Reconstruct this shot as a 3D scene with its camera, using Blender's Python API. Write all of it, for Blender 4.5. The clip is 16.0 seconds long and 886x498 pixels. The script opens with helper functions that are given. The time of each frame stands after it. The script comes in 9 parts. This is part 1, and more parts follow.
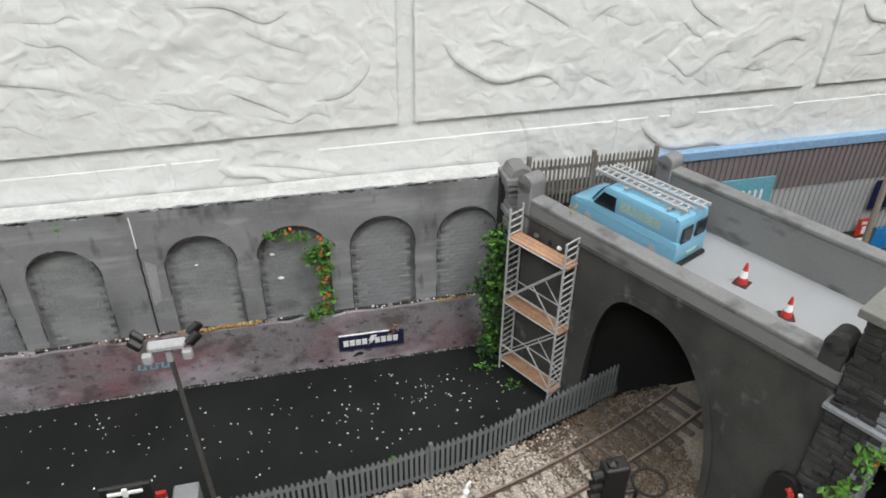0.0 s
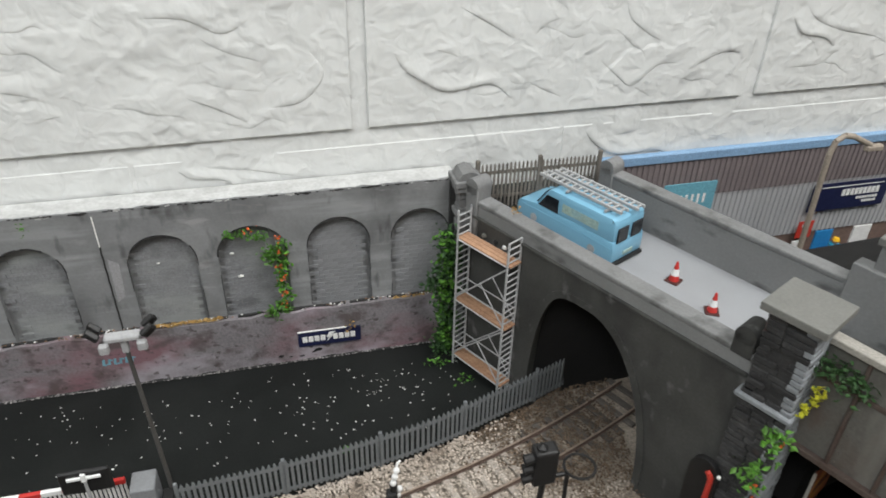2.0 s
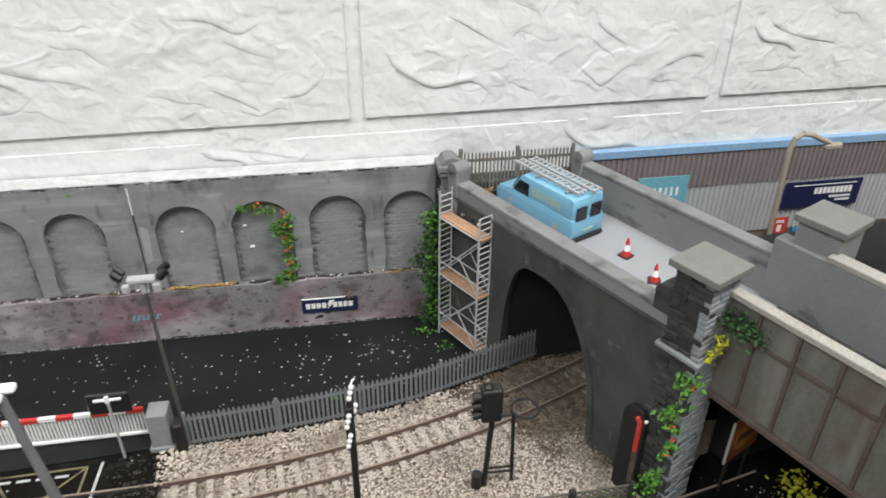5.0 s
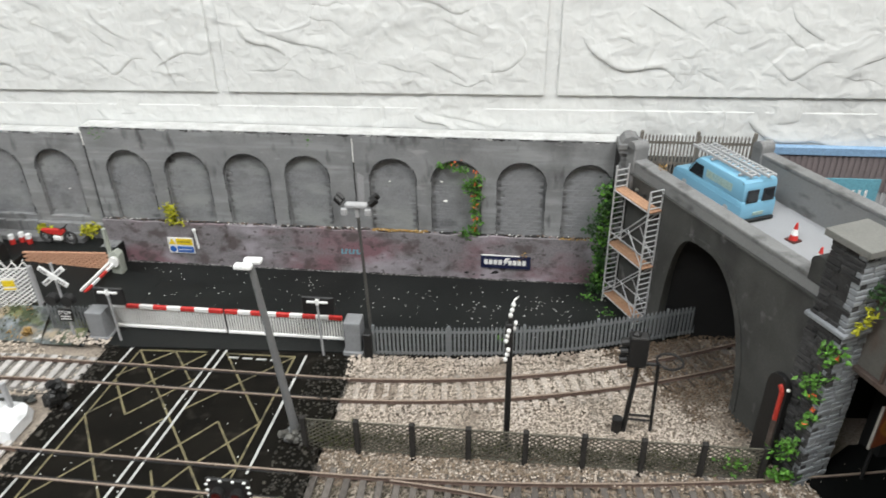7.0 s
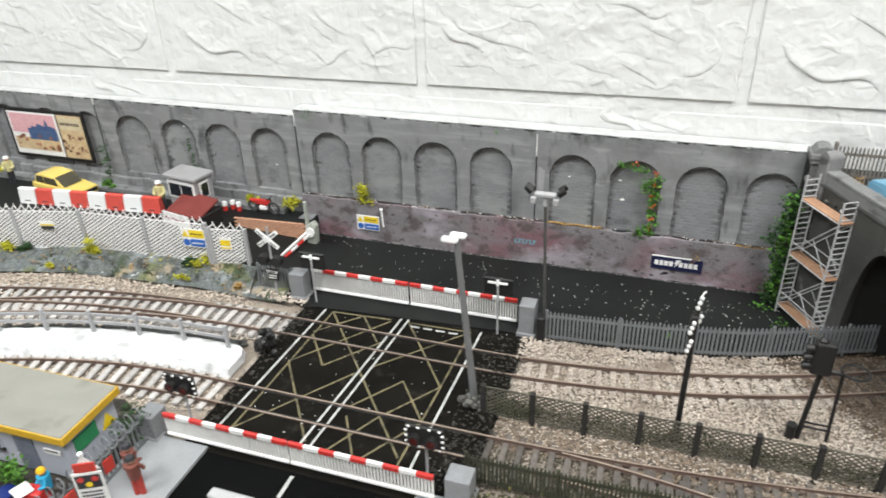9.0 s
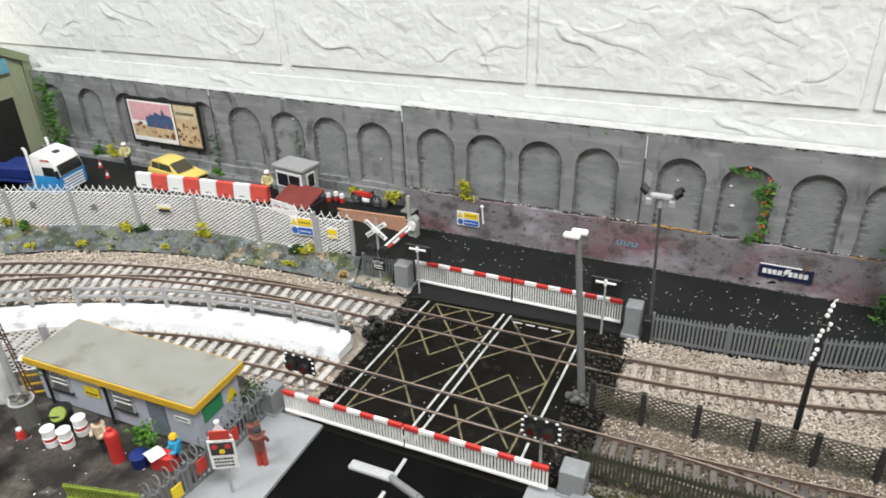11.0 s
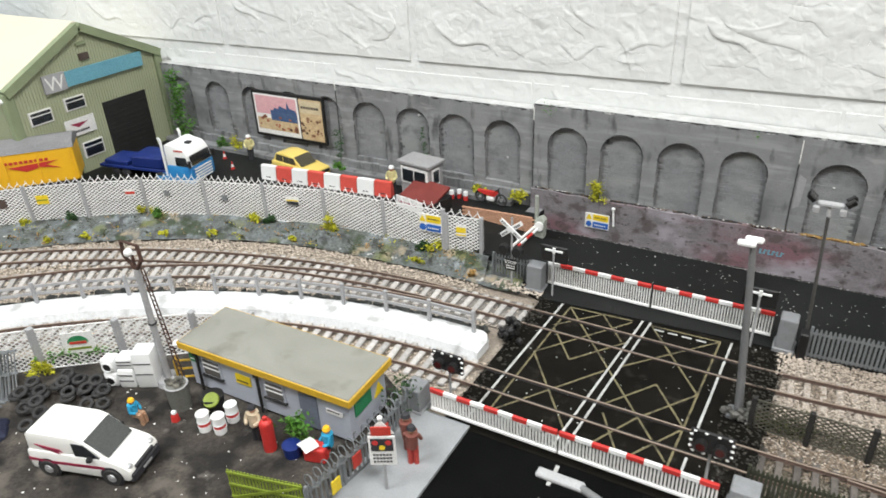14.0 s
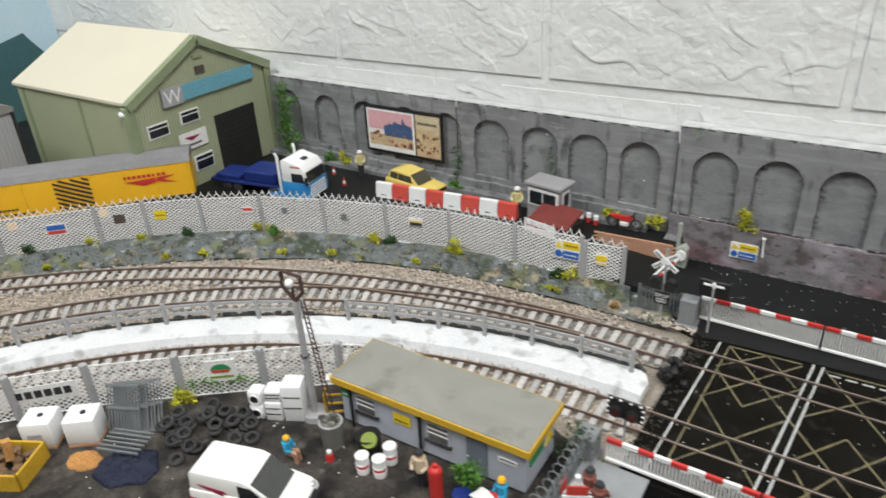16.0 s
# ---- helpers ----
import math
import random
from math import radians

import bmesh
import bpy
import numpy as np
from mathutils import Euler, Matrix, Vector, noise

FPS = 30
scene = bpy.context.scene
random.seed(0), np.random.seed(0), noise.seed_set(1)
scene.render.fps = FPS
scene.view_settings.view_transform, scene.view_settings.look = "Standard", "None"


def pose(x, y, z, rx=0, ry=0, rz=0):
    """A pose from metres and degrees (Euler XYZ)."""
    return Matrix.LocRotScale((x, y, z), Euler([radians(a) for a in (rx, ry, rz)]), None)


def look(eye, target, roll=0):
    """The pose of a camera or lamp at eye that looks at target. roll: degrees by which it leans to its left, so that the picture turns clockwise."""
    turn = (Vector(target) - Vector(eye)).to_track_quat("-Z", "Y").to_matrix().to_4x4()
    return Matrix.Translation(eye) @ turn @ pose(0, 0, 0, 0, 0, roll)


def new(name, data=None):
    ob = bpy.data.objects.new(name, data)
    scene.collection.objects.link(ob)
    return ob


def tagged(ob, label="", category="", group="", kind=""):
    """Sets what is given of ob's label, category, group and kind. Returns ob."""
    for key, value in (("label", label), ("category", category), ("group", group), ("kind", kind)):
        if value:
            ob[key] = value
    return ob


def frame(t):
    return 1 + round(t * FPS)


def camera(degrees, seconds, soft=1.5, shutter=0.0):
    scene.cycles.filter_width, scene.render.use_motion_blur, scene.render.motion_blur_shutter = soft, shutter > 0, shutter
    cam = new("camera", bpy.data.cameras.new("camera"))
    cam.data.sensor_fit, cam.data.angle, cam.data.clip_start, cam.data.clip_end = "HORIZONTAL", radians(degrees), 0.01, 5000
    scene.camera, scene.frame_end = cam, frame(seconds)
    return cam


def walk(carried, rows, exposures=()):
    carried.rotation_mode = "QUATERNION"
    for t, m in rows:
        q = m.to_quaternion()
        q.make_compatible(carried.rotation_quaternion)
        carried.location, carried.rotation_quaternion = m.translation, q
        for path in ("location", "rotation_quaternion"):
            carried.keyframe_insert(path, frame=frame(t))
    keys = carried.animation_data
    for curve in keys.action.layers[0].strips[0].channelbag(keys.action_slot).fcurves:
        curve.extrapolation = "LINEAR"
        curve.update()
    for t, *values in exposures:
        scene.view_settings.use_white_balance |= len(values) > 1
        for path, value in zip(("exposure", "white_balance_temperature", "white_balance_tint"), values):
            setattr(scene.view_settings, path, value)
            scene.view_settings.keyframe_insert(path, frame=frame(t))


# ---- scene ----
cam = camera(64.1, 16.0, soft=1.7, shutter=0.5)
PATH = [
    (0, (0.1476, 0.1598, 0.2425), (0.5151, 1.6845, -0.7943), 0.8),
    (0.5, (0.1485, 0.1598, 0.2388), (0.5245, 1.6779, -0.8028), 1.3),
    (1, (0.1504, 0.1579, 0.2435), (0.5339, 1.6770, -0.7962), 1.3),
    (1.5, (0.1551, 0.1513, 0.2444), (0.5480, 1.6666, -0.7981), 1.4),
    (2, (0.1598, 0.1419, 0.2491), (0.5621, 1.6657, -0.7746), 1.6),
    (2.5, (0.1645, 0.1316, 0.2491), (0.6016, 1.6497, -0.7699), 2.0),
    (3, (0.1720, 0.1222, 0.2491), (0.5978, 1.6563, -0.7501), 2.0),
    (5.5, (0.1833, 0.0771, 0.2538), (0.3422, 1.6770, -0.7210), 0.2),
    (6, (0.1814, 0.0639, 0.2519), (0.1842, 1.6760, -0.7153), 0.2),
    (6.5, (0.1824, 0.0489, 0.2510), (0.0752, 1.6638, -0.7050), -0.5),
    (7, (0.1861, 0.0348, 0.2482), (-0.0226, 1.6506, -0.6900), -1.0),
    (7.5, (0.1899, 0.0310, 0.2453), (-0.0949, 1.6318, -0.6994), -1.5),
    (8, (0.1946, 0.0244, 0.2453), (-0.1476, 1.6168, -0.6937), -1.4),
    (8.5, (0.1767, 0.0160, 0.2500), (-0.2811, 1.5830, -0.6815), -1.4),
    (9, (0.1617, 0.0028, 0.2519), (-0.3741, 1.5529, -0.6674), -1.8),
    (9.2, (0.1570, -0.0009, 0.2519), (-0.3976, 1.5454, -0.6627), -1.7),
    (11.5, (0.1307, -0.0197, 0.2510), (-0.5875, 1.4608, -0.6571), -2.3),
    (12, (0.1222, -0.0254, 0.2510), (-0.6270, 1.4373, -0.6636), -2.6),
    (12.5, (0.1175, -0.0273, 0.2491), (-0.6383, 1.4326, -0.6627), -1.8),
    (13, (0.1119, -0.0320, 0.2519), (-0.6881, 1.4138, -0.6439), -2.3),
    (13.5, (0.1062, -0.0338, 0.2529), (-0.7153, 1.4025, -0.6392), -2.6),
    (14, (0.0940, -0.0291, 0.2500), (-0.7417, 1.3921, -0.6533), -2.6),
    (14.5, (0.0827, -0.0291, 0.2519), (-0.7642, 1.3884, -0.6477), -2.4),
    (15, (0.0686, -0.0301, 0.2510), (-0.7990, 1.3762, -0.6448), -2.7),
    (15.5, (0.0517, -0.0348, 0.2566), (-0.8432, 1.3527, -0.6430), -3.0),
    (16, (0.0235, -0.0395, 0.2557), (-0.9024, 1.3339, -0.6345), -3.0),
]
walk(cam, [(t, look(eye, target, roll)) for t, eye, target, roll in PATH],
     exposures=[(0.0, 0.88), (1.0, 0.92), (2.0, 0.74), (3.0, 0.97), (5.5, 1.03), (7.5, 1.04), (9.0, 1.22), (11.5, 1.1), (14.0, 1.08), (15.0, 0.86), (16.0, 0.74)])

# ---- world, lamps, exposure ----
# The layout is a 1:76 model: one unit of the numbers below is 9.4 mm, one full-size metre is M units.
U = 0.0094
M = 1.396

world = bpy.data.worlds.new("world")
scene.world = world
world.use_nodes = True
world.node_tree.nodes["Background"].inputs[0].default_value = (0.8, 0.86, 0.95, 1)
world.node_tree.nodes["Background"].inputs[1].default_value = 0.1


def unseen_lamp(x, y, z, sx, sy, watts, tint, tx, ty):
    data = bpy.data.lights.new("unseen_lamp", "AREA")
    data.shape, data.size, data.size_y, data.energy, data.color = "RECTANGLE", sx * U, sy * U, watts, tint
    ob = new("unseen_lamp", data)
    ob.matrix_basis = look((x * U, y * U, z * U), (tx * U, ty * U, 0))
    return ob


# key lamp, unseen: high at the right, as the cast shadows fall
unseen_lamp(66, -20, 150, 60, 60, 13.0, (0.99, 0.985, 0.97), 12, 30)
# fill lamp, unseen: added to brighten the left end of the layout
unseen_lamp(-62, -52, 152, 70, 60, 13.0, (0.96, 0.99, 1.0), -40, 30)

# ---- helpers ----
rnd = random.Random(7)


def B():
    return bmesh.new()


def paint(bm, index):
    """Gives the faces made since the last call the material of that slot."""
    for f in bm.faces:
        if not f.tag:
            f.material_index, f.tag = index, True


def part(name, bm, material, parent=None, label="", smooth=False):
    bmesh.ops.scale(bm, vec=(U, U, U), verts=bm.verts)
    me = bpy.data.meshes.new(name)
    bmesh.ops.recalc_face_normals(bm, faces=bm.faces)
    bm.to_mesh(me)
    bm.free()
    for m in material if isinstance(material, (list, tuple)) else (material,):
        me.materials.append(m)
    if smooth:
        me.shade_smooth()
        me.set_sharp_from_angle(angle=radians(38))
    ob = new(name, me)
    ob.parent = parent
    return tagged(ob, label) if label else ob


def raw(name, verts, faces, material, parent=None, smooth=False):
    """A mesh from computed arrays, in layout units."""
    me = bpy.data.meshes.new(name)
    me.from_pydata((np.asarray(verts, dtype=float) * U).tolist(), [], [tuple(f) for f in faces])
    me.materials.append(material)
    if smooth:
        me.shade_smooth()
    me.update()
    ob = new(name, me)
    ob.parent = parent
    return ob


def at(ob, x, y, z, rz=0.0, rx=0.0, ry=0.0):
    ob.matrix_basis = pose(x * U, y * U, z * U, rx, ry, rz)
    return ob


def root(name, x, y, z, rz, label, category, group="", kind=""):
    ob = new(name)
    ob.empty_display_size = 0.01
    at(ob, x, y, z, rz)
    return tagged(ob, label, category, group, kind)


def box(bm, x0, x1, y0, y1, z0, z1, bev=0.0, seg=1):
    v = [bm.verts.new((x, y, z)) for z in (z0, z1) for y in (y0, y1) for x in (x0, x1)]
    fs = [bm.faces.new([v[i] for i in q]) for q in ((0, 2, 3, 1), (4, 5, 7, 6), (0, 1, 5, 4), (2, 6, 7, 3), (0, 4, 6, 2), (1, 3, 7, 5))]
    if bev:
        es = list({e for f in fs for e in f.edges})
        bmesh.ops.bevel(bm, geom=es, offset=bev, segments=seg, affect="EDGES", profile=0.5)
    return v


def prism(bm, pts, y0, y1, bev=0.0, axis="y"):
    """A side outline (x, z) pulled from y0 to y1; axis "z" pulls a plan (x, y) upwards, "x" an (y, z) outline sideways."""
    put = {"y": lambda a, b, c: (a, c, b), "z": lambda a, b, c: (a, b, c), "x": lambda a, b, c: (c, a, b)}[axis]
    lo = [bm.verts.new(put(a, b, y0)) for a, b in pts]
    hi = [bm.verts.new(put(a, b, y1)) for a, b in pts]
    n = len(pts)
    fs = [bm.faces.new(lo), bm.faces.new(hi[::-1])] + [bm.faces.new((lo[i], hi[i], hi[(i + 1) % n], lo[(i + 1) % n])) for i in range(n)]
    if bev:
        es = list({e for f in fs for e in f.edges})
        bmesh.ops.bevel(bm, geom=es, offset=bev, segments=2, affect="EDGES", profile=0.6)


def cyl(bm, p0, p1, r0, r1=None, n=10, caps=True):
    r1 = r0 if r1 is None else r1
    p0, p1 = Vector(p0), Vector(p1)
    q = (p1 - p0).to_track_quat("Z", "Y").to_matrix()
    rings = []
    for p, r in ((p0, r0), (p1, r1)):
        rings.append([bm.verts.new(p + q @ Vector((r * math.cos(6.28318 * i / n), r * math.sin(6.28318 * i / n), 0))) for i in range(n)])
    for i in range(n):
        bm.faces.new((rings[0][i], rings[0][(i + 1) % n], rings[1][(i + 1) % n], rings[1][i]))
    if caps:
        bm.faces.new(rings[0][::-1])
        bm.faces.new(rings[1])


def tube(bm, pts, r, n=6):
    for a, b in zip(pts, pts[1:]):
        cyl(bm, a, b, r, r, n)


def bar(bm, p0, p1, w, h):
    """A square bar from p0 to p1, w wide across the way and h high."""
    p0, p1 = Vector(p0), Vector(p1)
    d = (p1 - p0).normalized()
    side = d.cross(Vector((0, 0, 1)))
    side = side.normalized() if side.length > 1e-4 else Vector((1, 0, 0))
    up = side.cross(d)
    c = [[bm.verts.new(p + side * a * w / 2 + up * b * h / 2) for a, b in ((-1, -1), (1, -1), (1, 1), (-1, 1))] for p in (p0, p1)]
    for i in range(4):
        bm.faces.new((c[0][i], c[0][(i + 1) % 4], c[1][(i + 1) % 4], c[1][i]))
    bm.faces.new(c[0][::-1])
    bm.faces.new(c[1])


def ball(bm, c, r, sub=1, squash=(1, 1, 1), rough=0.0):
    res = bmesh.ops.create_icosphere(bm, subdivisions=sub, radius=1.0)
    for v in res["verts"]:
        k = r * (1 + rough * (rnd.random() - 0.5))
        v.co = Vector((c[0] + v.co.x * k * squash[0], c[1] + v.co.y * k * squash[1], c[2] + v.co.z * k * squash[2]))


def torus(bm, c, R, r, n=14, m=6, axis="z"):
    rings = []
    for i in range(n):
        a = 6.28318 * i / n
        ring = []
        for j in range(m):
            b = 6.28318 * j / m
            p = ((R + r * math.cos(b)) * math.cos(a), (R + r * math.cos(b)) * math.sin(a), r * math.sin(b))
            p = {"z": p, "y": (p[0], p[2], p[1]), "x": (p[2], p[0], p[1])}[axis]
            ring.append(bm.verts.new((c[0] + p[0], c[1] + p[1], c[2] + p[2])))
        rings.append(ring)
    for i in range(n):
        for j in range(m):
            bm.faces.new((rings[i][j], rings[(i + 1) % n][j], rings[(i + 1) % n][(j + 1) % m], rings[i][(j + 1) % m]))


# ---- materials ----
def mat(name, c, rough=0.75, metal=0.0, c2=None, vs=0.6, var=0.5, gs=12.0, grain=0.18, bump=0.25, isle=0.0, objr=0.0, spec=0.4, wet=0.0):
    """A surface with two scales of variation: patches of c2 (per layout unit vs) and grain (gs); isle and objr vary it by island and by object."""
    m = bpy.data.materials.new(name)
    m.use_nodes = True
    nt = m.node_tree
    N, L = nt.nodes, nt.links
    bsdf = N["Principled BSDF"]
    tc = N.new("ShaderNodeTexCoord")
    mp = N.new("ShaderNodeMapping")
    mp.inputs["Scale"].default_value = (1 / U, 1 / U, 1 / U)
    L.new(tc.outputs["Object"], mp.inputs["Vector"])

    def noise_tex(scale, detail=4.0, dist=0.0):
        t = N.new("ShaderNodeTexNoise")
        t.inputs["Scale"].default_value, t.inputs["Detail"].default_value, t.inputs["Distortion"].default_value = scale, detail, dist
        L.new(mp.outputs[0], t.inputs["Vector"])
        return t

    def ramp(src, lo, hi):
        r = N.new("ShaderNodeMapRange")
        r.inputs["From Min"].default_value, r.inputs["From Max"].default_value = lo, hi
        L.new(src, r.inputs["Value"])
        return r.outputs[0]

    def mix(a, b, fac, kind="MIX"):
        x = N.new("ShaderNodeMix")
        x.data_type, x.blend_type = "RGBA", kind
        for sock, val in ((x.inputs[6], a), (x.inputs[7], b), (x.inputs[0], fac)):
            if isinstance(val, (tuple, list)):
                sock.default_value = (*val, 1)
            elif isinstance(val, float):
                sock.default_value = val
            else:
                L.new(val, sock)
        return x.outputs[2]

    c2 = c2 or tuple(0.62 * k for k in c)
    big = noise_tex(vs, 5.0, 0.6)
    fac = ramp(big.outputs["Fac"], 0.5 - 0.22, 0.5 + 0.3)
    mul = N.new("ShaderNodeMath")
    mul.operation = "MULTIPLY"
    mul.inputs[1].default_value = var
    L.new(fac, mul.inputs[0])
    col = mix(c, c2, mul.outputs[0])
    fine = noise_tex(gs, 3.0)
    g = ramp(fine.outputs["Fac"], 0.3, 0.7)
    gm = N.new("ShaderNodeMapRange")
    gm.inputs["To Min"].default_value, gm.inputs["To Max"].default_value = 1 - grain, 1 + grain
    L.new(g, gm.inputs["Value"])
    hsv = N.new("ShaderNodeHueSaturation")
    L.new(col, hsv.inputs["Color"])
    L.new(gm.outputs[0], hsv.inputs["Value"])
    last = hsv
    if isle or objr:
        src = N.new("ShaderNodeNewGeometry").outputs["Random Per Island"] if isle else N.new("ShaderNodeObjectInfo").outputs["Random"]
        k = isle or objr
        r2 = N.new("ShaderNodeMapRange")
        r2.inputs["To Min"].default_value, r2.inputs["To Max"].default_value = 1 - k, 1 + k
        L.new(src, r2.inputs["Value"])
        h2 = N.new("ShaderNodeHueSaturation")
        L.new(hsv.outputs[0], h2.inputs["Color"])
        L.new(r2.outputs[0], h2.inputs["Value"])
        last = h2
    L.new(last.outputs[0], bsdf.inputs["Base Color"])
    rr = N.new("ShaderNodeMapRange")
    rr.inputs["To Min"].default_value, rr.inputs["To Max"].default_value = max(rough - 0.1, 0.02), min(rough + 0.12, 1.0)
    L.new(big.outputs["Fac"], rr.inputs["Value"])
    L.new(rr.outputs[0], bsdf.inputs["Roughness"])
    bsdf.inputs["Metallic"].default_value = metal
    bsdf.inputs["Specular IOR Level"].default_value = spec
    bsdf.inputs["Coat Weight"].default_value = wet
    if bump:
        b = N.new("ShaderNodeBump")
        b.inputs["Strength"].default_value, b.inputs["Distance"].default_value = bump, 0.06 * U
        L.new(fine.outputs["Fac"], b.inputs["Height"])
        L.new(b.outputs[0], bsdf.inputs["Normal"])
    return m


def link_nodes(m):
    nt = m.node_tree
    mp = [n for n in nt.nodes if n.bl_idname == "ShaderNodeMapping"][0]
    return nt.nodes, nt.links, mp, nt.nodes["Principled BSDF"]


def overlay(m, colour, scale, lo, hi, amount, stretch=(1, 1, 1), detail=4.0, kind="noise"):
    """Adds patches of another colour over a material: stains, streaks, specks."""
    N, L, mp, bsdf = link_nodes(m)
    prev = bsdf.inputs["Base Color"].links[0].from_socket
    mp2 = N.new("ShaderNodeMapping")
    mp2.inputs["Scale"].default_value = tuple(k / U for k in stretch)
    mp2.inputs["Location"].default_value = (scale * 3.1, scale * 1.7, 2.3)
    L.new(mp.inputs["Vector"].links[0].from_socket, mp2.inputs["Vector"])
    if kind == "speck":
        t = N.new("ShaderNodeTexVoronoi")
        t.inputs["Scale"].default_value = scale
        src = t.outputs["Distance"]
        lo, hi = hi, lo
    else:
        t = N.new("ShaderNodeTexNoise")
        t.inputs["Scale"].default_value, t.inputs["Detail"].default_value = scale, detail
        src = t.outputs["Fac"]
    L.new(mp2.outputs[0], t.inputs["Vector"])
    r = N.new("ShaderNodeMapRange")
    r.inputs["From Min"].default_value, r.inputs["From Max"].default_value = lo, hi
    r.inputs["To Max"].default_value = amount
    L.new(src, r.inputs["Value"])
    x = N.new("ShaderNodeMix")
    x.data_type = "RGBA"
    L.new(r.outputs[0], x.inputs[0])
    L.new(prev, x.inputs[6])
    x.inputs[7].default_value = (*colour, 1)
    L.new(x.outputs[2], bsdf.inputs["Base Color"])
    return m


def wallpaper(name):
    """White embossed paper: broad ridges of a stone face, and a fine plaster grain."""
    m = mat(name, (0.685, 0.70, 0.695), rough=0.45, vs=0.12, var=0.12, gs=3.0, grain=0.015, bump=0.0, spec=0.4)
    N, L, mp, bsdf = link_nodes(m)

    def calc(kind, a, b):
        n = N.new("ShaderNodeMath")
        n.operation = kind
        for sock, v in zip(n.inputs, (a, b)):
            if isinstance(v, float):
                sock.default_value = v
            else:
                L.new(v, sock)
        return n.outputs[0]

    def slow(scale, detail, dist):
        n = N.new("ShaderNodeTexNoise")
        n.inputs["Scale"].default_value, n.inputs["Detail"].default_value, n.inputs["Distortion"].default_value = scale, detail, dist
        L.new(mp.outputs[0], n.inputs["Vector"])
        return n.outputs["Fac"]

    def smooth(src, lo, hi):
        n = N.new("ShaderNodeMapRange")
        n.interpolation_type = "SMOOTHSTEP"
        n.inputs["From Min"].default_value, n.inputs["From Max"].default_value = lo, hi
        L.new(src, n.inputs["Value"])
        return n.outputs[0]

    # thin raised veins along some level lines of a slow noise, small steps along others
    warp = slow(0.075, 3.0, 0.5)
    vein = smooth(calc("PINGPONG", calc("MULTIPLY", warp, 4.0), 0.5), 0.44, 0.5)
    vein = calc("MULTIPLY", vein, smooth(slow(0.16, 1.0, 0.0), 0.47, 0.56))
    warp2 = slow(0.16, 3.5, 0.6)
    step = smooth(calc("FRACT", calc("MULTIPLY", warp2, 3.0), 0.0), 0.40, 0.56)
    step = calc("MULTIPLY", step, smooth(slow(0.21, 1.0, 0.4), 0.47, 0.62))
    lumps = calc("MULTIPLY", slow(1.1, 2.0, 0.4), 0.6)
    broad = calc("MULTIPLY", slow(0.35, 2.0, 0.5), 0.7)
    height = calc("ADD", calc("ADD", calc("MULTIPLY", vein, 0.10), calc("MULTIPLY", step, 0.20)), calc("ADD", lumps, broad))
    b = N.new("ShaderNodeBump")
    b.inputs["Strength"].default_value, b.inputs["Distance"].default_value = 0.8, 0.27 * U
    L.new(height, b.inputs["Height"])
    L.new(b.outputs[0], bsdf.inputs["Normal"])
    return m


def glass_dark(name, c=(0.015, 0.018, 0.022)):
    return mat(name, c, rough=0.12, var=0.2, grain=0.05, bump=0.0, spec=0.6)


# tone for walls out of view, kept dull so they return little fill
UNSEEN_WALL = mat("unseen_wall_beige", (0.34, 0.32, 0.29), rough=0.9, c2=(0.30, 0.28, 0.25), vs=0.03, var=0.5, gs=2, grain=0.05, bump=0.05)
PAPER = wallpaper("embossed_wallpaper")
PAINT_WHITE = mat("ceiling_paint", (0.80, 0.80, 0.78), rough=0.8, vs=0.05, var=0.1, grain=0.04)
STONE = mat("grey_painted_stone", (0.165, 0.17, 0.175), rough=0.85, c2=(0.255, 0.26, 0.265), vs=0.35, var=0.8, gs=7, grain=0.06, bump=0.2)
overlay(STONE, (0.27, 0.28, 0.285), 0.8, 0.50, 0.66, 0.75, (0.22, 1, 2.4), 6.0)
overlay(STONE, (0.10, 0.102, 0.105), 0.45, 0.52, 0.70, 0.75, (0.8, 1, 0.7), 6.0)
overlay(STONE, (0.05, 0.05, 0.052), 1.1, 0.57, 0.72, 0.85, (1, 1, 0.35))
overlay(STONE, (0.34, 0.34, 0.34), 0.9, 0.62, 0.74, 0.5, (0.6, 1, 2.2))
BRICK_GREY = mat("grey_painted_brick", (0.185, 0.19, 0.20), rough=0.85, c2=(0.25, 0.255, 0.26), vs=0.6, var=0.6, gs=10, grain=0.15, bump=0.2, isle=0.06)
overlay(BRICK_GREY, (0.27, 0.285, 0.28), 0.5, 0.48, 0.64, 0.7, (0.5, 1, 1.6))
overlay(BRICK_GREY, (0.075, 0.075, 0.08), 0.55, 0.58, 0.75, 0.6, (1, 1, 1.5))
BRICK_ONE = mat("grey_brick", (0.19, 0.195, 0.205), rough=0.85, c2=(0.25, 0.255, 0.26), vs=0.8, var=0.6, gs=10, grain=0.1, bump=0.2, objr=0.08)
PLINTH = mat("stained_render", (0.155, 0.145, 0.153), rough=0.85, c2=(0.235, 0.218, 0.235), vs=0.5, var=0.7, gs=7, grain=0.2, bump=0.5)
overlay(PLINTH, (0.19, 0.085, 0.105), 0.16, 0.47, 0.62, 0.75, (1, 1, 2.0))
overlay(PLINTH, (0.075, 0.06, 0.058), 0.8, 0.52, 0.64, 0.8, (1, 1, 1.3), 8.0)
overlay(PLINTH, (0.36, 0.335, 0.37), 0.3, 0.52, 0.66, 0.75, (1, 1, 1.6), 6.0)
overlay(PLINTH, (0.055, 0.045, 0.042), 1.9, 0.60, 0.68, 0.8, (1, 1, 1.2), 4.0)
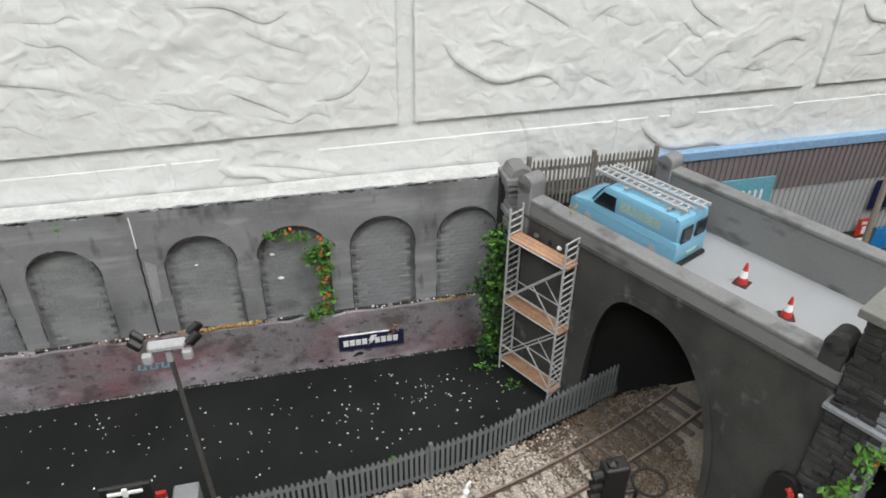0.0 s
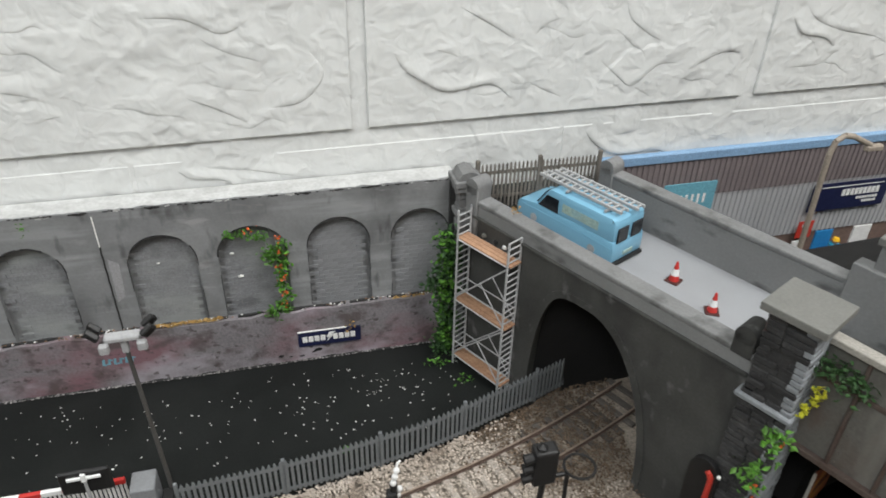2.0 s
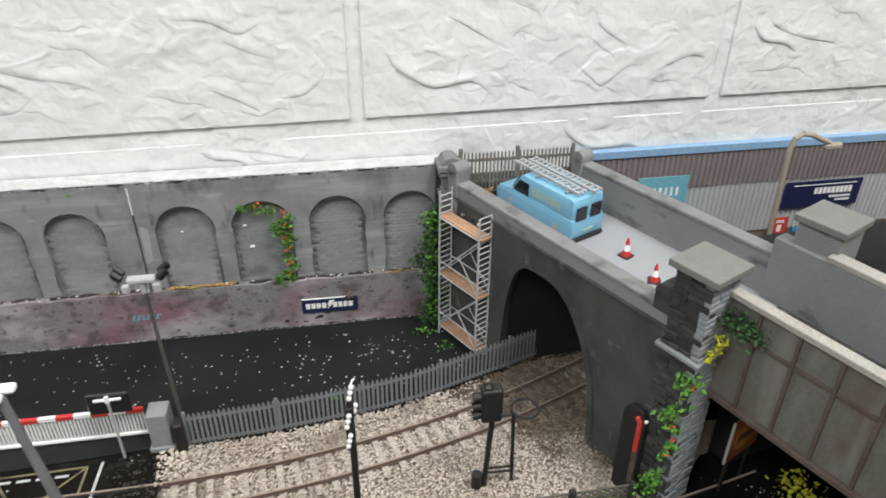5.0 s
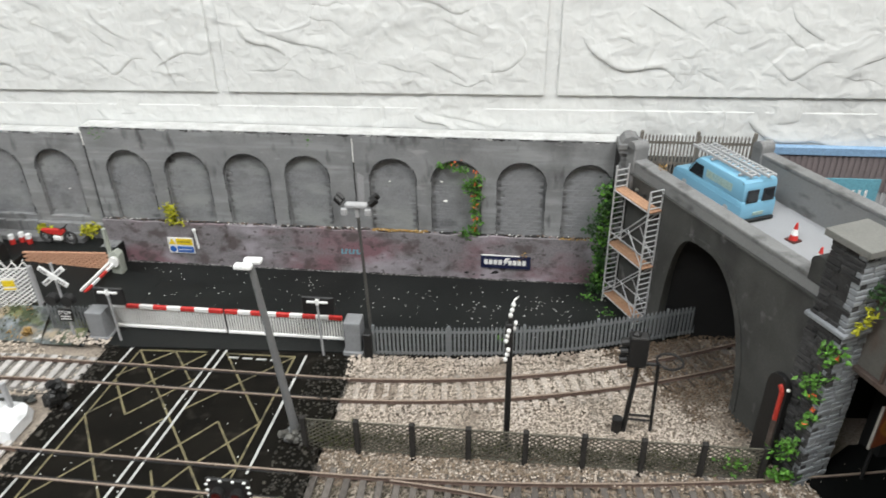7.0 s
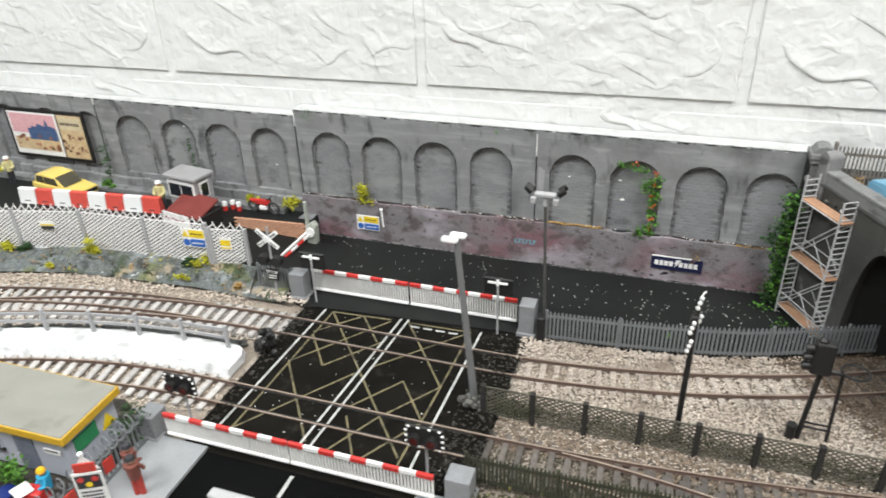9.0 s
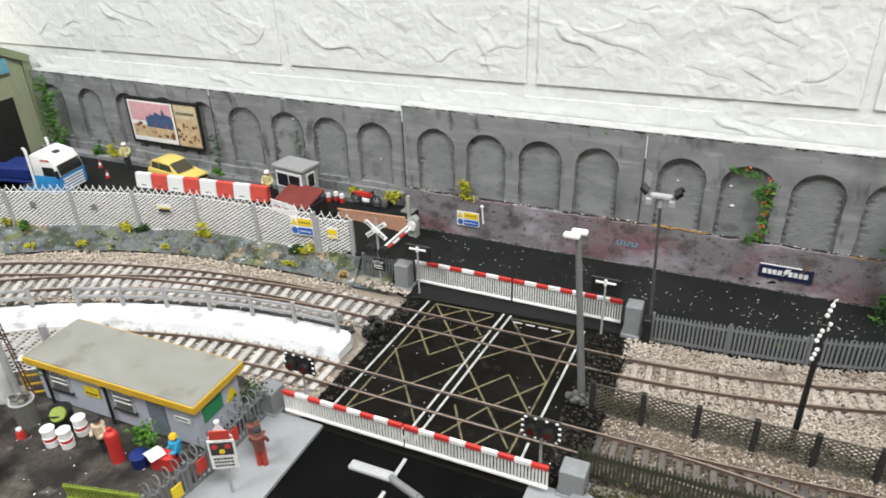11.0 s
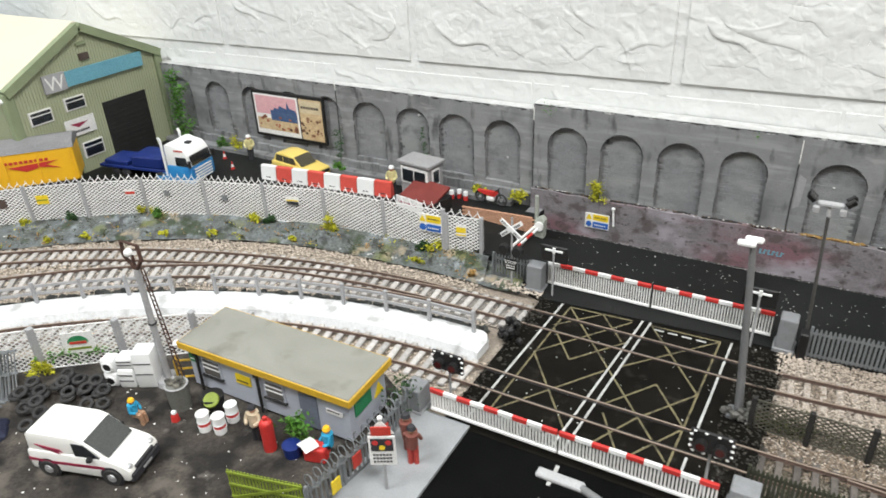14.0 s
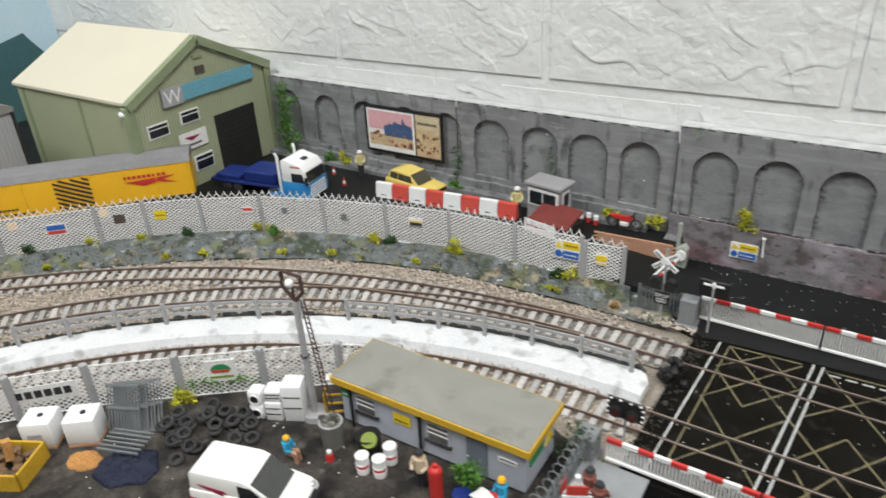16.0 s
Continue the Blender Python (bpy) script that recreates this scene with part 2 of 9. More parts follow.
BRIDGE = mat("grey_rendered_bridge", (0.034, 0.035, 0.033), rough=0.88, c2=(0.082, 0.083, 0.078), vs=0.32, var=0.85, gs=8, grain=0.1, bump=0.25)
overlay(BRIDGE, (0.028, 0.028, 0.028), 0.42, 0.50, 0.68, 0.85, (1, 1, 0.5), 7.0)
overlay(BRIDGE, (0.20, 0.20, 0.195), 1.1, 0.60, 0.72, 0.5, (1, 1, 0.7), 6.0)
COPING = mat("pale_grey_coping", (0.20, 0.203, 0.205), rough=0.85, c2=(0.13, 0.132, 0.132), vs=0.5, var=0.8, gs=9, grain=0.1, bump=0.2)
overlay(COPING, (0.06, 0.06, 0.058), 0.8, 0.56, 0.68, 0.7, detail=7.0)
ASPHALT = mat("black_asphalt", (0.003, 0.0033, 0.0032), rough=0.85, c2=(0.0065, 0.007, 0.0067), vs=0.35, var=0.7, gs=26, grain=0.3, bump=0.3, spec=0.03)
FAR_ASPHALT = mat("weathered_asphalt", (0.008, 0.009, 0.0087), rough=0.5, c2=(0.016, 0.0176, 0.017), vs=0.3, var=0.8, gs=26, grain=0.25, bump=0.12, spec=0.2)
CROSSDECK = mat("crossing_tarmac", (0.005, 0.0047, 0.004), rough=0.8, c2=(0.0125, 0.0112, 0.009), vs=0.5, var=0.85, gs=22, grain=0.3, bump=0.3, spec=0.04)
overlay(CROSSDECK, (0.035, 0.031, 0.026), 0.9, 0.60, 0.74, 0.6, detail=8.0)
DECK = mat("pale_grey_road", (0.285, 0.295, 0.31), rough=0.85, c2=(0.24, 0.245, 0.255), vs=0.3, var=0.6, gs=20, grain=0.06, bump=0.1)
PAVE = mat("grey_pavement", (0.28, 0.293, 0.305), rough=0.85, c2=(0.22, 0.23, 0.24), vs=0.4, var=0.6, gs=14, grain=0.08, bump=0.15)
GROUND = mat("ballast_bed", (0.32, 0.28, 0.235), rough=0.95, c2=(0.15, 0.12, 0.095), vs=0.5, var=0.8, gs=9, grain=0.35, bump=0.8)
STONES = mat("ballast_stone", (0.50, 0.445, 0.39), rough=0.9, c2=(0.37, 0.305, 0.24), vs=0.22, var=0.7, gs=6, grain=0.15, bump=0.2, isle=0.26)
overlay(STONES, (0.15, 0.105, 0.07), 0.32, 0.57, 0.70, 0.75, detail=6.0)
YARD = mat("yard_dirt", (0.018, 0.0155, 0.013), rough=0.85, c2=(0.075, 0.064, 0.054), vs=0.42, var=1.0, gs=6, grain=0.35, bump=0.7)
overlay(YARD, (0.012, 0.0105, 0.009), 0.9, 0.54, 0.66, 0.75, (1, 1, 1), 7.0)
overlay(YARD, (0.13, 0.115, 0.098), 0.6, 0.52, 0.66, 0.6, (1, 1, 1), 8.0)
overlay(YARD, (0.006, 0.005, 0.0045), 0.45, 0.46, 0.62, 0.9, detail=7.0)
overlay(YARD, (0.17, 0.155, 0.14), 0.8, 0.64, 0.74, 0.55, detail=7.0)
ROCK = mat("grey_green_bank", (0.125, 0.14, 0.148), rough=0.9, c2=(0.065, 0.07, 0.045), vs=0.6, var=0.8, gs=5, grain=0.35, bump=0.9)
overlay(ROCK, (0.25, 0.28, 0.30), 0.8, 0.56, 0.68, 0.75, detail=8.0)
overlay(ROCK, (0.035, 0.036, 0.036), 0.9, 0.56, 0.64, 0.8, detail=8.0)
overlay(ROCK, (0.60, 0.61, 0.60), 1.5, 0.66, 0.72, 0.8, detail=6.0)
overlay(ROCK, (0.15, 0.165, 0.05), 0.38, 0.58, 0.68, 0.7, detail=8.0)
overlay(ROCK, (0.03, 0.045, 0.018), 0.55, 0.58, 0.66, 0.8, detail=8.0)
overlay(ROCK, (0.36, 0.29, 0.2), 0.5, 0.60, 0.68, 0.7, detail=7.0)
RAIL_TOP = mat("polished_rail", (0.37, 0.295, 0.24), rough=0.3, metal=0.4, vs=0.5, var=0.5, gs=10, grain=0.1, bump=0.05)
RAIL_RUST = mat("rusty_rail", (0.125, 0.082, 0.066), rough=0.8, c2=(0.07, 0.052, 0.044), vs=0.8, var=0.7, gs=15, grain=0.2)
SLEEPER = mat("weathered_sleeper", (0.43, 0.415, 0.40), rough=0.9, c2=(0.31, 0.295, 0.28), vs=1.2, var=0.7, gs=10, grain=0.2, objr=0.2)
SLEEPER_DARK = mat("dark_sleeper", (0.105, 0.095, 0.085), rough=0.9, c2=(0.06, 0.05, 0.045), vs=1.2, var=0.7, gs=10, grain=0.2, objr=0.25)
CONCRETE_WHITE = mat("white_platform_surface", (0.66, 0.67, 0.68), rough=0.8, c2=(0.50, 0.52, 0.54), vs=0.35, var=0.6, gs=5, grain=0.06, bump=0.5)
overlay(CONCRETE_WHITE, (0.30, 0.30, 0.30), 0.7, 0.56, 0.68, 0.7, detail=8.0)
LINE_WHITE = mat("worn_white_line", (0.52, 0.53, 0.52), rough=0.7, c2=(0.22, 0.22, 0.21), vs=1.5, var=0.7, gs=14, grain=0.12)
LINE_YELLOW = mat("worn_yellow_line", (0.20, 0.172, 0.09), rough=0.75, c2=(0.085, 0.074, 0.044), vs=1.0, var=0.9, gs=12, grain=0.3)
overlay(LINE_YELLOW, (0.02, 0.02, 0.018), 1.6, 0.54, 0.64, 0.7, detail=6.0)
WHITE = mat("white_paint", (0.78, 0.79, 0.79), rough=0.45, c2=(0.66, 0.67, 0.66), vs=0.7, var=0.5, gs=12, grain=0.05, bump=0.06)
RED = mat("red_paint", (0.52, 0.035, 0.03), rough=0.45, c2=(0.36, 0.03, 0.028), vs=0.8, var=0.5, gs=12, grain=0.1, bump=0.06)
BLACK = mat("black_paint", (0.010, 0.010, 0.0105), rough=0.5, c2=(0.022, 0.0215, 0.021), vs=0.9, var=0.6, gs=12, grain=0.2, bump=0.1)
GALV = mat("grey_plastic_fence", (0.175, 0.188, 0.196), rough=0.65, c2=(0.105, 0.114, 0.118), vs=0.7, var=0.6, gs=10, grain=0.1, bump=0.08)
GREY_POST = mat("pale_grey_post", (0.36, 0.365, 0.375), rough=0.7, c2=(0.27, 0.27, 0.275), vs=0.8, var=0.6, gs=10, grain=0.1, bump=0.15)
MESH_PALE = mat("pale_mesh", (0.88, 0.88, 0.88), rough=0.5, c2=(0.74, 0.74, 0.74), vs=0.4, var=0.6, gs=10, grain=0.08, bump=0.05)
MESH_DARK = mat("grubby_olive_mesh", (0.13, 0.122, 0.098), rough=0.8, c2=(0.035, 0.036, 0.024), vs=0.7, var=0.7, gs=10, grain=0.2)
DARK_WOOD = mat("dark_post", (0.026, 0.024, 0.022), rough=0.8, vs=0.9, var=0.5, gs=12, grain=0.25)
GREY_BLOCK = mat("grey_gate_post", (0.22, 0.228, 0.24), rough=0.75, c2=(0.14, 0.145, 0.15), vs=0.8, var=0.6, gs=10, grain=0.08, bump=0.1)
LEAF = mat("green_leaf", (0.075, 0.20, 0.02), rough=0.6, c2=(0.03, 0.10, 0.015), vs=1.2, var=0.7, gs=8, grain=0.15, bump=0.0, isle=0.45)
LEAF_YELLOW = mat("yellow_green_foam_leaf", (0.42, 0.40, 0.02), rough=0.8, c2=(0.22, 0.26, 0.02), vs=1.2, var=0.6, gs=8, grain=0.2, bump=0.0, isle=0.35)
LEAF_DARK = mat("dark_leaf", (0.028, 0.075, 0.02), rough=0.7, c2=(0.015, 0.04, 0.012), vs=1.2, var=0.6, gs=8, grain=0.2, bump=0.0, isle=0.4)
LEAF_OLIVE = mat("olive_scrub", (0.05, 0.052, 0.018), rough=0.8, c2=(0.018, 0.026, 0.009), vs=1.2, var=0.7, gs=8, grain=0.2, bump=0.0, isle=0.45)
LEAF_BROWN = mat("dry_foliage", (0.27, 0.16, 0.05), rough=0.85, c2=(0.36, 0.25, 0.10), vs=1.2, var=0.6, gs=8, grain=0.2, bump=0.0, isle=0.4)
FLOWER = mat("orange_flower", (0.62, 0.12, 0.03), rough=0.7, vs=1, var=0.4, isle=0.3)
LAMP_GREY = mat("dull_grey_lamp_post", (0.17, 0.175, 0.178), rough=0.6, c2=(0.11, 0.113, 0.115), vs=0.6, var=0.6, gs=10, grain=0.1)
CREAM_COPE = mat("cream_grey_coping", (0.32, 0.305, 0.275), rough=0.85, c2=(0.23, 0.22, 0.20), vs=0.5, var=0.7)
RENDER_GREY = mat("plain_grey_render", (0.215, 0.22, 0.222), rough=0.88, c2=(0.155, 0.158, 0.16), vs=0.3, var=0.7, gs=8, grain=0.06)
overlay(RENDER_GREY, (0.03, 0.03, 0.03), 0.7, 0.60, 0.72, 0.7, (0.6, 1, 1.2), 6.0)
STONES_PALE = mat("pale_beige_ballast_stone", (0.52, 0.455, 0.385), rough=0.9, c2=(0.40, 0.335, 0.265), vs=0.22, var=0.7, gs=6, grain=0.15, bump=0.2, isle=0.3)
BURIED = mat("ballasted_sleeper", (0.37, 0.335, 0.30), rough=0.9, c2=(0.30, 0.265, 0.225), vs=1.5, var=0.8, gs=6, grain=0.2, objr=0.1)
VERGE = mat("brown_ballast_stone", (0.23, 0.18, 0.135), rough=0.95, c2=(0.10, 0.075, 0.052), vs=0.3, var=0.7, gs=6, grain=0.15, isle=0.3)
MOSSY = mat("mossy_ballast_stone", (0.10, 0.085, 0.065), rough=0.95, c2=(0.045, 0.043, 0.025), vs=0.4, var=0.8, gs=6, grain=0.15, isle=0.45)
# for real joints and flakes, and for shade strips painted on the wall
DARK_JOINT_SHADE = mat("dark_joint_and_shade", (0.03, 0.03, 0.03), rough=0.9)
GLASS = glass_dark("dark_window")
VAN_BLUE = mat("light_blue_enamel", (0.19, 0.42, 0.58), rough=0.32, c2=(0.17, 0.37, 0.52), vs=0.3, var=0.5, gs=18, grain=0.03, bump=0.03, wet=0.2)
VAN_LOGO = mat("faded_lettering", (0.34, 0.44, 0.38), rough=0.5, c2=(0.25, 0.42, 0.48), vs=1.5, var=0.8)
VAN_WHITE = mat("white_enamel", (0.80, 0.80, 0.77), rough=0.3, c2=(0.74, 0.74, 0.72), vs=0.3, var=0.5, gs=18, grain=0.02, bump=0.02, wet=0.2)
MAROON = mat("maroon_stripe", (0.28, 0.02, 0.06), rough=0.4, vs=1, var=0.3)
TYRE = mat("black_rubber", (0.022, 0.022, 0.023), rough=0.8, c2=(0.06, 0.059, 0.057), vs=1.5, var=0.6, gs=14, grain=0.2, objr=0.25)
HUB = mat("silver_wheel", (0.52, 0.53, 0.54), rough=0.4, metal=0.6, vs=2, var=0.4)
LADDER = mat("grey_ladder", (0.38, 0.385, 0.39), rough=0.5, c2=(0.29, 0.295, 0.30), vs=0.8, var=0.5)
STEEL = mat("scaffold_tube", (0.52, 0.53, 0.54), rough=0.5, metal=0.2, c2=(0.36, 0.37, 0.38), vs=1, var=0.6)
PLANK = mat("orange_plank", (0.42, 0.25, 0.155), rough=0.8, c2=(0.30, 0.165, 0.10), vs=1.2, var=0.7, gs=9, grain=0.2)
GIRDER = mat("weathered_girder", (0.115, 0.112, 0.103), rough=0.8, c2=(0.08, 0.076, 0.068), vs=0.35, var=0.6, gs=9, grain=0.12, bump=0.15)
overlay(GIRDER, (0.085, 0.055, 0.042), 0.5, 0.54, 0.70, 0.8, (1, 1, 0.35), 7.0)
overlay(GIRDER, (0.18, 0.178, 0.165), 0.6, 0.56, 0.7, 0.6, (1.5, 1, 0.3), 6.0)
RUST = mat("rusty_flange", (0.06, 0.036, 0.028), rough=0.85, c2=(0.12, 0.11, 0.10), vs=0.6, var=0.7, gs=10, grain=0.2)
RUBBLE = mat("dark_stone_block", (0.024, 0.024, 0.025), rough=0.88, c2=(0.075, 0.074, 0.074), vs=0.9, var=0.7, gs=9, grain=0.2, bump=0.4, objr=0.35)
overlay(RUBBLE, (0.18, 0.09, 0.075), 0.6, 0.62, 0.74, 0.6)
# quoin and string course grey; also paints the pillar's lit side
LIT_SIDE_QUOIN = mat("grey_lit_side_quoin", (0.21, 0.225, 0.24), rough=0.85, c2=(0.15, 0.16, 0.172), vs=0.9, var=0.6, gs=9, grain=0.1, objr=0.12)
CAP = mat("pillar_cap", (0.165, 0.166, 0.155), rough=0.85, c2=(0.12, 0.121, 0.113), vs=0.6, var=0.6, gs=10, grain=0.08)
SHED_GREEN = mat("sage_green_cladding", (0.33, 0.36, 0.235), rough=0.65, c2=(0.38, 0.41, 0.29), vs=0.15, var=0.6, gs=10, grain=0.04, bump=0.05)
SHED_TRIM = mat("dull_green_trim", (0.24, 0.285, 0.17), rough=0.6, vs=0.5, var=0.4, gs=10, grain=0.06)
SHED_ROOF = mat("cream_roof_sheet", (0.60, 0.565, 0.455), rough=0.6, c2=(0.54, 0.505, 0.40), vs=0.1, var=0.5, gs=10, grain=0.03, bump=0.05)
TEAL = mat("teal_sign", (0.14, 0.36, 0.45), rough=0.5, vs=0.5, var=0.25)
DOOR_BLACK = mat("black_shutter", (0.018, 0.018, 0.018), rough=0.6, vs=0.8, var=0.5)
YELLOW = mat("yellow_paint", (0.78, 0.44, 0.02), rough=0.45, c2=(0.68, 0.36, 0.02), vs=0.5, var=0.5, gs=10, grain=0.05)
CAR_YELLOW = mat("yellow_enamel", (0.68, 0.53, 0.14), rough=0.3, c2=(0.60, 0.46, 0.11), vs=0.5, var=0.3, gs=14, grain=0.03, bump=0.02, wet=0.2)
ROOF_GREY = mat("grey_vehicle_roof", (0.20, 0.20, 0.205), rough=0.7, vs=0.4, var=0.5)
CAB_BLUE = mat("bright_blue_paint", (0.02, 0.17, 0.45), rough=0.35, c2=(0.04, 0.30, 0.56), vs=0.8, var=0.6)
DEEP_BLUE = mat("deep_blue_paint", (0.010, 0.026, 0.15), rough=0.4, c2=(0.01, 0.02, 0.12), vs=0.8, var=0.6)
CABIN_WALL = mat("grey_blue_cabin", (0.43, 0.455, 0.52), rough=0.6, c2=(0.34, 0.36, 0.41), vs=0.3, var=0.6, gs=10, grain=0.05, bump=0.08)
overlay(CABIN_WALL, (0.16, 0.15, 0.15), 0.9, 0.62, 0.76, 0.5, (1, 1, 0.4))
CABIN_ROOF = mat("grey_felt_roof", (0.25, 0.25, 0.225), rough=0.85, c2=(0.18, 0.178, 0.155), vs=0.25, var=0.8, gs=16, grain=0.06, bump=0.12)
overlay(CABIN_ROOF, (0.09, 0.08, 0.06), 0.35, 0.55, 0.70, 0.7, detail=7.0)
FASCIA = mat("yellow_fascia", (0.55, 0.34, 0.025), rough=0.55, c2=(0.45, 0.27, 0.02), vs=0.6, var=0.6)
SIGN_YELLOW = mat("yellow_sign", (0.75, 0.55, 0.02), rough=0.5, vs=1, var=0.2)
SIGN_BLUE = mat("blue_sign", (0.02, 0.11, 0.42), rough=0.5, vs=1, var=0.2)
SIGN_NAVY = mat("navy_sign", (0.012, 0.016, 0.055), rough=0.45, vs=1, var=0.3)
SIGN_WHITE = mat("white_sign", (0.75, 0.75, 0.74), rough=0.5, vs=1, var=0.15)
SIGN_GREEN = mat("green_sign", (0.03, 0.22, 0.09), rough=0.5, vs=1, var=0.2)
INK = mat("dark_print", (0.03, 0.03, 0.035), rough=0.6, vs=1, var=0.2)
RED_SIGN = mat("red_sign", (0.50, 0.045, 0.03), rough=0.5, vs=1, var=0.3)
LIME = mat("lime_green_gate", (0.19, 0.25, 0.025), rough=0.55, c2=(0.13, 0.17, 0.025), vs=0.7, var=0.6)
GREEN_DARK = mat("dark_green_mould", (0.05, 0.055, 0.035), rough=0.85, c2=(0.03, 0.03, 0.022), vs=0.8, var=0.7, gs=9, grain=0.3)
ORANGE_BRICK = mat("orange_brick", (0.47, 0.27, 0.175), rough=0.85, c2=(0.36, 0.185, 0.115), vs=1.0, var=0.7, gs=10, grain=0.15, isle=0.25)
TARP = mat("navy_tarpaulin", (0.008, 0.011, 0.03), rough=0.75, c2=(0.016, 0.019, 0.045), vs=1.2, var=0.7, gs=10, grain=0.2, bump=0.3)
SAND = mat("orange_grit", (0.52, 0.27, 0.09), rough=0.95, c2=(0.38, 0.18, 0.06), vs=2.0, var=0.7, gs=14, grain=0.3, bump=0.6)
APPLIANCE = mat("white_appliance", (0.76, 0.77, 0.77), rough=0.4, c2=(0.66, 0.67, 0.67), vs=1, var=0.4, gs=12, grain=0.03)
TANK = mat("grey_green_tank", (0.15, 0.155, 0.14), rough=0.7, c2=(0.09, 0.09, 0.075), vs=0.7, var=0.7)
CORR_GREY = mat("grey_cladding", (0.36, 0.365, 0.375), rough=0.65, c2=(0.42, 0.425, 0.43), vs=0.2, var=0.5, gs=10, grain=0.04)
CORR_BROWN = mat("brown_cladding", (0.165, 0.14, 0.142), rough=0.7, c2=(0.21, 0.18, 0.182), vs=0.3, var=0.6, gs=10, grain=0.08)
FASCIA_BLUE = mat("pale_blue_fascia", (0.22, 0.36, 0.54), rough=0.5, vs=0.4, var=0.3)
BRICK_BROWN = mat("brown_brickwork", (0.17, 0.115, 0.095), rough=0.85, c2=(0.12, 0.08, 0.07), vs=0.9, var=0.7, gs=10, grain=0.2)
SKY_PAINT = mat("painted_sky", (0.40, 0.60, 0.72), rough=0.9, c2=(0.62, 0.74, 0.80), vs=0.05, var=0.8, gs=4, grain=0.03, bump=0)
HILL_PAINT = mat("painted_hill", (0.045, 0.115, 0.135), rough=0.9, c2=(0.06, 0.14, 0.13), vs=0.2, var=0.8, gs=4, grain=0.1, bump=0)
SKIN = mat("painted_flesh", (0.50, 0.29, 0.19), rough=0.6, vs=2, var=0.3)
CLOTH_DARK = mat("dark_cloth_paint", (0.03, 0.03, 0.035), rough=0.8, vs=2, var=0.4)
CLOTH_HIVIS = mat("pale_yellow_vest", (0.60, 0.55, 0.28), rough=0.7, vs=2, var=0.4)
CLOTH_BLUE = mat("bright_blue_jacket", (0.03, 0.33, 0.55), rough=0.7, vs=2, var=0.4)
CLOTH_CREAM = mat("cream_jacket", (0.60, 0.50, 0.36), rough=0.7, vs=2, var=0.4)
CLOTH_BROWN = mat("red_brown_jacket", (0.19, 0.065, 0.05), rough=0.7, vs=2, var=0.4)
CLOTH_RED = mat("red_trousers", (0.42, 0.05, 0.04), rough=0.7, vs=2, var=0.4)
LAMP_WHITE = mat("white_lamp_head", (0.82, 0.83, 0.83), rough=0.4, vs=1, var=0.1)
LENS = mat("signal_lens", (0.06, 0.012, 0.01), rough=0.2, vs=2, var=0.3)
PINK = mat("poster_pink_sky", (0.60, 0.32, 0.36), rough=0.6, c2=(0.66, 0.42, 0.42), vs=0.8, var=0.6, bump=0)
SANDY = mat("poster_sand", (0.58, 0.46, 0.28), rough=0.6, c2=(0.30, 0.18, 0.10), vs=1.6, var=0.7, bump=0)
SEA = mat("poster_sea", (0.035, 0.07, 0.17), rough=0.6, c2=(0.10, 0.16, 0.28), vs=1.5, var=0.6, bump=0)

# ---- room ----
TILT_X = 0.0115


def wall_panel(x0, x1, z0, z1, front, parent):
    """One raised brick of the wallpaper; the paper hangs slightly out of level."""
    bm = B()
    box(bm, x0, x1, front, 47.05, z0, z1, 0.03 if front > 46.9 else 0.05, 3)
    for v in bm.verts:
        if front > 46.9 and v.co.z > z1 - 0.5 and v.co.y < 47.0:
            v.co.z -= 0.35
        v.co.z += TILT_X * (v.co.x - 10)
    return part("panel", bm, PAPER, parent)


def vein(panel, x0, z0, front, pts, height, width=0.5):
    """A raised crease on a panel: steep below, running out softly above, fading at both ends."""
    run = []
    for k in range(len(pts) - 1):
        p = [Vector(pts[max(0, min(len(pts) - 1, k + d))]) for d in (-1, 0, 1, 2)]
        for q in range(6):
            u = q / 6
            run.append(0.5 * (2 * p[1] + (p[2] - p[0]) * u + (2 * p[0] - 5 * p[1] + 4 * p[2] - p[3]) * u * u + (3 * p[1] - p[0] - 3 * p[2] + p[3]) * u ** 3))
    run.append(Vector(pts[-1]))
    vs, fs = [], []
    n_ = len(run)
    whole = run[-1] - run[0]
    turn = 1.0 if whole.x >= 0 else -1.0
    for i, c in enumerate(run):
        d = (run[min(i + 2, n_ - 1)] - run[max(i - 2, 0)]).normalized()
        d = (d + whole.normalized() * 0.6).normalized()
        up = Vector((-d.y, d.x)) * turn
        k = min(1.0, 4.0 * min(i, n_ - 1 - i) / n_) * height
        for a, h in ((-0.06, -0.02), (-0.01, 0.6), (0.06, 1.0), (0.5, 0.62), (1.2, 0.22), (2.1, -0.02)):
            q = c + up * (a * width)
            vs.append((x0 + q.x, front - h * k, z0 + q.y + TILT_X * (x0 + q.x - 10)))
    for i in range(n_ - 1):
        for j in range(5):
            fs.append((6 * i + j, 6 * i + j + 1, 6 * i + j + 7, 6 * i + j + 6))
    return raw("crease", vs, fs, PAPER, panel, smooth=True)


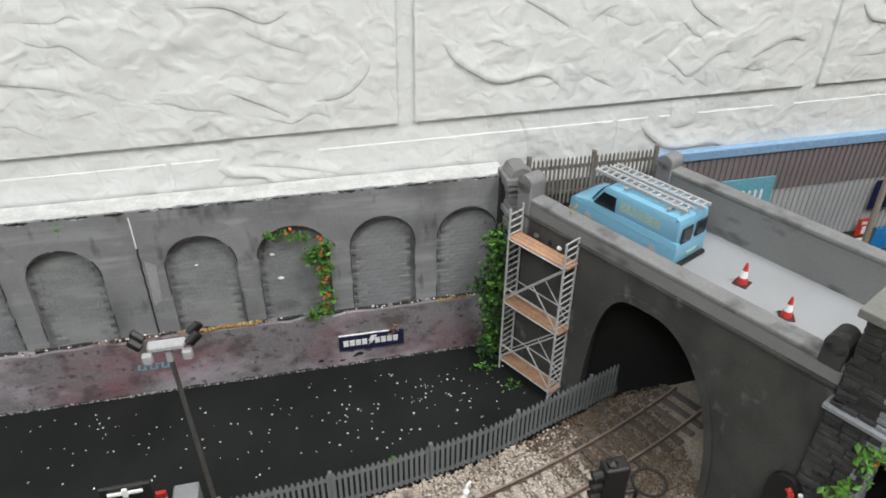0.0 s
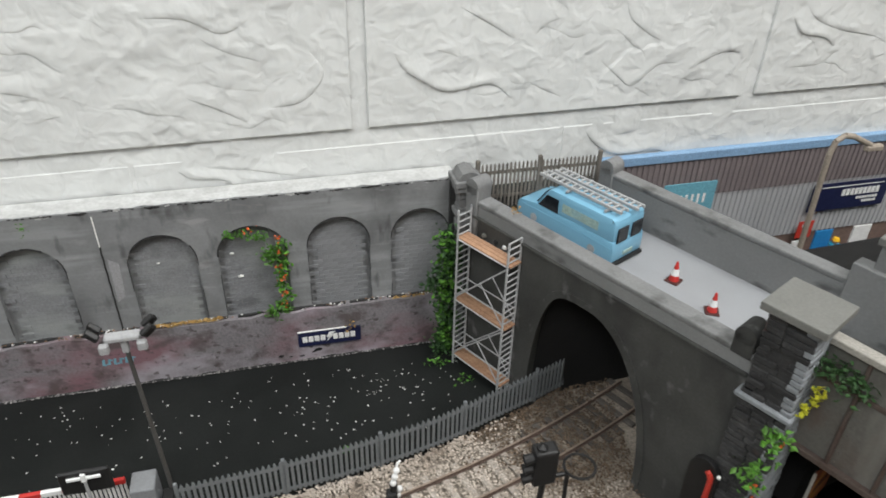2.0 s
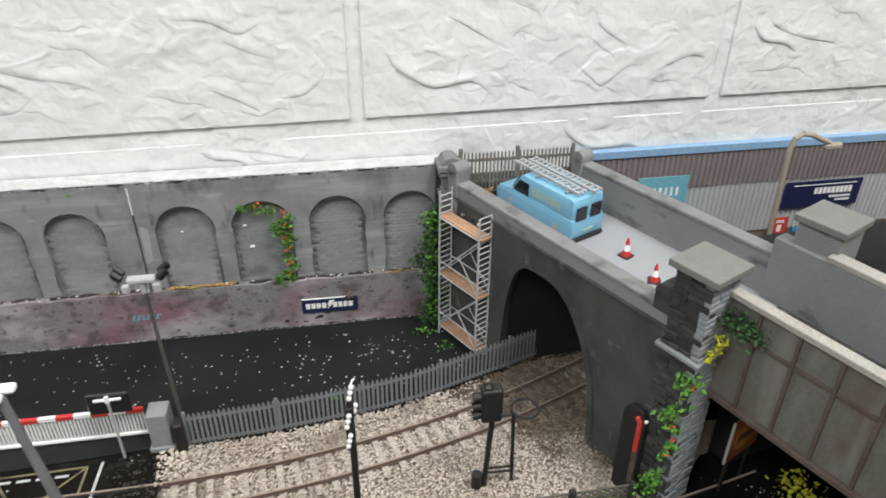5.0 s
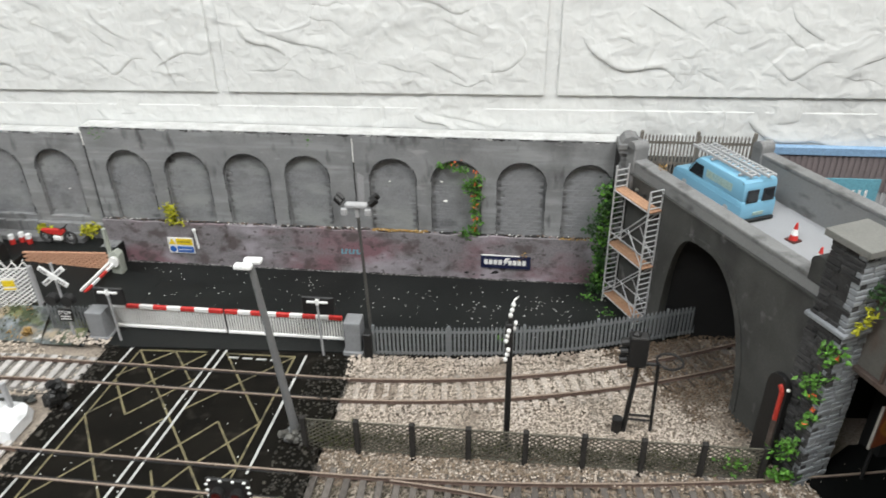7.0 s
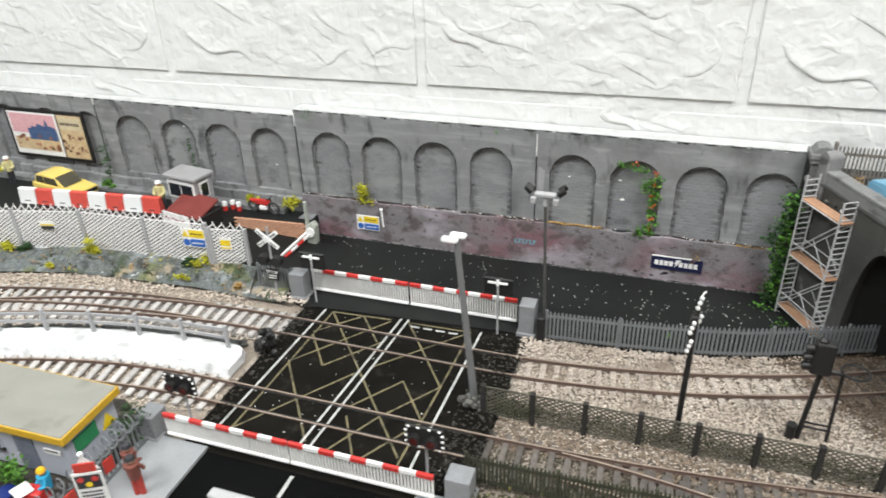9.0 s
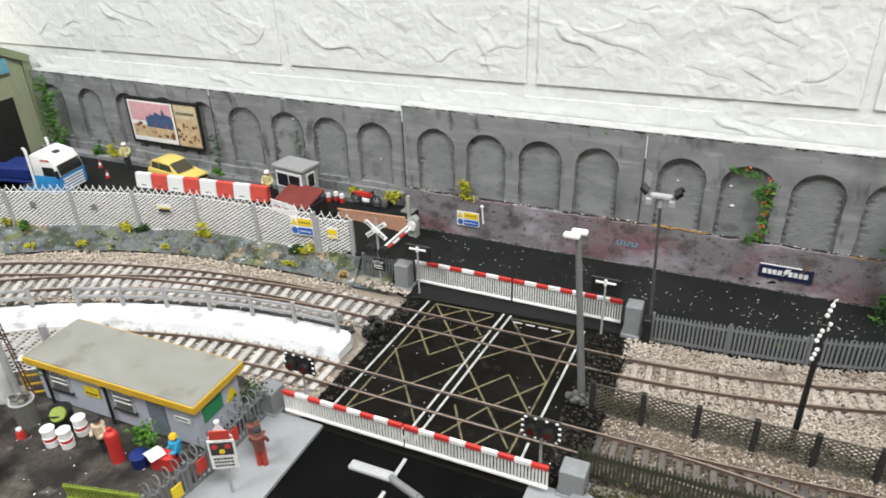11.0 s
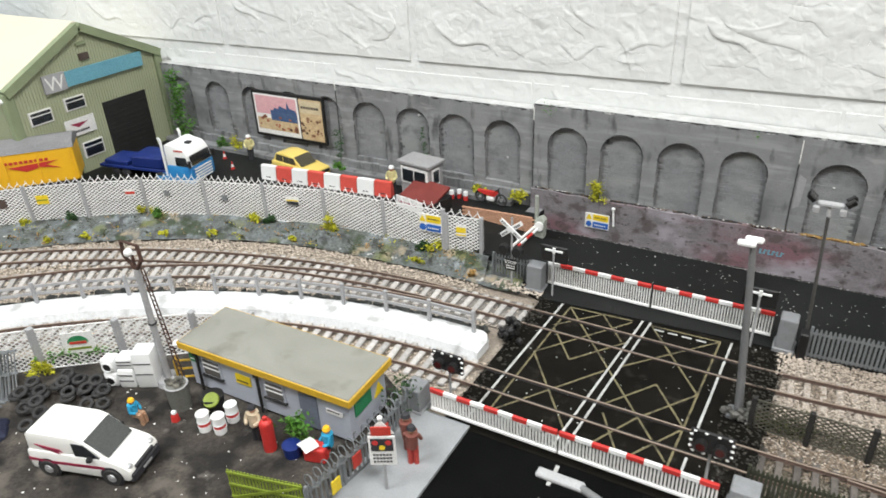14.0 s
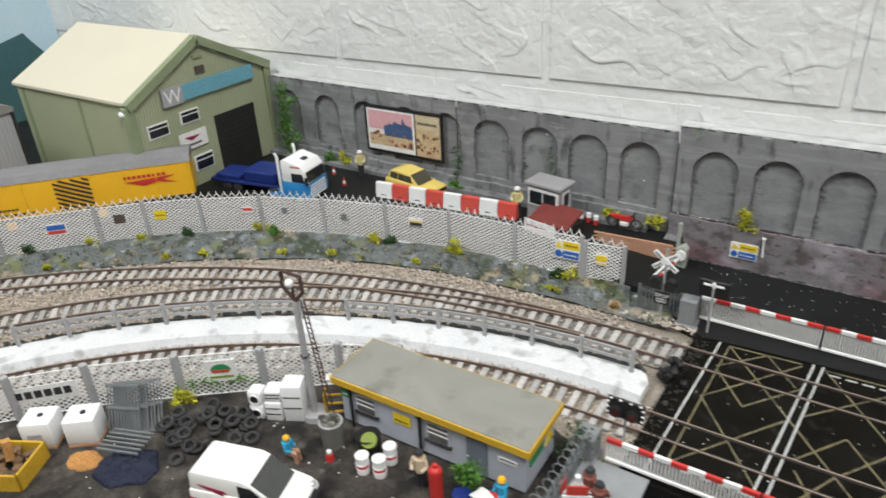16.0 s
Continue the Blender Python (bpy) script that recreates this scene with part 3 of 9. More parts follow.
def small_creases(panel, x0, x1, z0, z1, front, count, seed):
    g = random.Random(seed)
    for _ in range(count):
        x, z = g.uniform(0.8, x1 - x0 - 4.0), g.uniform(0.5, z1 - z0 - 0.8)
        pts, a0 = [], g.uniform(-0.95, 0.35)
        for _k in range(g.randint(3, 6)):
            pts.append((x, z))
            a, l = a0 + g.uniform(-0.5, 0.5), g.uniform(0.5, 1.0)
            x, z = x + l * math.cos(a), z + l * math.sin(a)
        if max(q[1] for q in pts) < z1 - z0 - 0.4 and min(q[1] for q in pts) > 0.3:
            vein(panel, x0, z0, front, pts, g.uniform(0.01, 0.034), g.uniform(0.35, 0.9))


# the paper repeats two brick designs by turns, in tall and in low courses
TALL_A = (((1.1, 4.2), (1.85, 3.25), (3.4, 2.9), (4.2, 2.3)), ((1.7, 4.8), (2.6, 3.9), (4.4, 3.25), (6.6, 2.8), (7.9, 2.1)), ((13.0, 2.2), (14.6, 1.4), (15.7, 0.7)),
          ((11.6, 5.7), (13.5, 5.6), (15.0, 4.9), (16.3, 5.5)), ((16.2, 1.4), (18.1, 1.6), (19.2, 2.8), (18.6, 3.9)))
TALL_B = (((1.3, 3.6), (1.75, 2.8), (2.7, 2.1), (3.9, 1.55), (6.0, 1.75), (7.2, 0.9)), ((4.4, 5.5), (5.8, 4.7), (7.1, 3.9)), ((11.7, 2.6), (12.8, 1.65), (13.7, 1.1), (15.0, 2.1), (16.1, 2.1)),
          ((12.7, 5.4), (13.1, 4.5), (14.2, 3.7), (15.0, 3.3)), ((16.6, 1.6), (18.5, 2.5), (19.7, 2.4)))
LOW_A = (((1.9, 2.55), (2.5, 2.1), (3.9, 1.9), (4.5, 1.2)), ((2.6, 2.6), (5.2, 2.25), (7.6, 1.6)))
LOW_B = (((1.3, 2.65), (1.9, 1.9), (3.2, 1.15), (5.7, 1.15), (6.4, 0.7)),)

bm = B()
box(bm, -104, 104, 47, 53, -75, 160)
wall_north = tagged(part("wall_north", bm, PAPER), "white embossed stone-pattern wallpapered wall", "wall", kind="structure")
for z0, z1, start, designs in ((8.6, 11.95, 10.55, (LOW_A, LOW_B)), (12.55, 23.4, 0.3, (TALL_A, TALL_B)), (24.0, 27.35, 10.55, (LOW_A, LOW_B)), (27.95, 38.8, 0.3, (TALL_A, TALL_B))):
    for k in range(-5, 5):
        x0 = start + 21.2 * k
        low_ = z1 - z0 < 5
        x1 = x0 + (21.0 if low_ else 20.4)
        front = 46.965 if low_ else 46.84
        slab_ = wall_panel(x0, x1, z0, z1, front, wall_north)
        if z0 < 20 and x0 < 60 and x1 > -75:
            for n_, pts in enumerate(designs[k % 2]):
                vein(slab_, x0, z0, front, pts, 0.10 if n_ == 0 else 0.045)
            small_creases(slab_, x0, x1, z0, z1, front, 6 if low_ else 22, 40 + k % 2)
# unseen walls close the room; their dull beige limits the bounced fill
for nm, x0, x1, y0, y1 in (("wall_south", -104, 104, -121, -115), ("wall_east", 98, 104, -115, 47), ("wall_west", -104, -98, -115, 47)):
    bm = B()
    box(bm, x0, x1, y0, y1, -75, 160)
    tagged(part(nm, bm, UNSEEN_WALL), "plain room wall, unseen, beige to hold down bounced light", "wall", kind="structure")
# unseen ceiling closes the room above and bounces light down
bm = B()
box(bm, -104, 104, -121, 53, 160, 164)
tagged(part("ceiling", bm, PAINT_WHITE), "plain white painted ceiling, unseen above the layout", "ceiling", kind="structure")
bm = B()
box(bm, -104, 104, -121, 53, -79, -75)
tagged(part("floor", bm, YARD), "plain dark room floor under the layout", "floor", kind="structure")
bm = B()
box(bm, -95, 82, -14, 46.98, -75, -0.42)
tagged(part("ground", bm, GROUND), "brown textured baseboard of the model railway", "ground", kind="structure")

# painted board at the end of the layout
bm = B()
box(bm, -90, -89.4, -10, 46.9, -0.4, 26)
board = tagged(part("backdrop", bm, SKY_PAINT), "pale blue painted sky board with a dark hill", "backdrop", kind="structure")
bm = B()
hill = [(-10, 0)] + [(-10 + 1.5 * i, 11.3 + 2.0 * math.sin(0.17 * i + 0.6)) for i in range(36)] + [(43, 11.0), (44.5, 9), (45, 0)]
prism(bm, hill, -89.38, -89.2, axis="x")
part("hill", bm, HILL_PAINT, board)


# ---- roads and ground sheets ----
def slab(name, plan, z0, z1, material, label, category="road"):
    bm = B()
    prism(bm, plan, z0, z1, axis="z")
    return tagged(part(name, bm, material), label, category, kind="structure")


slab("road_far", [(-9.0, 37.0), (-4.6, 35.4), (10.6, 36.3), (15.2, 36.55), (18.3, 36.9), (21.4, 37.4), (24.7, 38.3), (28.1, 39.45), (31, 40.9), (31, 45.3), (-9.0, 45.3)], -0.42, 0.1, FAR_ASPHALT, "black asphalt road strewn with pale specks")
slab("road_crossing", [(-5.2, 21.8), (10.0, 21.8), (10.3, 36.3), (-5.0, 35.4)], -0.42, 0.0, CROSSDECK, "dark tarmac level crossing deck with box hatching")
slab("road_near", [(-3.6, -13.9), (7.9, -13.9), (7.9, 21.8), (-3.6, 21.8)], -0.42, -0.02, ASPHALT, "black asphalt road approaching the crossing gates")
slab("pavement_yard", [(-6.9, -2), (-3.6, -2), (-3.6, 22.0), (-7.4, 22.0)], -0.42, 0.16, PAVE, "smooth grey pavement beside the road", "pavement")
slab("pavement_right", [(7.9, -2), (9.8, -2), (9.8, 22.4), (7.9, 22.4)], -0.42, 0.16, PAVE, "smooth grey pavement beside the road", "pavement")
slab("yard_floor", [(-60, -12), (-6.9, -12), (-7.2, 22.0), (-10.5, 24.0), (-19, 22.2), (-24, 20.4), (-30, 16.6), (-36, 10.8), (-42, 3.5), (-60, -6)], -0.42, -0.05, YARD, "dark oily dirt yard with pale stains", "yard")

FENCE = [(-62, 12.5), (-56.8, 18.8), (-51.3, 24.3), (-48.6, 27.0), (-44.9, 29.8), (-40.5, 32.5), (-35.3, 34.5), (-30.0, 36.0), (-24.7, 37.2), (-19.1, 37.5), (-14.0, 37.9), (-10.5, 38.4)]
FOOT = [(-60, 10.5), (-54.5, 17.0), (-50.2, 21.5), (-47.0, 24.0), (-43.6, 26.6), (-39.5, 29.1), (-34.8, 31.6), (-29.6, 33.6), (-24.3, 34.9), (-19.0, 35.3), (-13.9, 35.6), (-9.5, 35.5)]
slab("road_upper", [(x, y + 0.25) for x, y in FENCE[:-2]] + [(-15.0, 38.4), (-15.0, 42.8), (-8.8, 43.2), (-8.8, 46.0), (-89, 46.0), (-89, 5)], -0.42, 1.75, FAR_ASPHALT, "dark asphalt upper road along the arched wall")
bm = B()
box(bm, -62, -11.5, 44.55, 46.0, 1.7, 2.15, 0.05)
tagged(part("pavement_upper", bm, STONE), "grey stone pavement along the arched wall", "pavement", kind="structure")
bm = B()
prism(bm, [(-15.0, -0.4), (-4.9, -0.4), (-5.2, 0.12), (-9.0, 0.66), (-15.0, 1.3)], 38.2, 43.25)
tagged(part("road_ramp", bm, FAR_ASPHALT), "dark asphalt ramp rising to the upper road", "road", kind="structure")
# brick side of the upper road
ramp_wall = root("brick_ramp_wall", -8.8, 43.2, 0, 0, "low orange brick wall holding the upper road", "wall", kind="structure")
for r in range(9):
    for c in range(13):
        x = -6.1 + c * 0.5 + (0.25 if r % 2 else 0)
        z = 0.62 + r * 0.155
        if x > -0.2 or z < 0.5 + 0.62 * max(0, -x - 0.2) / 6.0:
            continue
        bm = B()
        box(bm, x, x + 0.47, -0.24 + x * 0.065, -0.05 + x * 0.065, z, z + 0.135, 0.015)
        part("brick", bm, ORANGE_BRICK, ramp_wall)


def strip(name, a, b, za, zb, material, label, cross=7, wobble=0.25, step=6):
    """A rough sheet between two edges given point by point."""
    def dense(line):
        out = []
        for p, q in zip(line, line[1:]):
            out += [(p[0] + (q[0] - p[0]) * i / step, p[1] + (q[1] - p[1]) * i / step) for i in range(step)]
        return out + [line[-1]]
    A, Bp = dense(a), dense(b)
    vs, fs = [], []
    for (ax, ay), (bx, by) in zip(A, Bp):
        for j in range(cross + 1):
            k = j / cross
            x, y = ax + (bx - ax) * k, ay + (by - ay) * k
            n = noise.noise(Vector((x * 0.9, y * 0.9, 3.1))) + 0.5 * noise.noise(Vector((x * 2.7, y * 2.7, 1.1)))
            edge = math.sin(math.pi * k)
            vs.append((x, y, za + (zb - za) * k ** 0.7 + wobble * n * (0.3 + edge)))
    for i in range(len(A) - 1):
        for j in range(cross):
            q = i * (cross + 1) + j
            fs.append((q, q + 1, q + cross + 2, q + cross + 1))
    ob = raw(name, vs, fs, material, smooth=True)
    return tagged(ob, label, "bank", kind="structure")


strip("bank", FOOT, [(x, y + 0.3) for x, y in FENCE], -0.15, 0.75, ROCK, "rough grey-green earth bank below the mesh fence")

strip("bank", [FOOT[-1], (-6.7, 35.55)], [(FENCE[-1][0], FENCE[-1][1] + 0.2), (-6.9, 36.95)], -0.2, 0.3, ROCK, "low rough earth bank by the crossing gate")


# ---- tracks ----
def arc_left(cx, cy, R, x_tan):
    """A line that runs straight at y = cy + R to the right of x_tan and bends down round (cx, cy) to the left of it."""
    def f(s):
        if s >= 0:
            return (x_tan + s, cy + R), (1.0, 0.0)
        a = -s / R
        return (cx - R * math.sin(a), cy + R * math.cos(a)), (math.cos(a), math.sin(a))
    return f


def main_line(s):
    """Far line: bends down to the left of the crossing, up to the right of it."""
    if s > 15:
        R = 58.5
        a = (s - 15) / R
        return (8 + R * math.sin(a), 33.03 + R - R * math.cos(a)), (math.cos(a), math.sin(a))
    return arc_left(-7, 33.03 - 53.3, 53.3, -7)(s)


def near_line(s):
    """Near line: as the far one, nearly straight to the right."""
    if s > 17:
        R = 130.0
        a = (s - 17) / R
        return (10 + R * math.sin(a), 26.1 + R - R * math.cos(a)), (math.cos(a), math.sin(a))
    return arc_left(-7, 26.1 - 43.3, 43.3, -7)(s)


branch_line = arc_left(-10, 33.03 - 66, 66, -10)


def spur_line(s):
    R = 60.0
    a = s / R
    return (11 + R * math.sin(a), 26.1 - R + R * math.cos(a)), (math.cos(a), -math.sin(a))


def sweep(f, s0, s1, off, w, z0, z1, name, material, parent, step=1.0):
    n = max(2, int(abs(s1 - s0) / step))
    vs, fs = [], []
    for i in range(n + 1):
        (x, y), (tx, ty) = f(s0 + (s1 - s0) * i / n)
        for o, z in ((off - w, z0), (off + w, z0), (off + w, z1), (off - w, z1)):
            vs.append((x - ty * o, y + tx * o, z))
    for i in range(n):
        for j in range(4):
            fs.append((4 * i + j, 4 * i + (j + 1) % 4, 4 * i + 4 + (j + 1) % 4, 4 * i + 4 + j))
    fs += [(0, 1, 2, 3), tuple(4 * n + j for j in (3, 2, 1, 0))]
    return raw(name, vs, fs, material, parent)


def plank_mesh(name, L, W, H, material):
    bm = B()
    box(bm, -W / 2, W / 2, -L / 2, L / 2, 0, H, 0.03)
    bmesh.ops.scale(bm, vec=(U, U, U), verts=bm.verts)
    me = bpy.data.meshes.new(name)
    bm.to_mesh(me)
    bm.free()
    me.materials.append(material)
    return me


SL_PALE = plank_mesh("sleeper_pale", 3.0, 0.4, 0.16, SLEEPER)
SL_BURIED = plank_mesh("sleeper_buried", 3.0, 0.34, 0.15, BURIED)
SL_DARK = plank_mesh("sleeper_dark", 3.0, 0.34, 0.16, SLEEPER_DARK)


def track(name, f, s0, s1, label, skip=(0, 0), pitch=0.82, tone=SL_PALE, rails=(True, True), rise=0.0):
    tr = root(name, 0, 0, rise, 0, label, "track", "railway tracks")
    for off, on in ((0.88, rails[0]), (-0.88, rails[1])):
        if on:
            sweep(f, s0, s1, off, 0.038, -0.1, 0.055, "rail", RAIL_RUST, tr)
            sweep(f, s0, s1, off, 0.044, 0.055, 0.09, "rail_head", RAIL_TOP, tr)
            sweep(f, s0, s1, off, 0.075, -0.13, -0.095, "rail_foot", RAIL_RUST, tr)
    s = s0
    while s < s1:
        if not skip[0] < s < skip[1]:
            (x, y), (tx, ty) = f(s)
            ob = new("sleeper", SL_DARK if x > 27.5 and y > 33 else SL_BURIED if x > 9 and y > 28 else SL_DARK if x > 9 else tone)
            ob.parent = tr
            at(ob, x, y, (-0.33 if x > 9 and y > 28 else -0.28) + 0.03 * rnd.random(), math.degrees(math.atan2(ty, tx)) + rnd.uniform(-1.5, 1.5))
        s += pitch
    return tr


track("track_far", main_line, -55, 42, "curved single track with rusty rails on pale sleepers", (1.6, 16.2))
track("track_near", near_line, -45, 46, "curved single track with rusty rails across the crossing", (1.6, 16.4))
track("track_branch", branch_line, -58, -1, "curved siding track joining at a set of points", (-9, 0), rise=0.004)
track("track_spur", spur_line, 3, 30, "track diverging at a set of points", (2, 7), tone=SL_DARK, rise=-0.004)
# check rails beside the rails on the crossing
for f, y in ((main_line, 33.03), (near_line, 26.1)):
    for off in (0.74, -0.74):
        bm = B()
        box(bm, -5.0, 9.3, y + off - 0.035, y + off + 0.035, -0.1, 0.045)
        tagged(part("check_rail", bm, BLACK), "black check rail set in the crossing deck", "rail", "check rails")

# ---- ballast: loose stones ----
OCT_F = ((0, 2, 4), (2, 1, 4), (1, 3, 4), (3, 0, 4), (2, 0, 5), (1, 2, 5), (3, 1, 5), (0, 3, 5))


def stones(name, places, size, material, label, squash=0.7):
    g = np.random.default_rng(5)
    P = np.asarray(places, dtype=float)
    n = len(P)
    base = np.array([(1, 0, 0), (-1, 0, 0), (0, 1, 0), (0, -1, 0), (0, 0, 1), (0, 0, -1)], dtype=float)
    V = np.repeat(base[None], n, 0) * (size * g.uniform(0.55, 1.3, (n, 1, 1))) * g.uniform(0.65, 1.3, (n, 6, 1))
    a = g.uniform(0, 6.28, n)
    x = V[:, :, 0] * np.cos(a)[:, None] - V[:, :, 1] * np.sin(a)[:, None]
    y = V[:, :, 0] * np.sin(a)[:, None] + V[:, :, 1] * np.cos(a)[:, None]
    V = np.stack([x, y, V[:, :, 2] * squash], 2) + P[:, None, :]
    F = (np.array(OCT_F)[None] + 6 * np.arange(n)[:, None, None]).reshape(-1, 3)
    ob = raw(name, V.reshape(-1, 3), F.tolist(), material)
    return tagged(ob, label, "ballast", kind="stuff")


def inside(x, y, poly):
    hit = False
    for (x0, y0), (x1, y1) in zip(poly, poly[1:] + poly[:1]):
        if (y0 > y) != (y1 > y) and x < (x1 - x0) * (y - y0) / (y1 - y0) + x0:
            hit = not hit
    return hit


def fill(poly, density, z=-0.36, seed=1, keep=None):
    r = random.Random(seed)
    xs, ys = [p[0] for p in poly], [p[1] for p in poly]
    x0, x1, y0, y1 = min(xs), max(xs), min(ys), max(ys)
    out = []
    for _ in range(int((x1 - x0) * (y1 - y0) * density)):
        x, y = r.uniform(x0, x1), r.uniform(y0, y1)
        if inside(x, y, poly) and (keep is None or keep(x, y)):
            h = noise.noise(Vector((x * 0.35, y * 0.35, 0)))
            out.append((x, y, z + 0.12 * h + r.uniform(0, 0.16)))
    return out


def clear_of(f, s0, s1):
    pts = [f(s0 + (s1 - s0) * i / 160)[0] for i in range(161)]

    def near(x, y):
        return min((x - a) ** 2 + (y - b) ** 2 for a, b in pts) ** 0.5
    return near


RIGHT_BED = [(10.2, 26.9), (40, 28.6), (34, 31), (31.6, 34), (33.5, 42), (28.1, 39.3), (24.7, 38.1), (21.4, 37.2), (15.2, 36.4), (10.6, 36.0)]
def_main = clear_of(main_line, 15, 40)
def keep_right(x, y):
    d = def_main(x, y)
    return not (0.72 < d < 1.02) and (d > 1.5 or rnd.random() < 0.85)
EDGE = [(11.4, 36.2), (15.2, 36.45), (18.3, 36.8), (21.4, 37.3), (24.7, 38.2), (28.1, 39.35)]
BED = fill(RIGHT_BED, 105, -0.22, 2, keep_right)
for (xa, ya), (xb, yb) in zip(EDGE, EDGE[1:]):
    BED += [(xa + (xb - xa) * k, ya + (yb - ya) * k - rnd.uniform(0.0, 0.55), rnd.uniform(-0.14, 0.06)) for k in (rnd.random() for _ in range(260))]
# brown grime, with the shade at the tunnel mouth mixed into its colour
GRIME_AND_SHADE = mat("grimy_shaded_stone", (0.14, 0.10, 0.068), rough=0.95, c2=(0.06, 0.043, 0.03), vs=0.3, var=0.7, gs=6, grain=0.15, isle=0.45)
def dark_at_mouth(p):
    patch = 2.2 * noise.noise(Vector((p[0] * 0.7, p[1] * 0.7, 5))) + rnd.gauss(0, 0.7)
    return math.hypot((p[0] - 32.0) * 0.8, p[1] - 37.9) + patch < 5.0
def trodden(p):
    return p[1] < 29.0 + 0.9 * noise.noise(Vector((p[0] * 0.6, p[1] * 0.6, 2))) and rnd.random() < 0.62
MOUTH_BED = [p for p in BED if dark_at_mouth(p)]
dull = set(MOUTH_BED)
VERGE_BED = [p for p in BED if p not in dull and trodden(p)]
dull |= set(VERGE_BED)
stones("ballast_far", [p for p in BED if p not in dull], 0.064, STONES, "pinkish beige ballast between the fences")
stones("ballast_grimy", MOUTH_BED, 0.064, GRIME_AND_SHADE, "brown ballast darkened by grime and by painted tunnel-mouth shade")
stones("ballast_near", fill([(10.2, 22.8), (40, 22.8), (40, 27.5), (10.2, 26.8)], 60, -0.36, 3), 0.075, MOSSY, "mossy brown ballast under the near track")
stones("ballast_verge", VERGE_BED + fill([(10.3, 26.6), (40, 27.4), (40, 28.7), (10.3, 27.8)], 60, -0.30, 8), 0.075, VERGE, "brown ballast below the low mesh fence")
LEFT_BED = FOOT + [(-8.5, 34.6), (-5.2, 34.5), (-5.2, 31.4), (-12, 30.6), (-18, 29.4), (-25, 27.0), (-32, 23.0), (-40, 16.4), (-46, 9.0), (-52, 1)]
def keep_left(x, y):
    r1 = math.hypot(x + 7, y + 20.27) - 53.3
    r2 = math.hypot(x + 10, y + 32.97) - 66.0
    ok = not (0.70 < abs(r1) < 1.04) and not (0.70 < abs(r2) < 1.04 and x < -16)
    if abs(r1) < 1.62 and rnd.random() > 0.6 or r2 < 1.6 and r1 > -1.6 and x > -20 and rnd.random() > 0.35:
        return False
    return ok and (abs(r2) > 2.2 and r2 > 0 or rnd.random() < 0.75)
BED_DARK = mat("sooty_track_bed", (0.24, 0.225, 0.205), rough=0.95, c2=(0.035, 0.032, 0.03), vs=1.6, var=0.95, gs=9, grain=0.35, bump=0.8)
sweep(main_line, -55, 1.5, 0.0, 1.65, -0.40, -0.27, "track_bed", BED_DARK, None)
tagged(bpy.data.objects["track_bed"], "dark sooty bed under the curved track", "track bed", kind="structure")
stones("ballast_left", fill(LEFT_BED, 60, -0.33, 4, keep_left), 0.08, STONES_PALE, "beige ballast round the curved tracks")
stones("ballast_curve", fill([(-4.9, 24.4), (-4.9, 27.8), (-12, 27.4), (-22, 24.8), (-30, 20), (-36, 15), (-42, 8), (-40, 6), (-33, 12.5), (-26, 18), (-19, 22), (-11, 24)], 22, -0.42, 6, lambda x, y: not 0.7 < abs(math.hypot(x + 7, y + 17.2) - 43.3) < 1.04), 0.09, STONES_PALE, "beige ballast under the inner curved track")
# pale chips on the far road and the crossing
SPECK = mat("white_chip", (0.72, 0.72, 0.70), rough=0.8, vs=2, var=0.2, isle=0.2)
chips = [(x, y, 0.11) for x, y, z in fill([(-8, 38.5), (8, 38.5), (24, 39.6), (26, 44), (-8, 44.4)], 1.1, 0, 11)]
chips += [(rnd.gauss(20.5, 3.0), rnd.gauss(41.6, 1.2), 0.11) for _ in range(60)]
chips = [c for c in chips if c[1] < 44.5 and c[0] < 26]
stones("road_chips", chips, 0.05, SPECK, "white chips scattered on the far road", 0.35)
stones("crossing_chips", [(x, y, 0.012) for x, y, z in fill([(-4.9, 22.5), (9.2, 22.5), (9.2, 36), (-4.9, 35)], 0.45, 0, 12)], 0.04, SPECK, "white chips scattered on the crossing deck", 0.35)
stones("yard_litter", [(x, y, -0.04) for x, y, z in fill([(-38, 2), (-8, 10), (-8, 17), (-22, 17), (-34, 9)], 0.6, 0, 13)], 0.055, SPECK, "pale litter scattered over the yard", 0.35)
stones("crossing_rubble", fill([(-5.2, 35.2), (-8.8, 35.4), (-8.6, 36.8), (-5.0, 36.2)], 40, 0.0, 14) + fill([(10.0, 33.8), (11.6, 34.2), (11.4, 36.4), (9.9, 36.2)], 40, -0.08, 15), 0.11, STONES, "loose rubble at the corners of the crossing")
CINDER = mat("black_cinder", (0.02, 0.018, 0.014), rough=0.9, c2=(0.055, 0.05, 0.042), vs=1.2, var=0.6, isle=0.6)
stones("crossing_cinders", fill([(8.0, 22.6), (10.3, 22.6), (10.4, 36.0), (8.0, 36.0)], 22, -0.04, 17) + fill([(-5.2, 22.6), (-4.3, 22.6), (-4.0, 35.4), (-5.2, 35.4)], 20, -0.04, 18), 0.09, CINDER, "black cinders and dirt along the edges of the crossing", 0.5)


# ---- road markings ----
def stroke(name, pts, w, material, z, label):
    bm = B()
    for a, b in zip(pts, pts[1:]):
        bar(bm, (*a, z), (*b, z), w, 0.014)
    return tagged(part(name, bm, material), label, "road marking", "crossing markings")


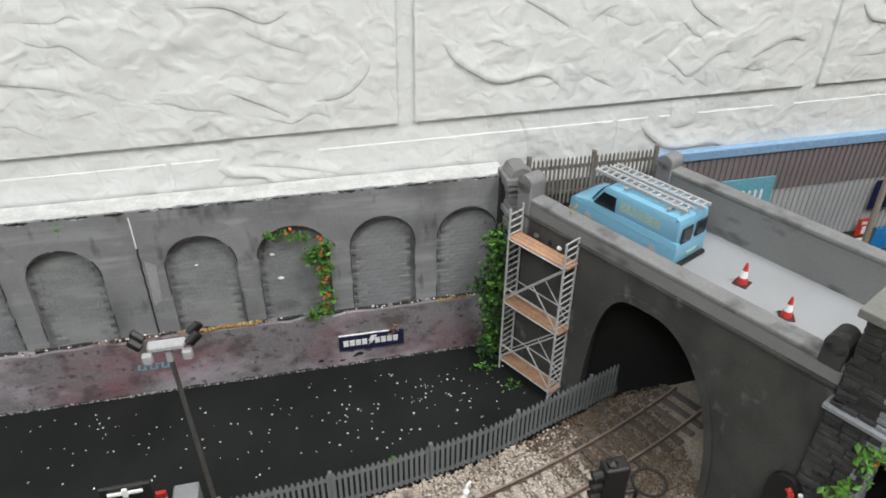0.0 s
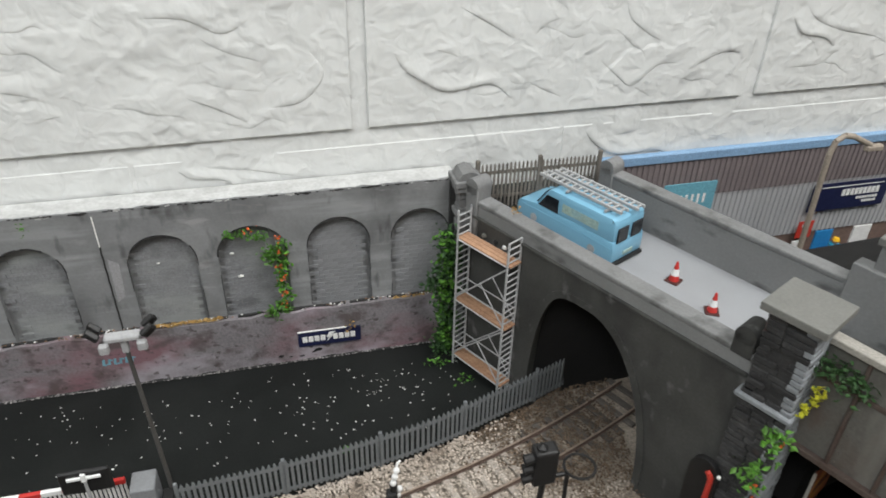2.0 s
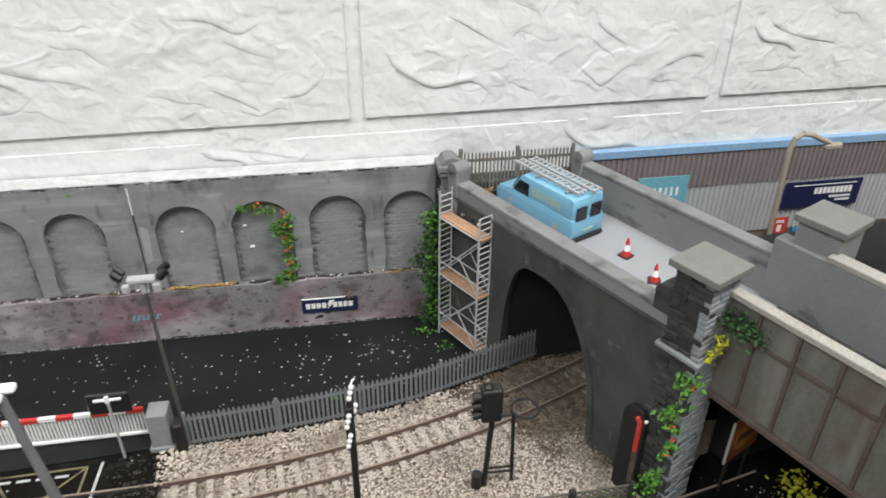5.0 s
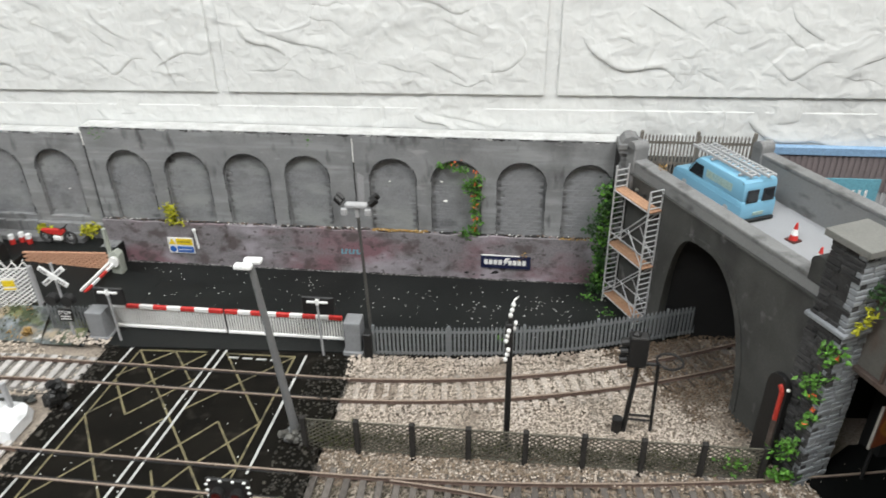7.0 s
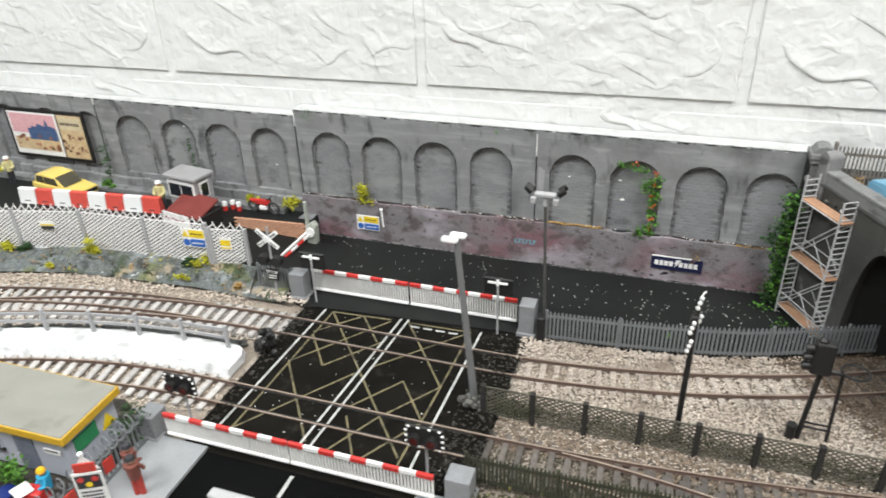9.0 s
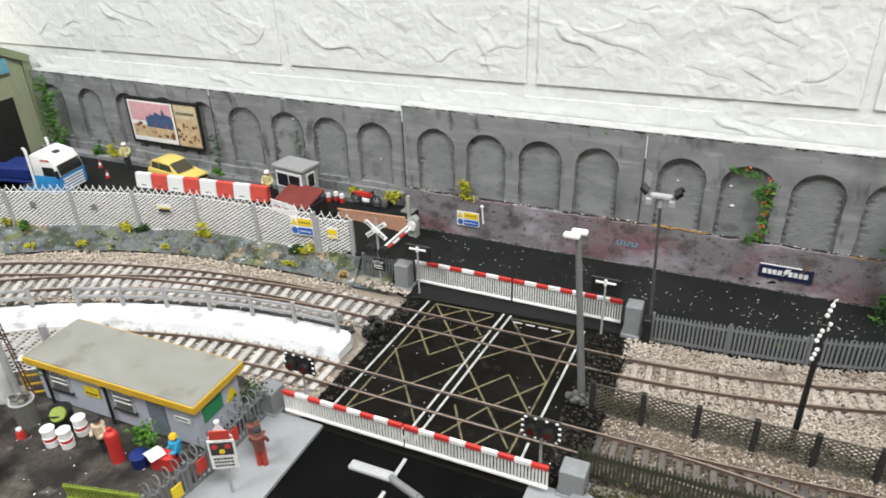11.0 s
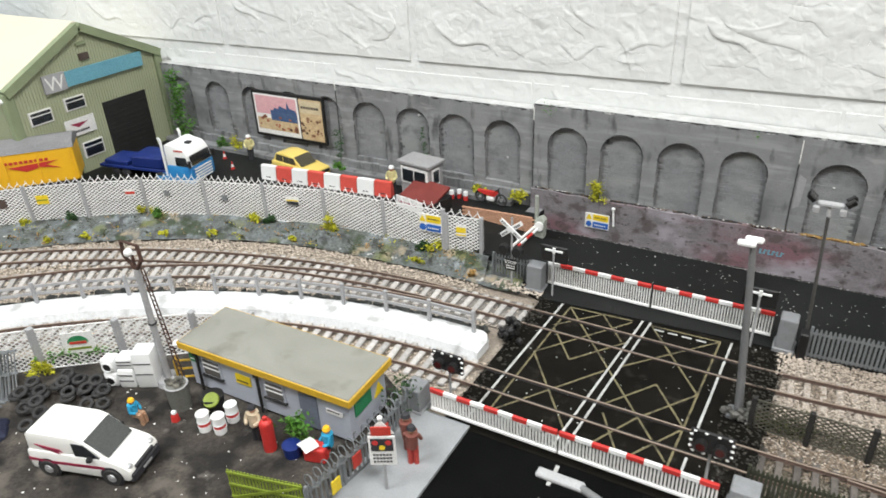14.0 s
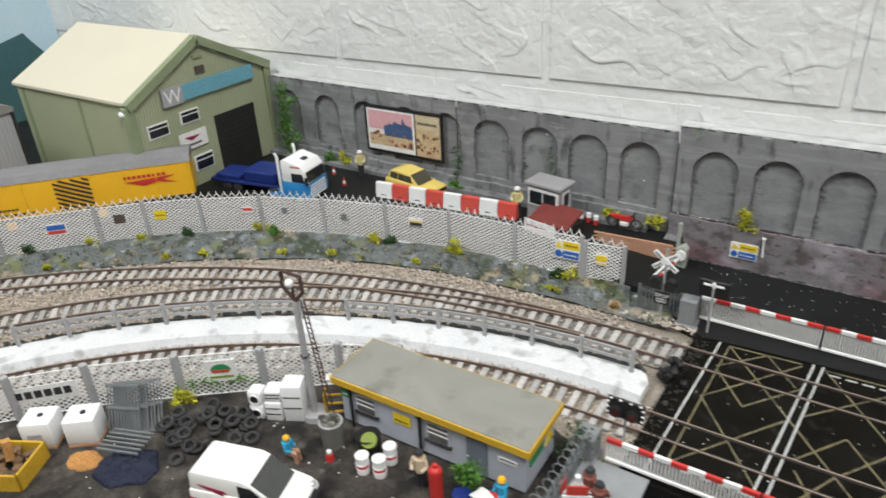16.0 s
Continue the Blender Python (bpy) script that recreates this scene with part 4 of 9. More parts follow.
for x0, y0, x1, y1 in ((-3.45, 35.7, -4.1, 22.4), (1.9, 35.9, 0.75, 22.4), (2.4, 35.9, 1.35, 22.4), (7.35, 35.8, 7.05, 26.6), (7.02, 25.0, 7.0, 23.6)):
    stroke("white_line", [(x0, y0), (x1, y1)], 0.13, LINE_WHITE, 0.012, "worn white line across the crossing")
for i in range(4):
    stroke("white_dash", [(2.77 + 0.86 * i, 35.15), (3.37 + 0.86 * i, 35.17)], 0.14, LINE_WHITE, 0.012, "short white give-way dash")
    stroke("white_dash", [(-2.45 + 0.87 * i, 23.52), (-1.87 + 0.87 * i, 23.54)], 0.16, LINE_WHITE, 0.012, "short white give-way dash")
for i in range(12):
    stroke("white_dash", [(1.55 - 0.01 * i, 21.6 - 2.3 * i), (1.55 - 0.01 * i, 20.2 - 2.3 * i)], 0.2, LINE_WHITE, -0.008, "white centre dash on the near road")
HATCH = (((-2.87, 35.3), (-3.3, 23.7)), ((-2.87, 35.3), (1.3, 35.5)), ((2.6, 35.5), (6.7, 35.6)), ((6.7, 35.6), (6.3, 23.7)),
         ((-2.85, 35.3), (6.15, 24.2)), ((-0.65, 35.4), (1.3, 33.0)), ((-2.9, 32.5), (-0.95, 29.9)), ((-3.15, 29.7), (1.05, 23.9)),
         ((2.45, 35.6), (6.5, 30.0)), ((4.26, 29.9), (6.45, 27.0)), ((2.3, 26.3), (3.9, 23.6)),
         ((-3.1, 32.9), (-0.7, 35.35)), ((-3.15, 29.7), (1.3, 35.3)), ((-0.95, 29.9), (1.65, 33.1)), ((-3.2, 23.8), (1.25, 29.8)),
         ((2.0, 30.6), (6.6, 35.5)), ((2.2, 27.1), (4.26, 29.9)), ((4.35, 27.1), (6.5, 30.0)), ((2.4, 23.7), (4.2, 27.0)), ((4.3, 23.6), (6.45, 27.0)))
for i, (a, b) in enumerate(HATCH):
    stroke("yellow_line", [a, b], 0.11, LINE_YELLOW, 0.004 + 0.0004 * i, "worn ochre box-junction hatching line")


# ---- retaining wall with blind arches ----
def arched(bm, xs, arches, z0, ztop, y0, depth, spring, crown, foot):
    """Front of a wall from xs[0] to xs[1], with recesses whose heads are round."""
    def quad(*p):
        bm.faces.new([bm.verts.new(c) for c in p])
    x = xs[0]
    for a, b in arches:
        quad((x, y0, z0), (a, y0, z0), (a, y0, ztop), (x, y0, ztop))
        quad((a, y0, z0), (b, y0, z0), (b, y0, foot), (a, y0, foot))
        quad((a, y0, foot), (b, y0, foot), (b, y0 + depth, foot), (a, y0 + depth, foot))
        n, c, h = 14, (a + b) / 2, (b - a) / 2
        arc = [(c - h * math.cos(math.pi * i / n), spring + (crown - spring) * math.sin(math.pi * i / n)) for i in range(n + 1)]
        for (xa, za), (xb, zb) in zip(arc, arc[1:]):
            quad((xa, y0, za), (xb, y0, zb), (xb, y0, ztop), (xa, y0, ztop))
            quad((xa, y0, za), (xa, y0 + depth, za), (xb, y0 + depth, zb), (xb, y0, zb))
        for xx in (a, b):
            quad((xx, y0, foot), (xx, y0 + depth, foot), (xx, y0 + depth, spring), (xx, y0, spring))
        x = b
    quad((x, y0, z0), (xs[1], y0, z0), (xs[1], y0, ztop), (x, y0, ztop))
    quad((xs[0], y0, ztop), (xs[1], y0, ztop), (xs[1], 46.85, ztop), (xs[0], 46.85, ztop))
    quad((xs[0], y0, z0), (xs[0], 46.85, z0), (xs[0], 46.85, ztop), (xs[0], y0, ztop))
    quad((xs[1], y0, z0), (xs[1], 46.85, z0), (xs[1], 46.85, ztop), (xs[1], y0, ztop))
    quad((xs[0], y0 + depth, z0), (xs[1], y0 + depth, z0), (xs[1], y0 + depth, ztop), (xs[0], y0 + depth, ztop))
    bmesh.ops.remove_doubles(bm, verts=bm.verts, dist=0.002)


RIGHT_ARCHES = [(-8.75, -5.65), (-4.6, -1.5), (-0.4, 2.8), (3.8, 6.9), (9.6, 12.75), (13.7, 17.0), (18.0, 21.15), (22.25, 25.3)]
LEFT_ARCHES = [(-50.4, -47.4), (-45.4, -42.4), (-40.6, -37.6), (-36.0, -33.0), (-31.7, -28.7), (-27.3, -24.0), (-22.75, -19.55), (-18.55, -15.35), (-14.3, -11.2)]


def one_brick():
    bm = B()
    box(bm, -0.244, 0.244, -0.03, 0.03, -0.112, 0.112, 0.012)
    bmesh.ops.scale(bm, vec=(U, U, U), verts=bm.verts)
    me = bpy.data.meshes.new("brick")
    bm.to_mesh(me)
    bm.free()
    me.materials.append(BRICK_ONE)
    return me


BRICK_MESH = one_brick()


def bricks_in(a, b, y, foot, spring, crown, parent, separate):
    c, h = (a + b) / 2, (b - a) / 2
    bm = None if separate else B()
    r = 0
    z = foot + 0.1
    while z < crown - 0.08:
        x = a + 0.24 - (0.25 if r % 2 else 0.0)
        while x < b:
            top = spring if abs(x - c) >= h else spring + (crown - spring) * math.sqrt(max(0, 1 - ((x - c) / h) ** 2))
            if z + 0.1 < top and a + 0.2 < x < b - 0.2 and (abs(x - c) < 0.6 * h or rnd.random() > 0.12):
                edge = min(1.0, max(0.0, (abs(x - c) / h - 0.45) / 0.4))
                dy = 0.02 - edge * rnd.uniform(0.0, 0.07)
                if separate:
                    ob = new("brick", BRICK_MESH)
                    ob.parent = parent
                    at(ob, x, y + dy, z, 0, 0, rnd.uniform(-1, 1))
                else:
                    box(bm, x - 0.244, x + 0.244, y + dy - 0.03, y + dy + 0.03, z - 0.112, z + 0.112)
            x += 0.5
        z += 0.235
        r += 1
    if bm:
        ob = part("brickwork", bm, BRICK_GREY, parent)
        tagged(ob, kind="stuff")


RAW_WHITE = mat("raw_white_foam", (0.55, 0.56, 0.555), rough=0.8, c2=(0.32, 0.32, 0.315), vs=0.9, var=0.8, gs=6, grain=0.1)


def wall_section(name, xs, arches, ztop, y0, label, sep, crown):
    w = root(name, 0, 0, 0, 0, label, "wall", "", "structure")
    spring = crown - 1.55
    bm = B()
    arched(bm, xs, arches, -0.3, ztop, y0, 0.34, spring, crown, 3.3)
    part("wall_face", bm, STONE, w)
    for i, (a, b) in enumerate(arches):
        bricks_in(a, b, y0 + 0.34, 3.3, spring, crown, w, i in sep)
        # broken dark line round the arch edge, painting in its outline shade
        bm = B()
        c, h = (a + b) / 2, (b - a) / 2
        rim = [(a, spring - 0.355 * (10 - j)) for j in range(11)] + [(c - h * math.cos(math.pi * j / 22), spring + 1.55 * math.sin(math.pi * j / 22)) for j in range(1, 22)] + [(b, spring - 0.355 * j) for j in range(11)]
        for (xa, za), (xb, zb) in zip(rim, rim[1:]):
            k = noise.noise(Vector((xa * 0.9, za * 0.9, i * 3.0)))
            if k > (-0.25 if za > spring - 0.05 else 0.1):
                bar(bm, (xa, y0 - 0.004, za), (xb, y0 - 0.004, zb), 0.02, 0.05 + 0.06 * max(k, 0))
        part("arch_lip", bm, DARK_JOINT_SHADE, w)
    # raw white top where the paint stops, with a ragged edge
    vs, fs = [], []
    n = int((xs[1] - xs[0]) / 0.22)
    for i in range(n + 1):
        x = xs[0] + (xs[1] - xs[0]) * i / n
        k = 0.10 + 0.16 * noise.noise(Vector((x * 1.7, 4.0, 0))) + 0.08 * noise.noise(Vector((x * 5, 2.0, 0)))
        vs += [(x, y0 + max(k, -0.01), ztop + 0.02), (x, 46.85, ztop + 0.02)]
    for i in range(n):
        fs.append((2 * i, 2 * i + 2, 2 * i + 3, 2 * i + 1))
    raw("wall_top", vs, fs, RAW_WHITE, w)
    for m_, seed, lim in ((DARK_JOINT_SHADE, 9.0, 0.02), (RAW_WHITE, 31.0, 0.16)):
        vs, fs = [], []
        for i in range(n * 2):
            x = xs[0] + (xs[1] - xs[0]) * i / (2 * n)
            k = noise.noise(Vector((x * 1.3, seed, 0))) + 0.5 * noise.noise(Vector((x * 4.1, seed, 2)))
            if k > lim:
                d, j = min(0.13, 0.04 + 0.16 * (k - lim)), len(vs)
                lift = 0.05 * noise.noise(Vector((x * 6, seed, 5)))
                for xx, zz in ((x, -d), (x + 0.115, -d), (x + 0.115, 0.012), (x, 0.012)):
                    vs.append((xx, y0 - 0.012, ztop + zz + lift))
                fs.append((j, j + 1, j + 2, j + 3))
        ob = raw("flaking_edge", vs, fs, m_, w)
        tagged(ob, kind="stuff")
    return w


wall_right = wall_section("retaining_wall_right", (-10.0, 25.6), RIGHT_ARCHES, 10.25, 45.45, "grey painted stone retaining wall with blind brick arches", (6, 7), 8.7)
wall_left = wall_section("retaining_wall_left", (-62.0, -10.02), LEFT_ARCHES, 9.7, 45.7, "grey painted stone retaining wall with blind brick arches", (), 8.5)
# pilaster strips and cracks where the wall sections meet
for x, y, white in ((8.62, 45.43, 1.6), (-29.0, 45.68, 0.8), (-9.97, 45.43, 1.0)):
    for z0, z1, m_ in ((3.5, 10.0 - white, DARK_JOINT_SHADE), (10.0 - white, 10.0, SPECK)):
        bm = B()
        k = int((z1 - z0) / 0.4) + 1
        pts = [(x + 0.04 * math.sin(3.1 * i), z0 + (z1 - z0) * i / k) for i in range(k + 1)]
        for (xa, za), (xb, zb) in zip(pts, pts[1:]):
            bar(bm, (xa, y, za), (xb, y, zb), 0.05, 0.06)
        part("joint", bm, m_, wall_right)
bm = B()
prism(bm, [(8.75, 5.2), (9.15, 5.5), (9.25, 7.4), (8.8, 7.7)], 45.425, 45.46)
part("filler_patch", bm, mat("pale_filler", (0.30, 0.30, 0.31), rough=0.9, vs=1.0, var=0.6), wall_right)
# dark strip painting in the shade between wall end and column
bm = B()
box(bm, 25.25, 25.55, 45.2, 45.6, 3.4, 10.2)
part("dark_gap", bm, DARK_JOINT_SHADE, wall_right)
# rendered plinth with an uneven top edge
bm = B()
n = 70
for i in range(n):
    xa, xb = -10.0 + 35.4 * i / n, -10.0 + 35.4 * (i + 1) / n
    za, zb = [3.42 + 0.16 * noise.noise(Vector((x * 0.8, 2.0, 0))) + 0.08 * noise.noise(Vector((x * 3, 1.0, 0))) for x in (xa, xb)]
    for q in (((xa, 45.15, -0.3), (xb, 45.15, -0.3), (xb, 45.15, zb), (xa, 45.15, za)), ((xa, 45.15, za), (xb, 45.15, zb), (xb, 45.47, zb + 0.06), (xa, 45.47, za + 0.06))):
        bm.faces.new([bm.verts.new(p) for p in q])
bmesh.ops.remove_doubles(bm, verts=bm.verts, dist=0.001)
part("plinth", bm, PLINTH, wall_right, "mauve-stained rendered plinth")
# dark strips stand in for the shaded gap behind the plinth ledge
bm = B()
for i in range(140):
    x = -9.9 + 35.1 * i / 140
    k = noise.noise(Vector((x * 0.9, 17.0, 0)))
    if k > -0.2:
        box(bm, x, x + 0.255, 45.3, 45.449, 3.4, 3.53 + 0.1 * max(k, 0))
part("ledge_gap", bm, DARK_JOINT_SHADE, wall_right)
# ragged dark strips paint the shaded gap along the wall foot
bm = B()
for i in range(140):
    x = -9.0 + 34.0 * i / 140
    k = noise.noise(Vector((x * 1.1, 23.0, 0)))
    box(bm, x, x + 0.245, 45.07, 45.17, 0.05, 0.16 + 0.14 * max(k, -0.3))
part("foot_gap", bm, DARK_JOINT_SHADE, wall_right)
for m_, n_, seed, lab in ((SPECK, 130, 5, "white flakes on the wall ledge"), (mat("brown_crumb", (0.17, 0.10, 0.06), isle=0.4), 170, 6, "brown crumbs on the wall ledge")):
    g_ = random.Random(seed)
    spots = []
    for _ in range(n_):
        q = g_.choice((-7.5, -4.0, 1.0, 5.5, 8.3, 11.5, 19.5, 24.0)) + g_.gauss(0, 1.3)
        if -9.8 < q < 25.3:
            spots.append((q, g_.uniform(45.17, 45.42), 3.52 + g_.uniform(0, 0.08)))
    stones("ledge_crumbs", spots, 0.06, m_, lab, 0.6)
bm = B()
for i in range(60):
    xa, xb = -62 + 51.9 * i / 60, -62 + 51.9 * (i + 1) / 60
    box(bm, xa, xb - 0.02, 45.4, 45.8, 1.7, 2.9 + rnd.uniform(-0.06, 0.06), 0.03)
part("plinth", bm, STONE, wall_left)
# rough foot of the plinth
stones("wall_foot_grit", [(rnd.uniform(-9, 25), 45.11 + rnd.uniform(-0.08, 0.05), 0.14) for _ in range(600)], 0.07, mat("foot_grit", (0.20, 0.19, 0.19), isle=0.6), "grey grit along the foot of the wall")
stones("ledge_dirt", [(rnd.uniform(9.6, 13.4), 45.27 + rnd.uniform(-0.08, 0.08), 3.5 + rnd.uniform(0, 0.12)) for _ in range(260)] + [(rnd.uniform(22.2, 24.0), 45.27 + rnd.uniform(-0.08, 0.08), 3.48) for _ in range(40)], 0.075, LEAF_BROWN, "orange-brown dead leaves on the wall ledge")
# low paving curb near the arches
bm = B()
prism(bm, [(-10.0, 44.2), (-8.9, 44.2), (-8.9, 45.2), (-10.0, 45.2)], 0.0, 1.8, axis="z")
tagged(part("upper_road_end", bm, STONE), "grey stone end of the upper road", "wall", kind="structure")


# ---- common small builders ----
def leaves(name, spots, size, material, label, category="plant", tilt=1.0):
    """A plant as many small bent leaves round the given spots (x, y, z, spread, count)."""
    g = random.Random(len(spots) * 31 + int(spots[0][0] * 10))
    vs, fs = [], []
    for x, y, z, spread, count in spots:
        for _ in range(count):
            c = Vector((x + g.gauss(0, spread), y + g.gauss(0, spread * 0.6), max(z + g.gauss(0, spread * 0.8), 0.02)))
            a = Vector((g.uniform(-1, 1), g.uniform(-1, 1), g.uniform(-0.6, 0.6))).normalized()
            b = a.cross(Vector((g.uniform(-1, 1), g.uniform(-1, 1), g.uniform(0.2, 1)))).normalized()
            k = size * g.uniform(0.6, 1.3)
            n = a.cross(b) * k * 0.25
            i = len(vs)
            vs += [tuple(c - a * k), tuple(c - b * k * 0.6 + n), tuple(c + a * k), tuple(c + b * k * 0.6 + n)]
            fs += [(i, i + 1, i + 2), (i, i + 2, i + 3)]
    return tagged(raw(name, vs, fs, material), label, category)


def bush(x, y, z, r, material, label, n=300):
    spots = [(x + rnd.gauss(0, r * 0.5), y + rnd.gauss(0, r * 0.35), z + r * 0.35 + abs(rnd.gauss(0, r * 0.45)), r * 0.28, n // 5) for _ in range(5)]
    return leaves("bush", spots, 0.13, material, label, "bush")


def wheel(parent, x, y, r, w, hub=None, hub_r=0.55, z0=0.0):
    bm = B()
    zc = r + z0
    cyl(bm, (x, y - w / 2, zc), (x, y + w / 2, zc), r, r, 18)
    bmesh.ops.bevel(bm, geom=[e for e in bm.edges if len({round(v.co.y, 4) for v in e.verts}) == 1 and len(e.link_faces) == 2], offset=0.04, segments=1, affect="EDGES")
    t = part("wheel", bm, TYRE, parent, smooth=True)
    bm = B()
    s = -1 if y < 0 else 1
    cyl(bm, (x, y + s * (w / 2 - 0.03), zc), (x, y + s * (w / 2 + 0.025), zc), r * hub_r, r * hub_r * 0.9, 14)
    cyl(bm, (x, y + s * (w / 2 + 0.02), zc), (x, y + s * (w / 2 + 0.05), zc), r * 0.18, r * 0.16, 8)
    part("hub", bm, hub or HUB, t)


def letters(parent, x0, x1, z0, z1, y, n, material, name="lettering", gap=0.28, face=-1):
    """Writing that cannot be given in words: a row of plain upright bars on a plate facing along -y."""
    bm = B()
    w = (x1 - x0) / n
    for i in range(n):
        box(bm, x0 + w * i, x0 + w * (i + 1 - gap), y - 0.012, y + 0.012, z0, z1)
    return part(name, bm, material, parent)


def plate(parent, name, x0, x1, z0, z1, material, y=0.0, t=0.06, label=""):
    bm = B()
    box(bm, x0, x1, y - t / 2, y + t / 2, z0, z1, 0.01)
    return part(name, bm, material, parent, label)


def cone_thing(x, y, z, h=1.1, lean=0.0):
    c = root("traffic_cone", x, y, z, rnd.uniform(0, 90), "red and white plastic traffic cone on the road", "traffic cone", "traffic cones")
    bm = B()
    box(bm, -0.3 * h, 0.3 * h, -0.3 * h, 0.3 * h, 0, 0.09, 0.03)
    part("base", bm, mat_cone_base, c)
    for k0, k1, m, nm in ((0.08, 0.34, RED, "lower_cone"), (0.34, 0.66, WHITE, "band"), (0.66, 1.0, RED, "tip")):
        bm = B()
        cyl(bm, (0, 0, k0 * h), (0, 0, k1 * h), (0.235 - 0.19 * k0) * h, (0.235 - 0.19 * k1) * h, 12)
        part(nm, bm, m, c, smooth=True)
    return c


mat_cone_base = mat("dark_red_base", (0.07, 0.018, 0.015), rough=0.6, vs=1, var=0.5)


def figure(x, y, z, rz, h, top, legs, hat, label, pose_kind="stand"):
    """A small painted model figure as one plain mesh."""
    bm = B()
    k = h / 2.4
    if pose_kind == "sit":
        for s in (-0.16, 0.16):
            bar(bm, (s * k, 0, 0.75 * k), (s * k, -0.65 * k, 0.72 * k), 0.26 * k, 0.24 * k)
            bar(bm, (s * k, -0.62 * k, 0.72 * k), (s * k, -0.66 * k, 0.0), 0.2 * k, 0.2 * k)
        base = 0.65
    else:
        for s in (-0.14, 0.14):
            cyl(bm, (s * k, 0.05 * s, 0), (s * 0.8 * k, 0, 1.15 * k), 0.13 * k, 0.17 * k, 8)
        base = 1.05
    paint(bm, 1)
    cyl(bm, (0, 0, base * k), (0, 0.02, (base + 0.85) * k), 0.27 * k, 0.32 * k, 10)
    for s in (-1, 1):
        tube(bm, [(0.33 * s * k, 0, (base + 0.78) * k), (0.42 * s * k, -0.12 * k, (base + 0.42) * k), (0.24 * s * k, -0.38 * k, (base + 0.3) * k)], 0.09 * k, 6)
    paint(bm, 0)
    ball(bm, (0, 0, (base + 1.05) * k), 0.2 * k, 2)
    paint(bm, 2)
    cyl(bm, (0, 0, (base + 1.12) * k), (0, 0, (base + 1.28) * k), 0.24 * k, 0.17 * k, 10)
    paint(bm, 3)
    ob = part("figurine", bm, [top, legs, SKIN, hat], smooth=True)
    at(ob, x, y, z, rz)
    return tagged(ob, label, "figurine", "model figures")


# ---- road bridge over the far track ----
BR = root("road_bridge", 25.6, 44.6, 0, -63.25, "grey rendered road bridge with a round-headed tunnel mouth", "bridge")
S0, S1, TOP = 0.55, 15.6, 8.97


M0, M1 = 5.28, 12.47


def mouth(s):
    """Height of the tunnel mouth along the face: upright haunch at one side, a longer round one at the other."""
    c = 8.55
    k = (c - s) / (c - M0) if s < c else (s - c) / (M1 - c)
    if k >= 1:
        return 0
    return 7.75 * ((1 - k ** 4.3) ** 0.46 if s < c else math.sqrt(1 - k * k))


bm = B()
n = 60
prev = None
for i in range(n + 1):
    s = M0 + (M1 - M0) * i / n
    z = mouth(s) if 0 < i < n else -0.4
    cur = [bm.verts.new(p) for p in ((s, 0, z), (s, 0, TOP), (s, 0.8, z))]
    if prev:
        bm.faces.new((prev[0], cur[0], cur[1], prev[1]))
        bm.faces.new((prev[0], prev[2], cur[2], cur[0]))
    prev = cur
for a, b in ((S0, M0), (M1, S1)):
    v = [bm.verts.new(p) for p in ((a, 0, -0.4), (b, 0, -0.4), (b, 0, TOP), (a, 0, TOP))]
    bm.faces.new(v)
bmesh.ops.remove_doubles(bm, verts=bm.verts, dist=0.002)
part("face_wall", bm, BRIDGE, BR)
# ring round the mouth
bm = B()
ring = [M0 + (M1 - M0) * (1 - math.cos(math.pi * i / 40)) / 2 for i in range(41)]
pts = [(s, max(mouth(s), -0.3)) for s in ring]
for (sa, za), (sb, zb) in zip(pts, pts[1:]):
    bm = B()
    bar(bm, (sa, -0.02, za + 0.12), (sb, -0.02, zb + 0.12), 0.12, 0.36)
    part("arch_stone", bm, BRIDGE, BR)
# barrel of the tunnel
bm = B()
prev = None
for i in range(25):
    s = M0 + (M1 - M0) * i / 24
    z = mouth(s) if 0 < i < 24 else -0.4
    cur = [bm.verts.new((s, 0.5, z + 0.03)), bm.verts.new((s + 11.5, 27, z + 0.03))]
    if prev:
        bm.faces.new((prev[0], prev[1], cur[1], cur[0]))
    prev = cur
# near-black puts the shade of deep recesses into the colour
RECESS_SHADE = mat("recess_shade_black", (0.006, 0.006, 0.006), rough=0.9, vs=0.5, var=0.5)
part("tunnel_lining", bm, RECESS_SHADE, BR)
# added end sheet closes the barrel in the same shade black
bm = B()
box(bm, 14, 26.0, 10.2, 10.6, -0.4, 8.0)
part("tunnel_end", bm, RECESS_SHADE, BR)
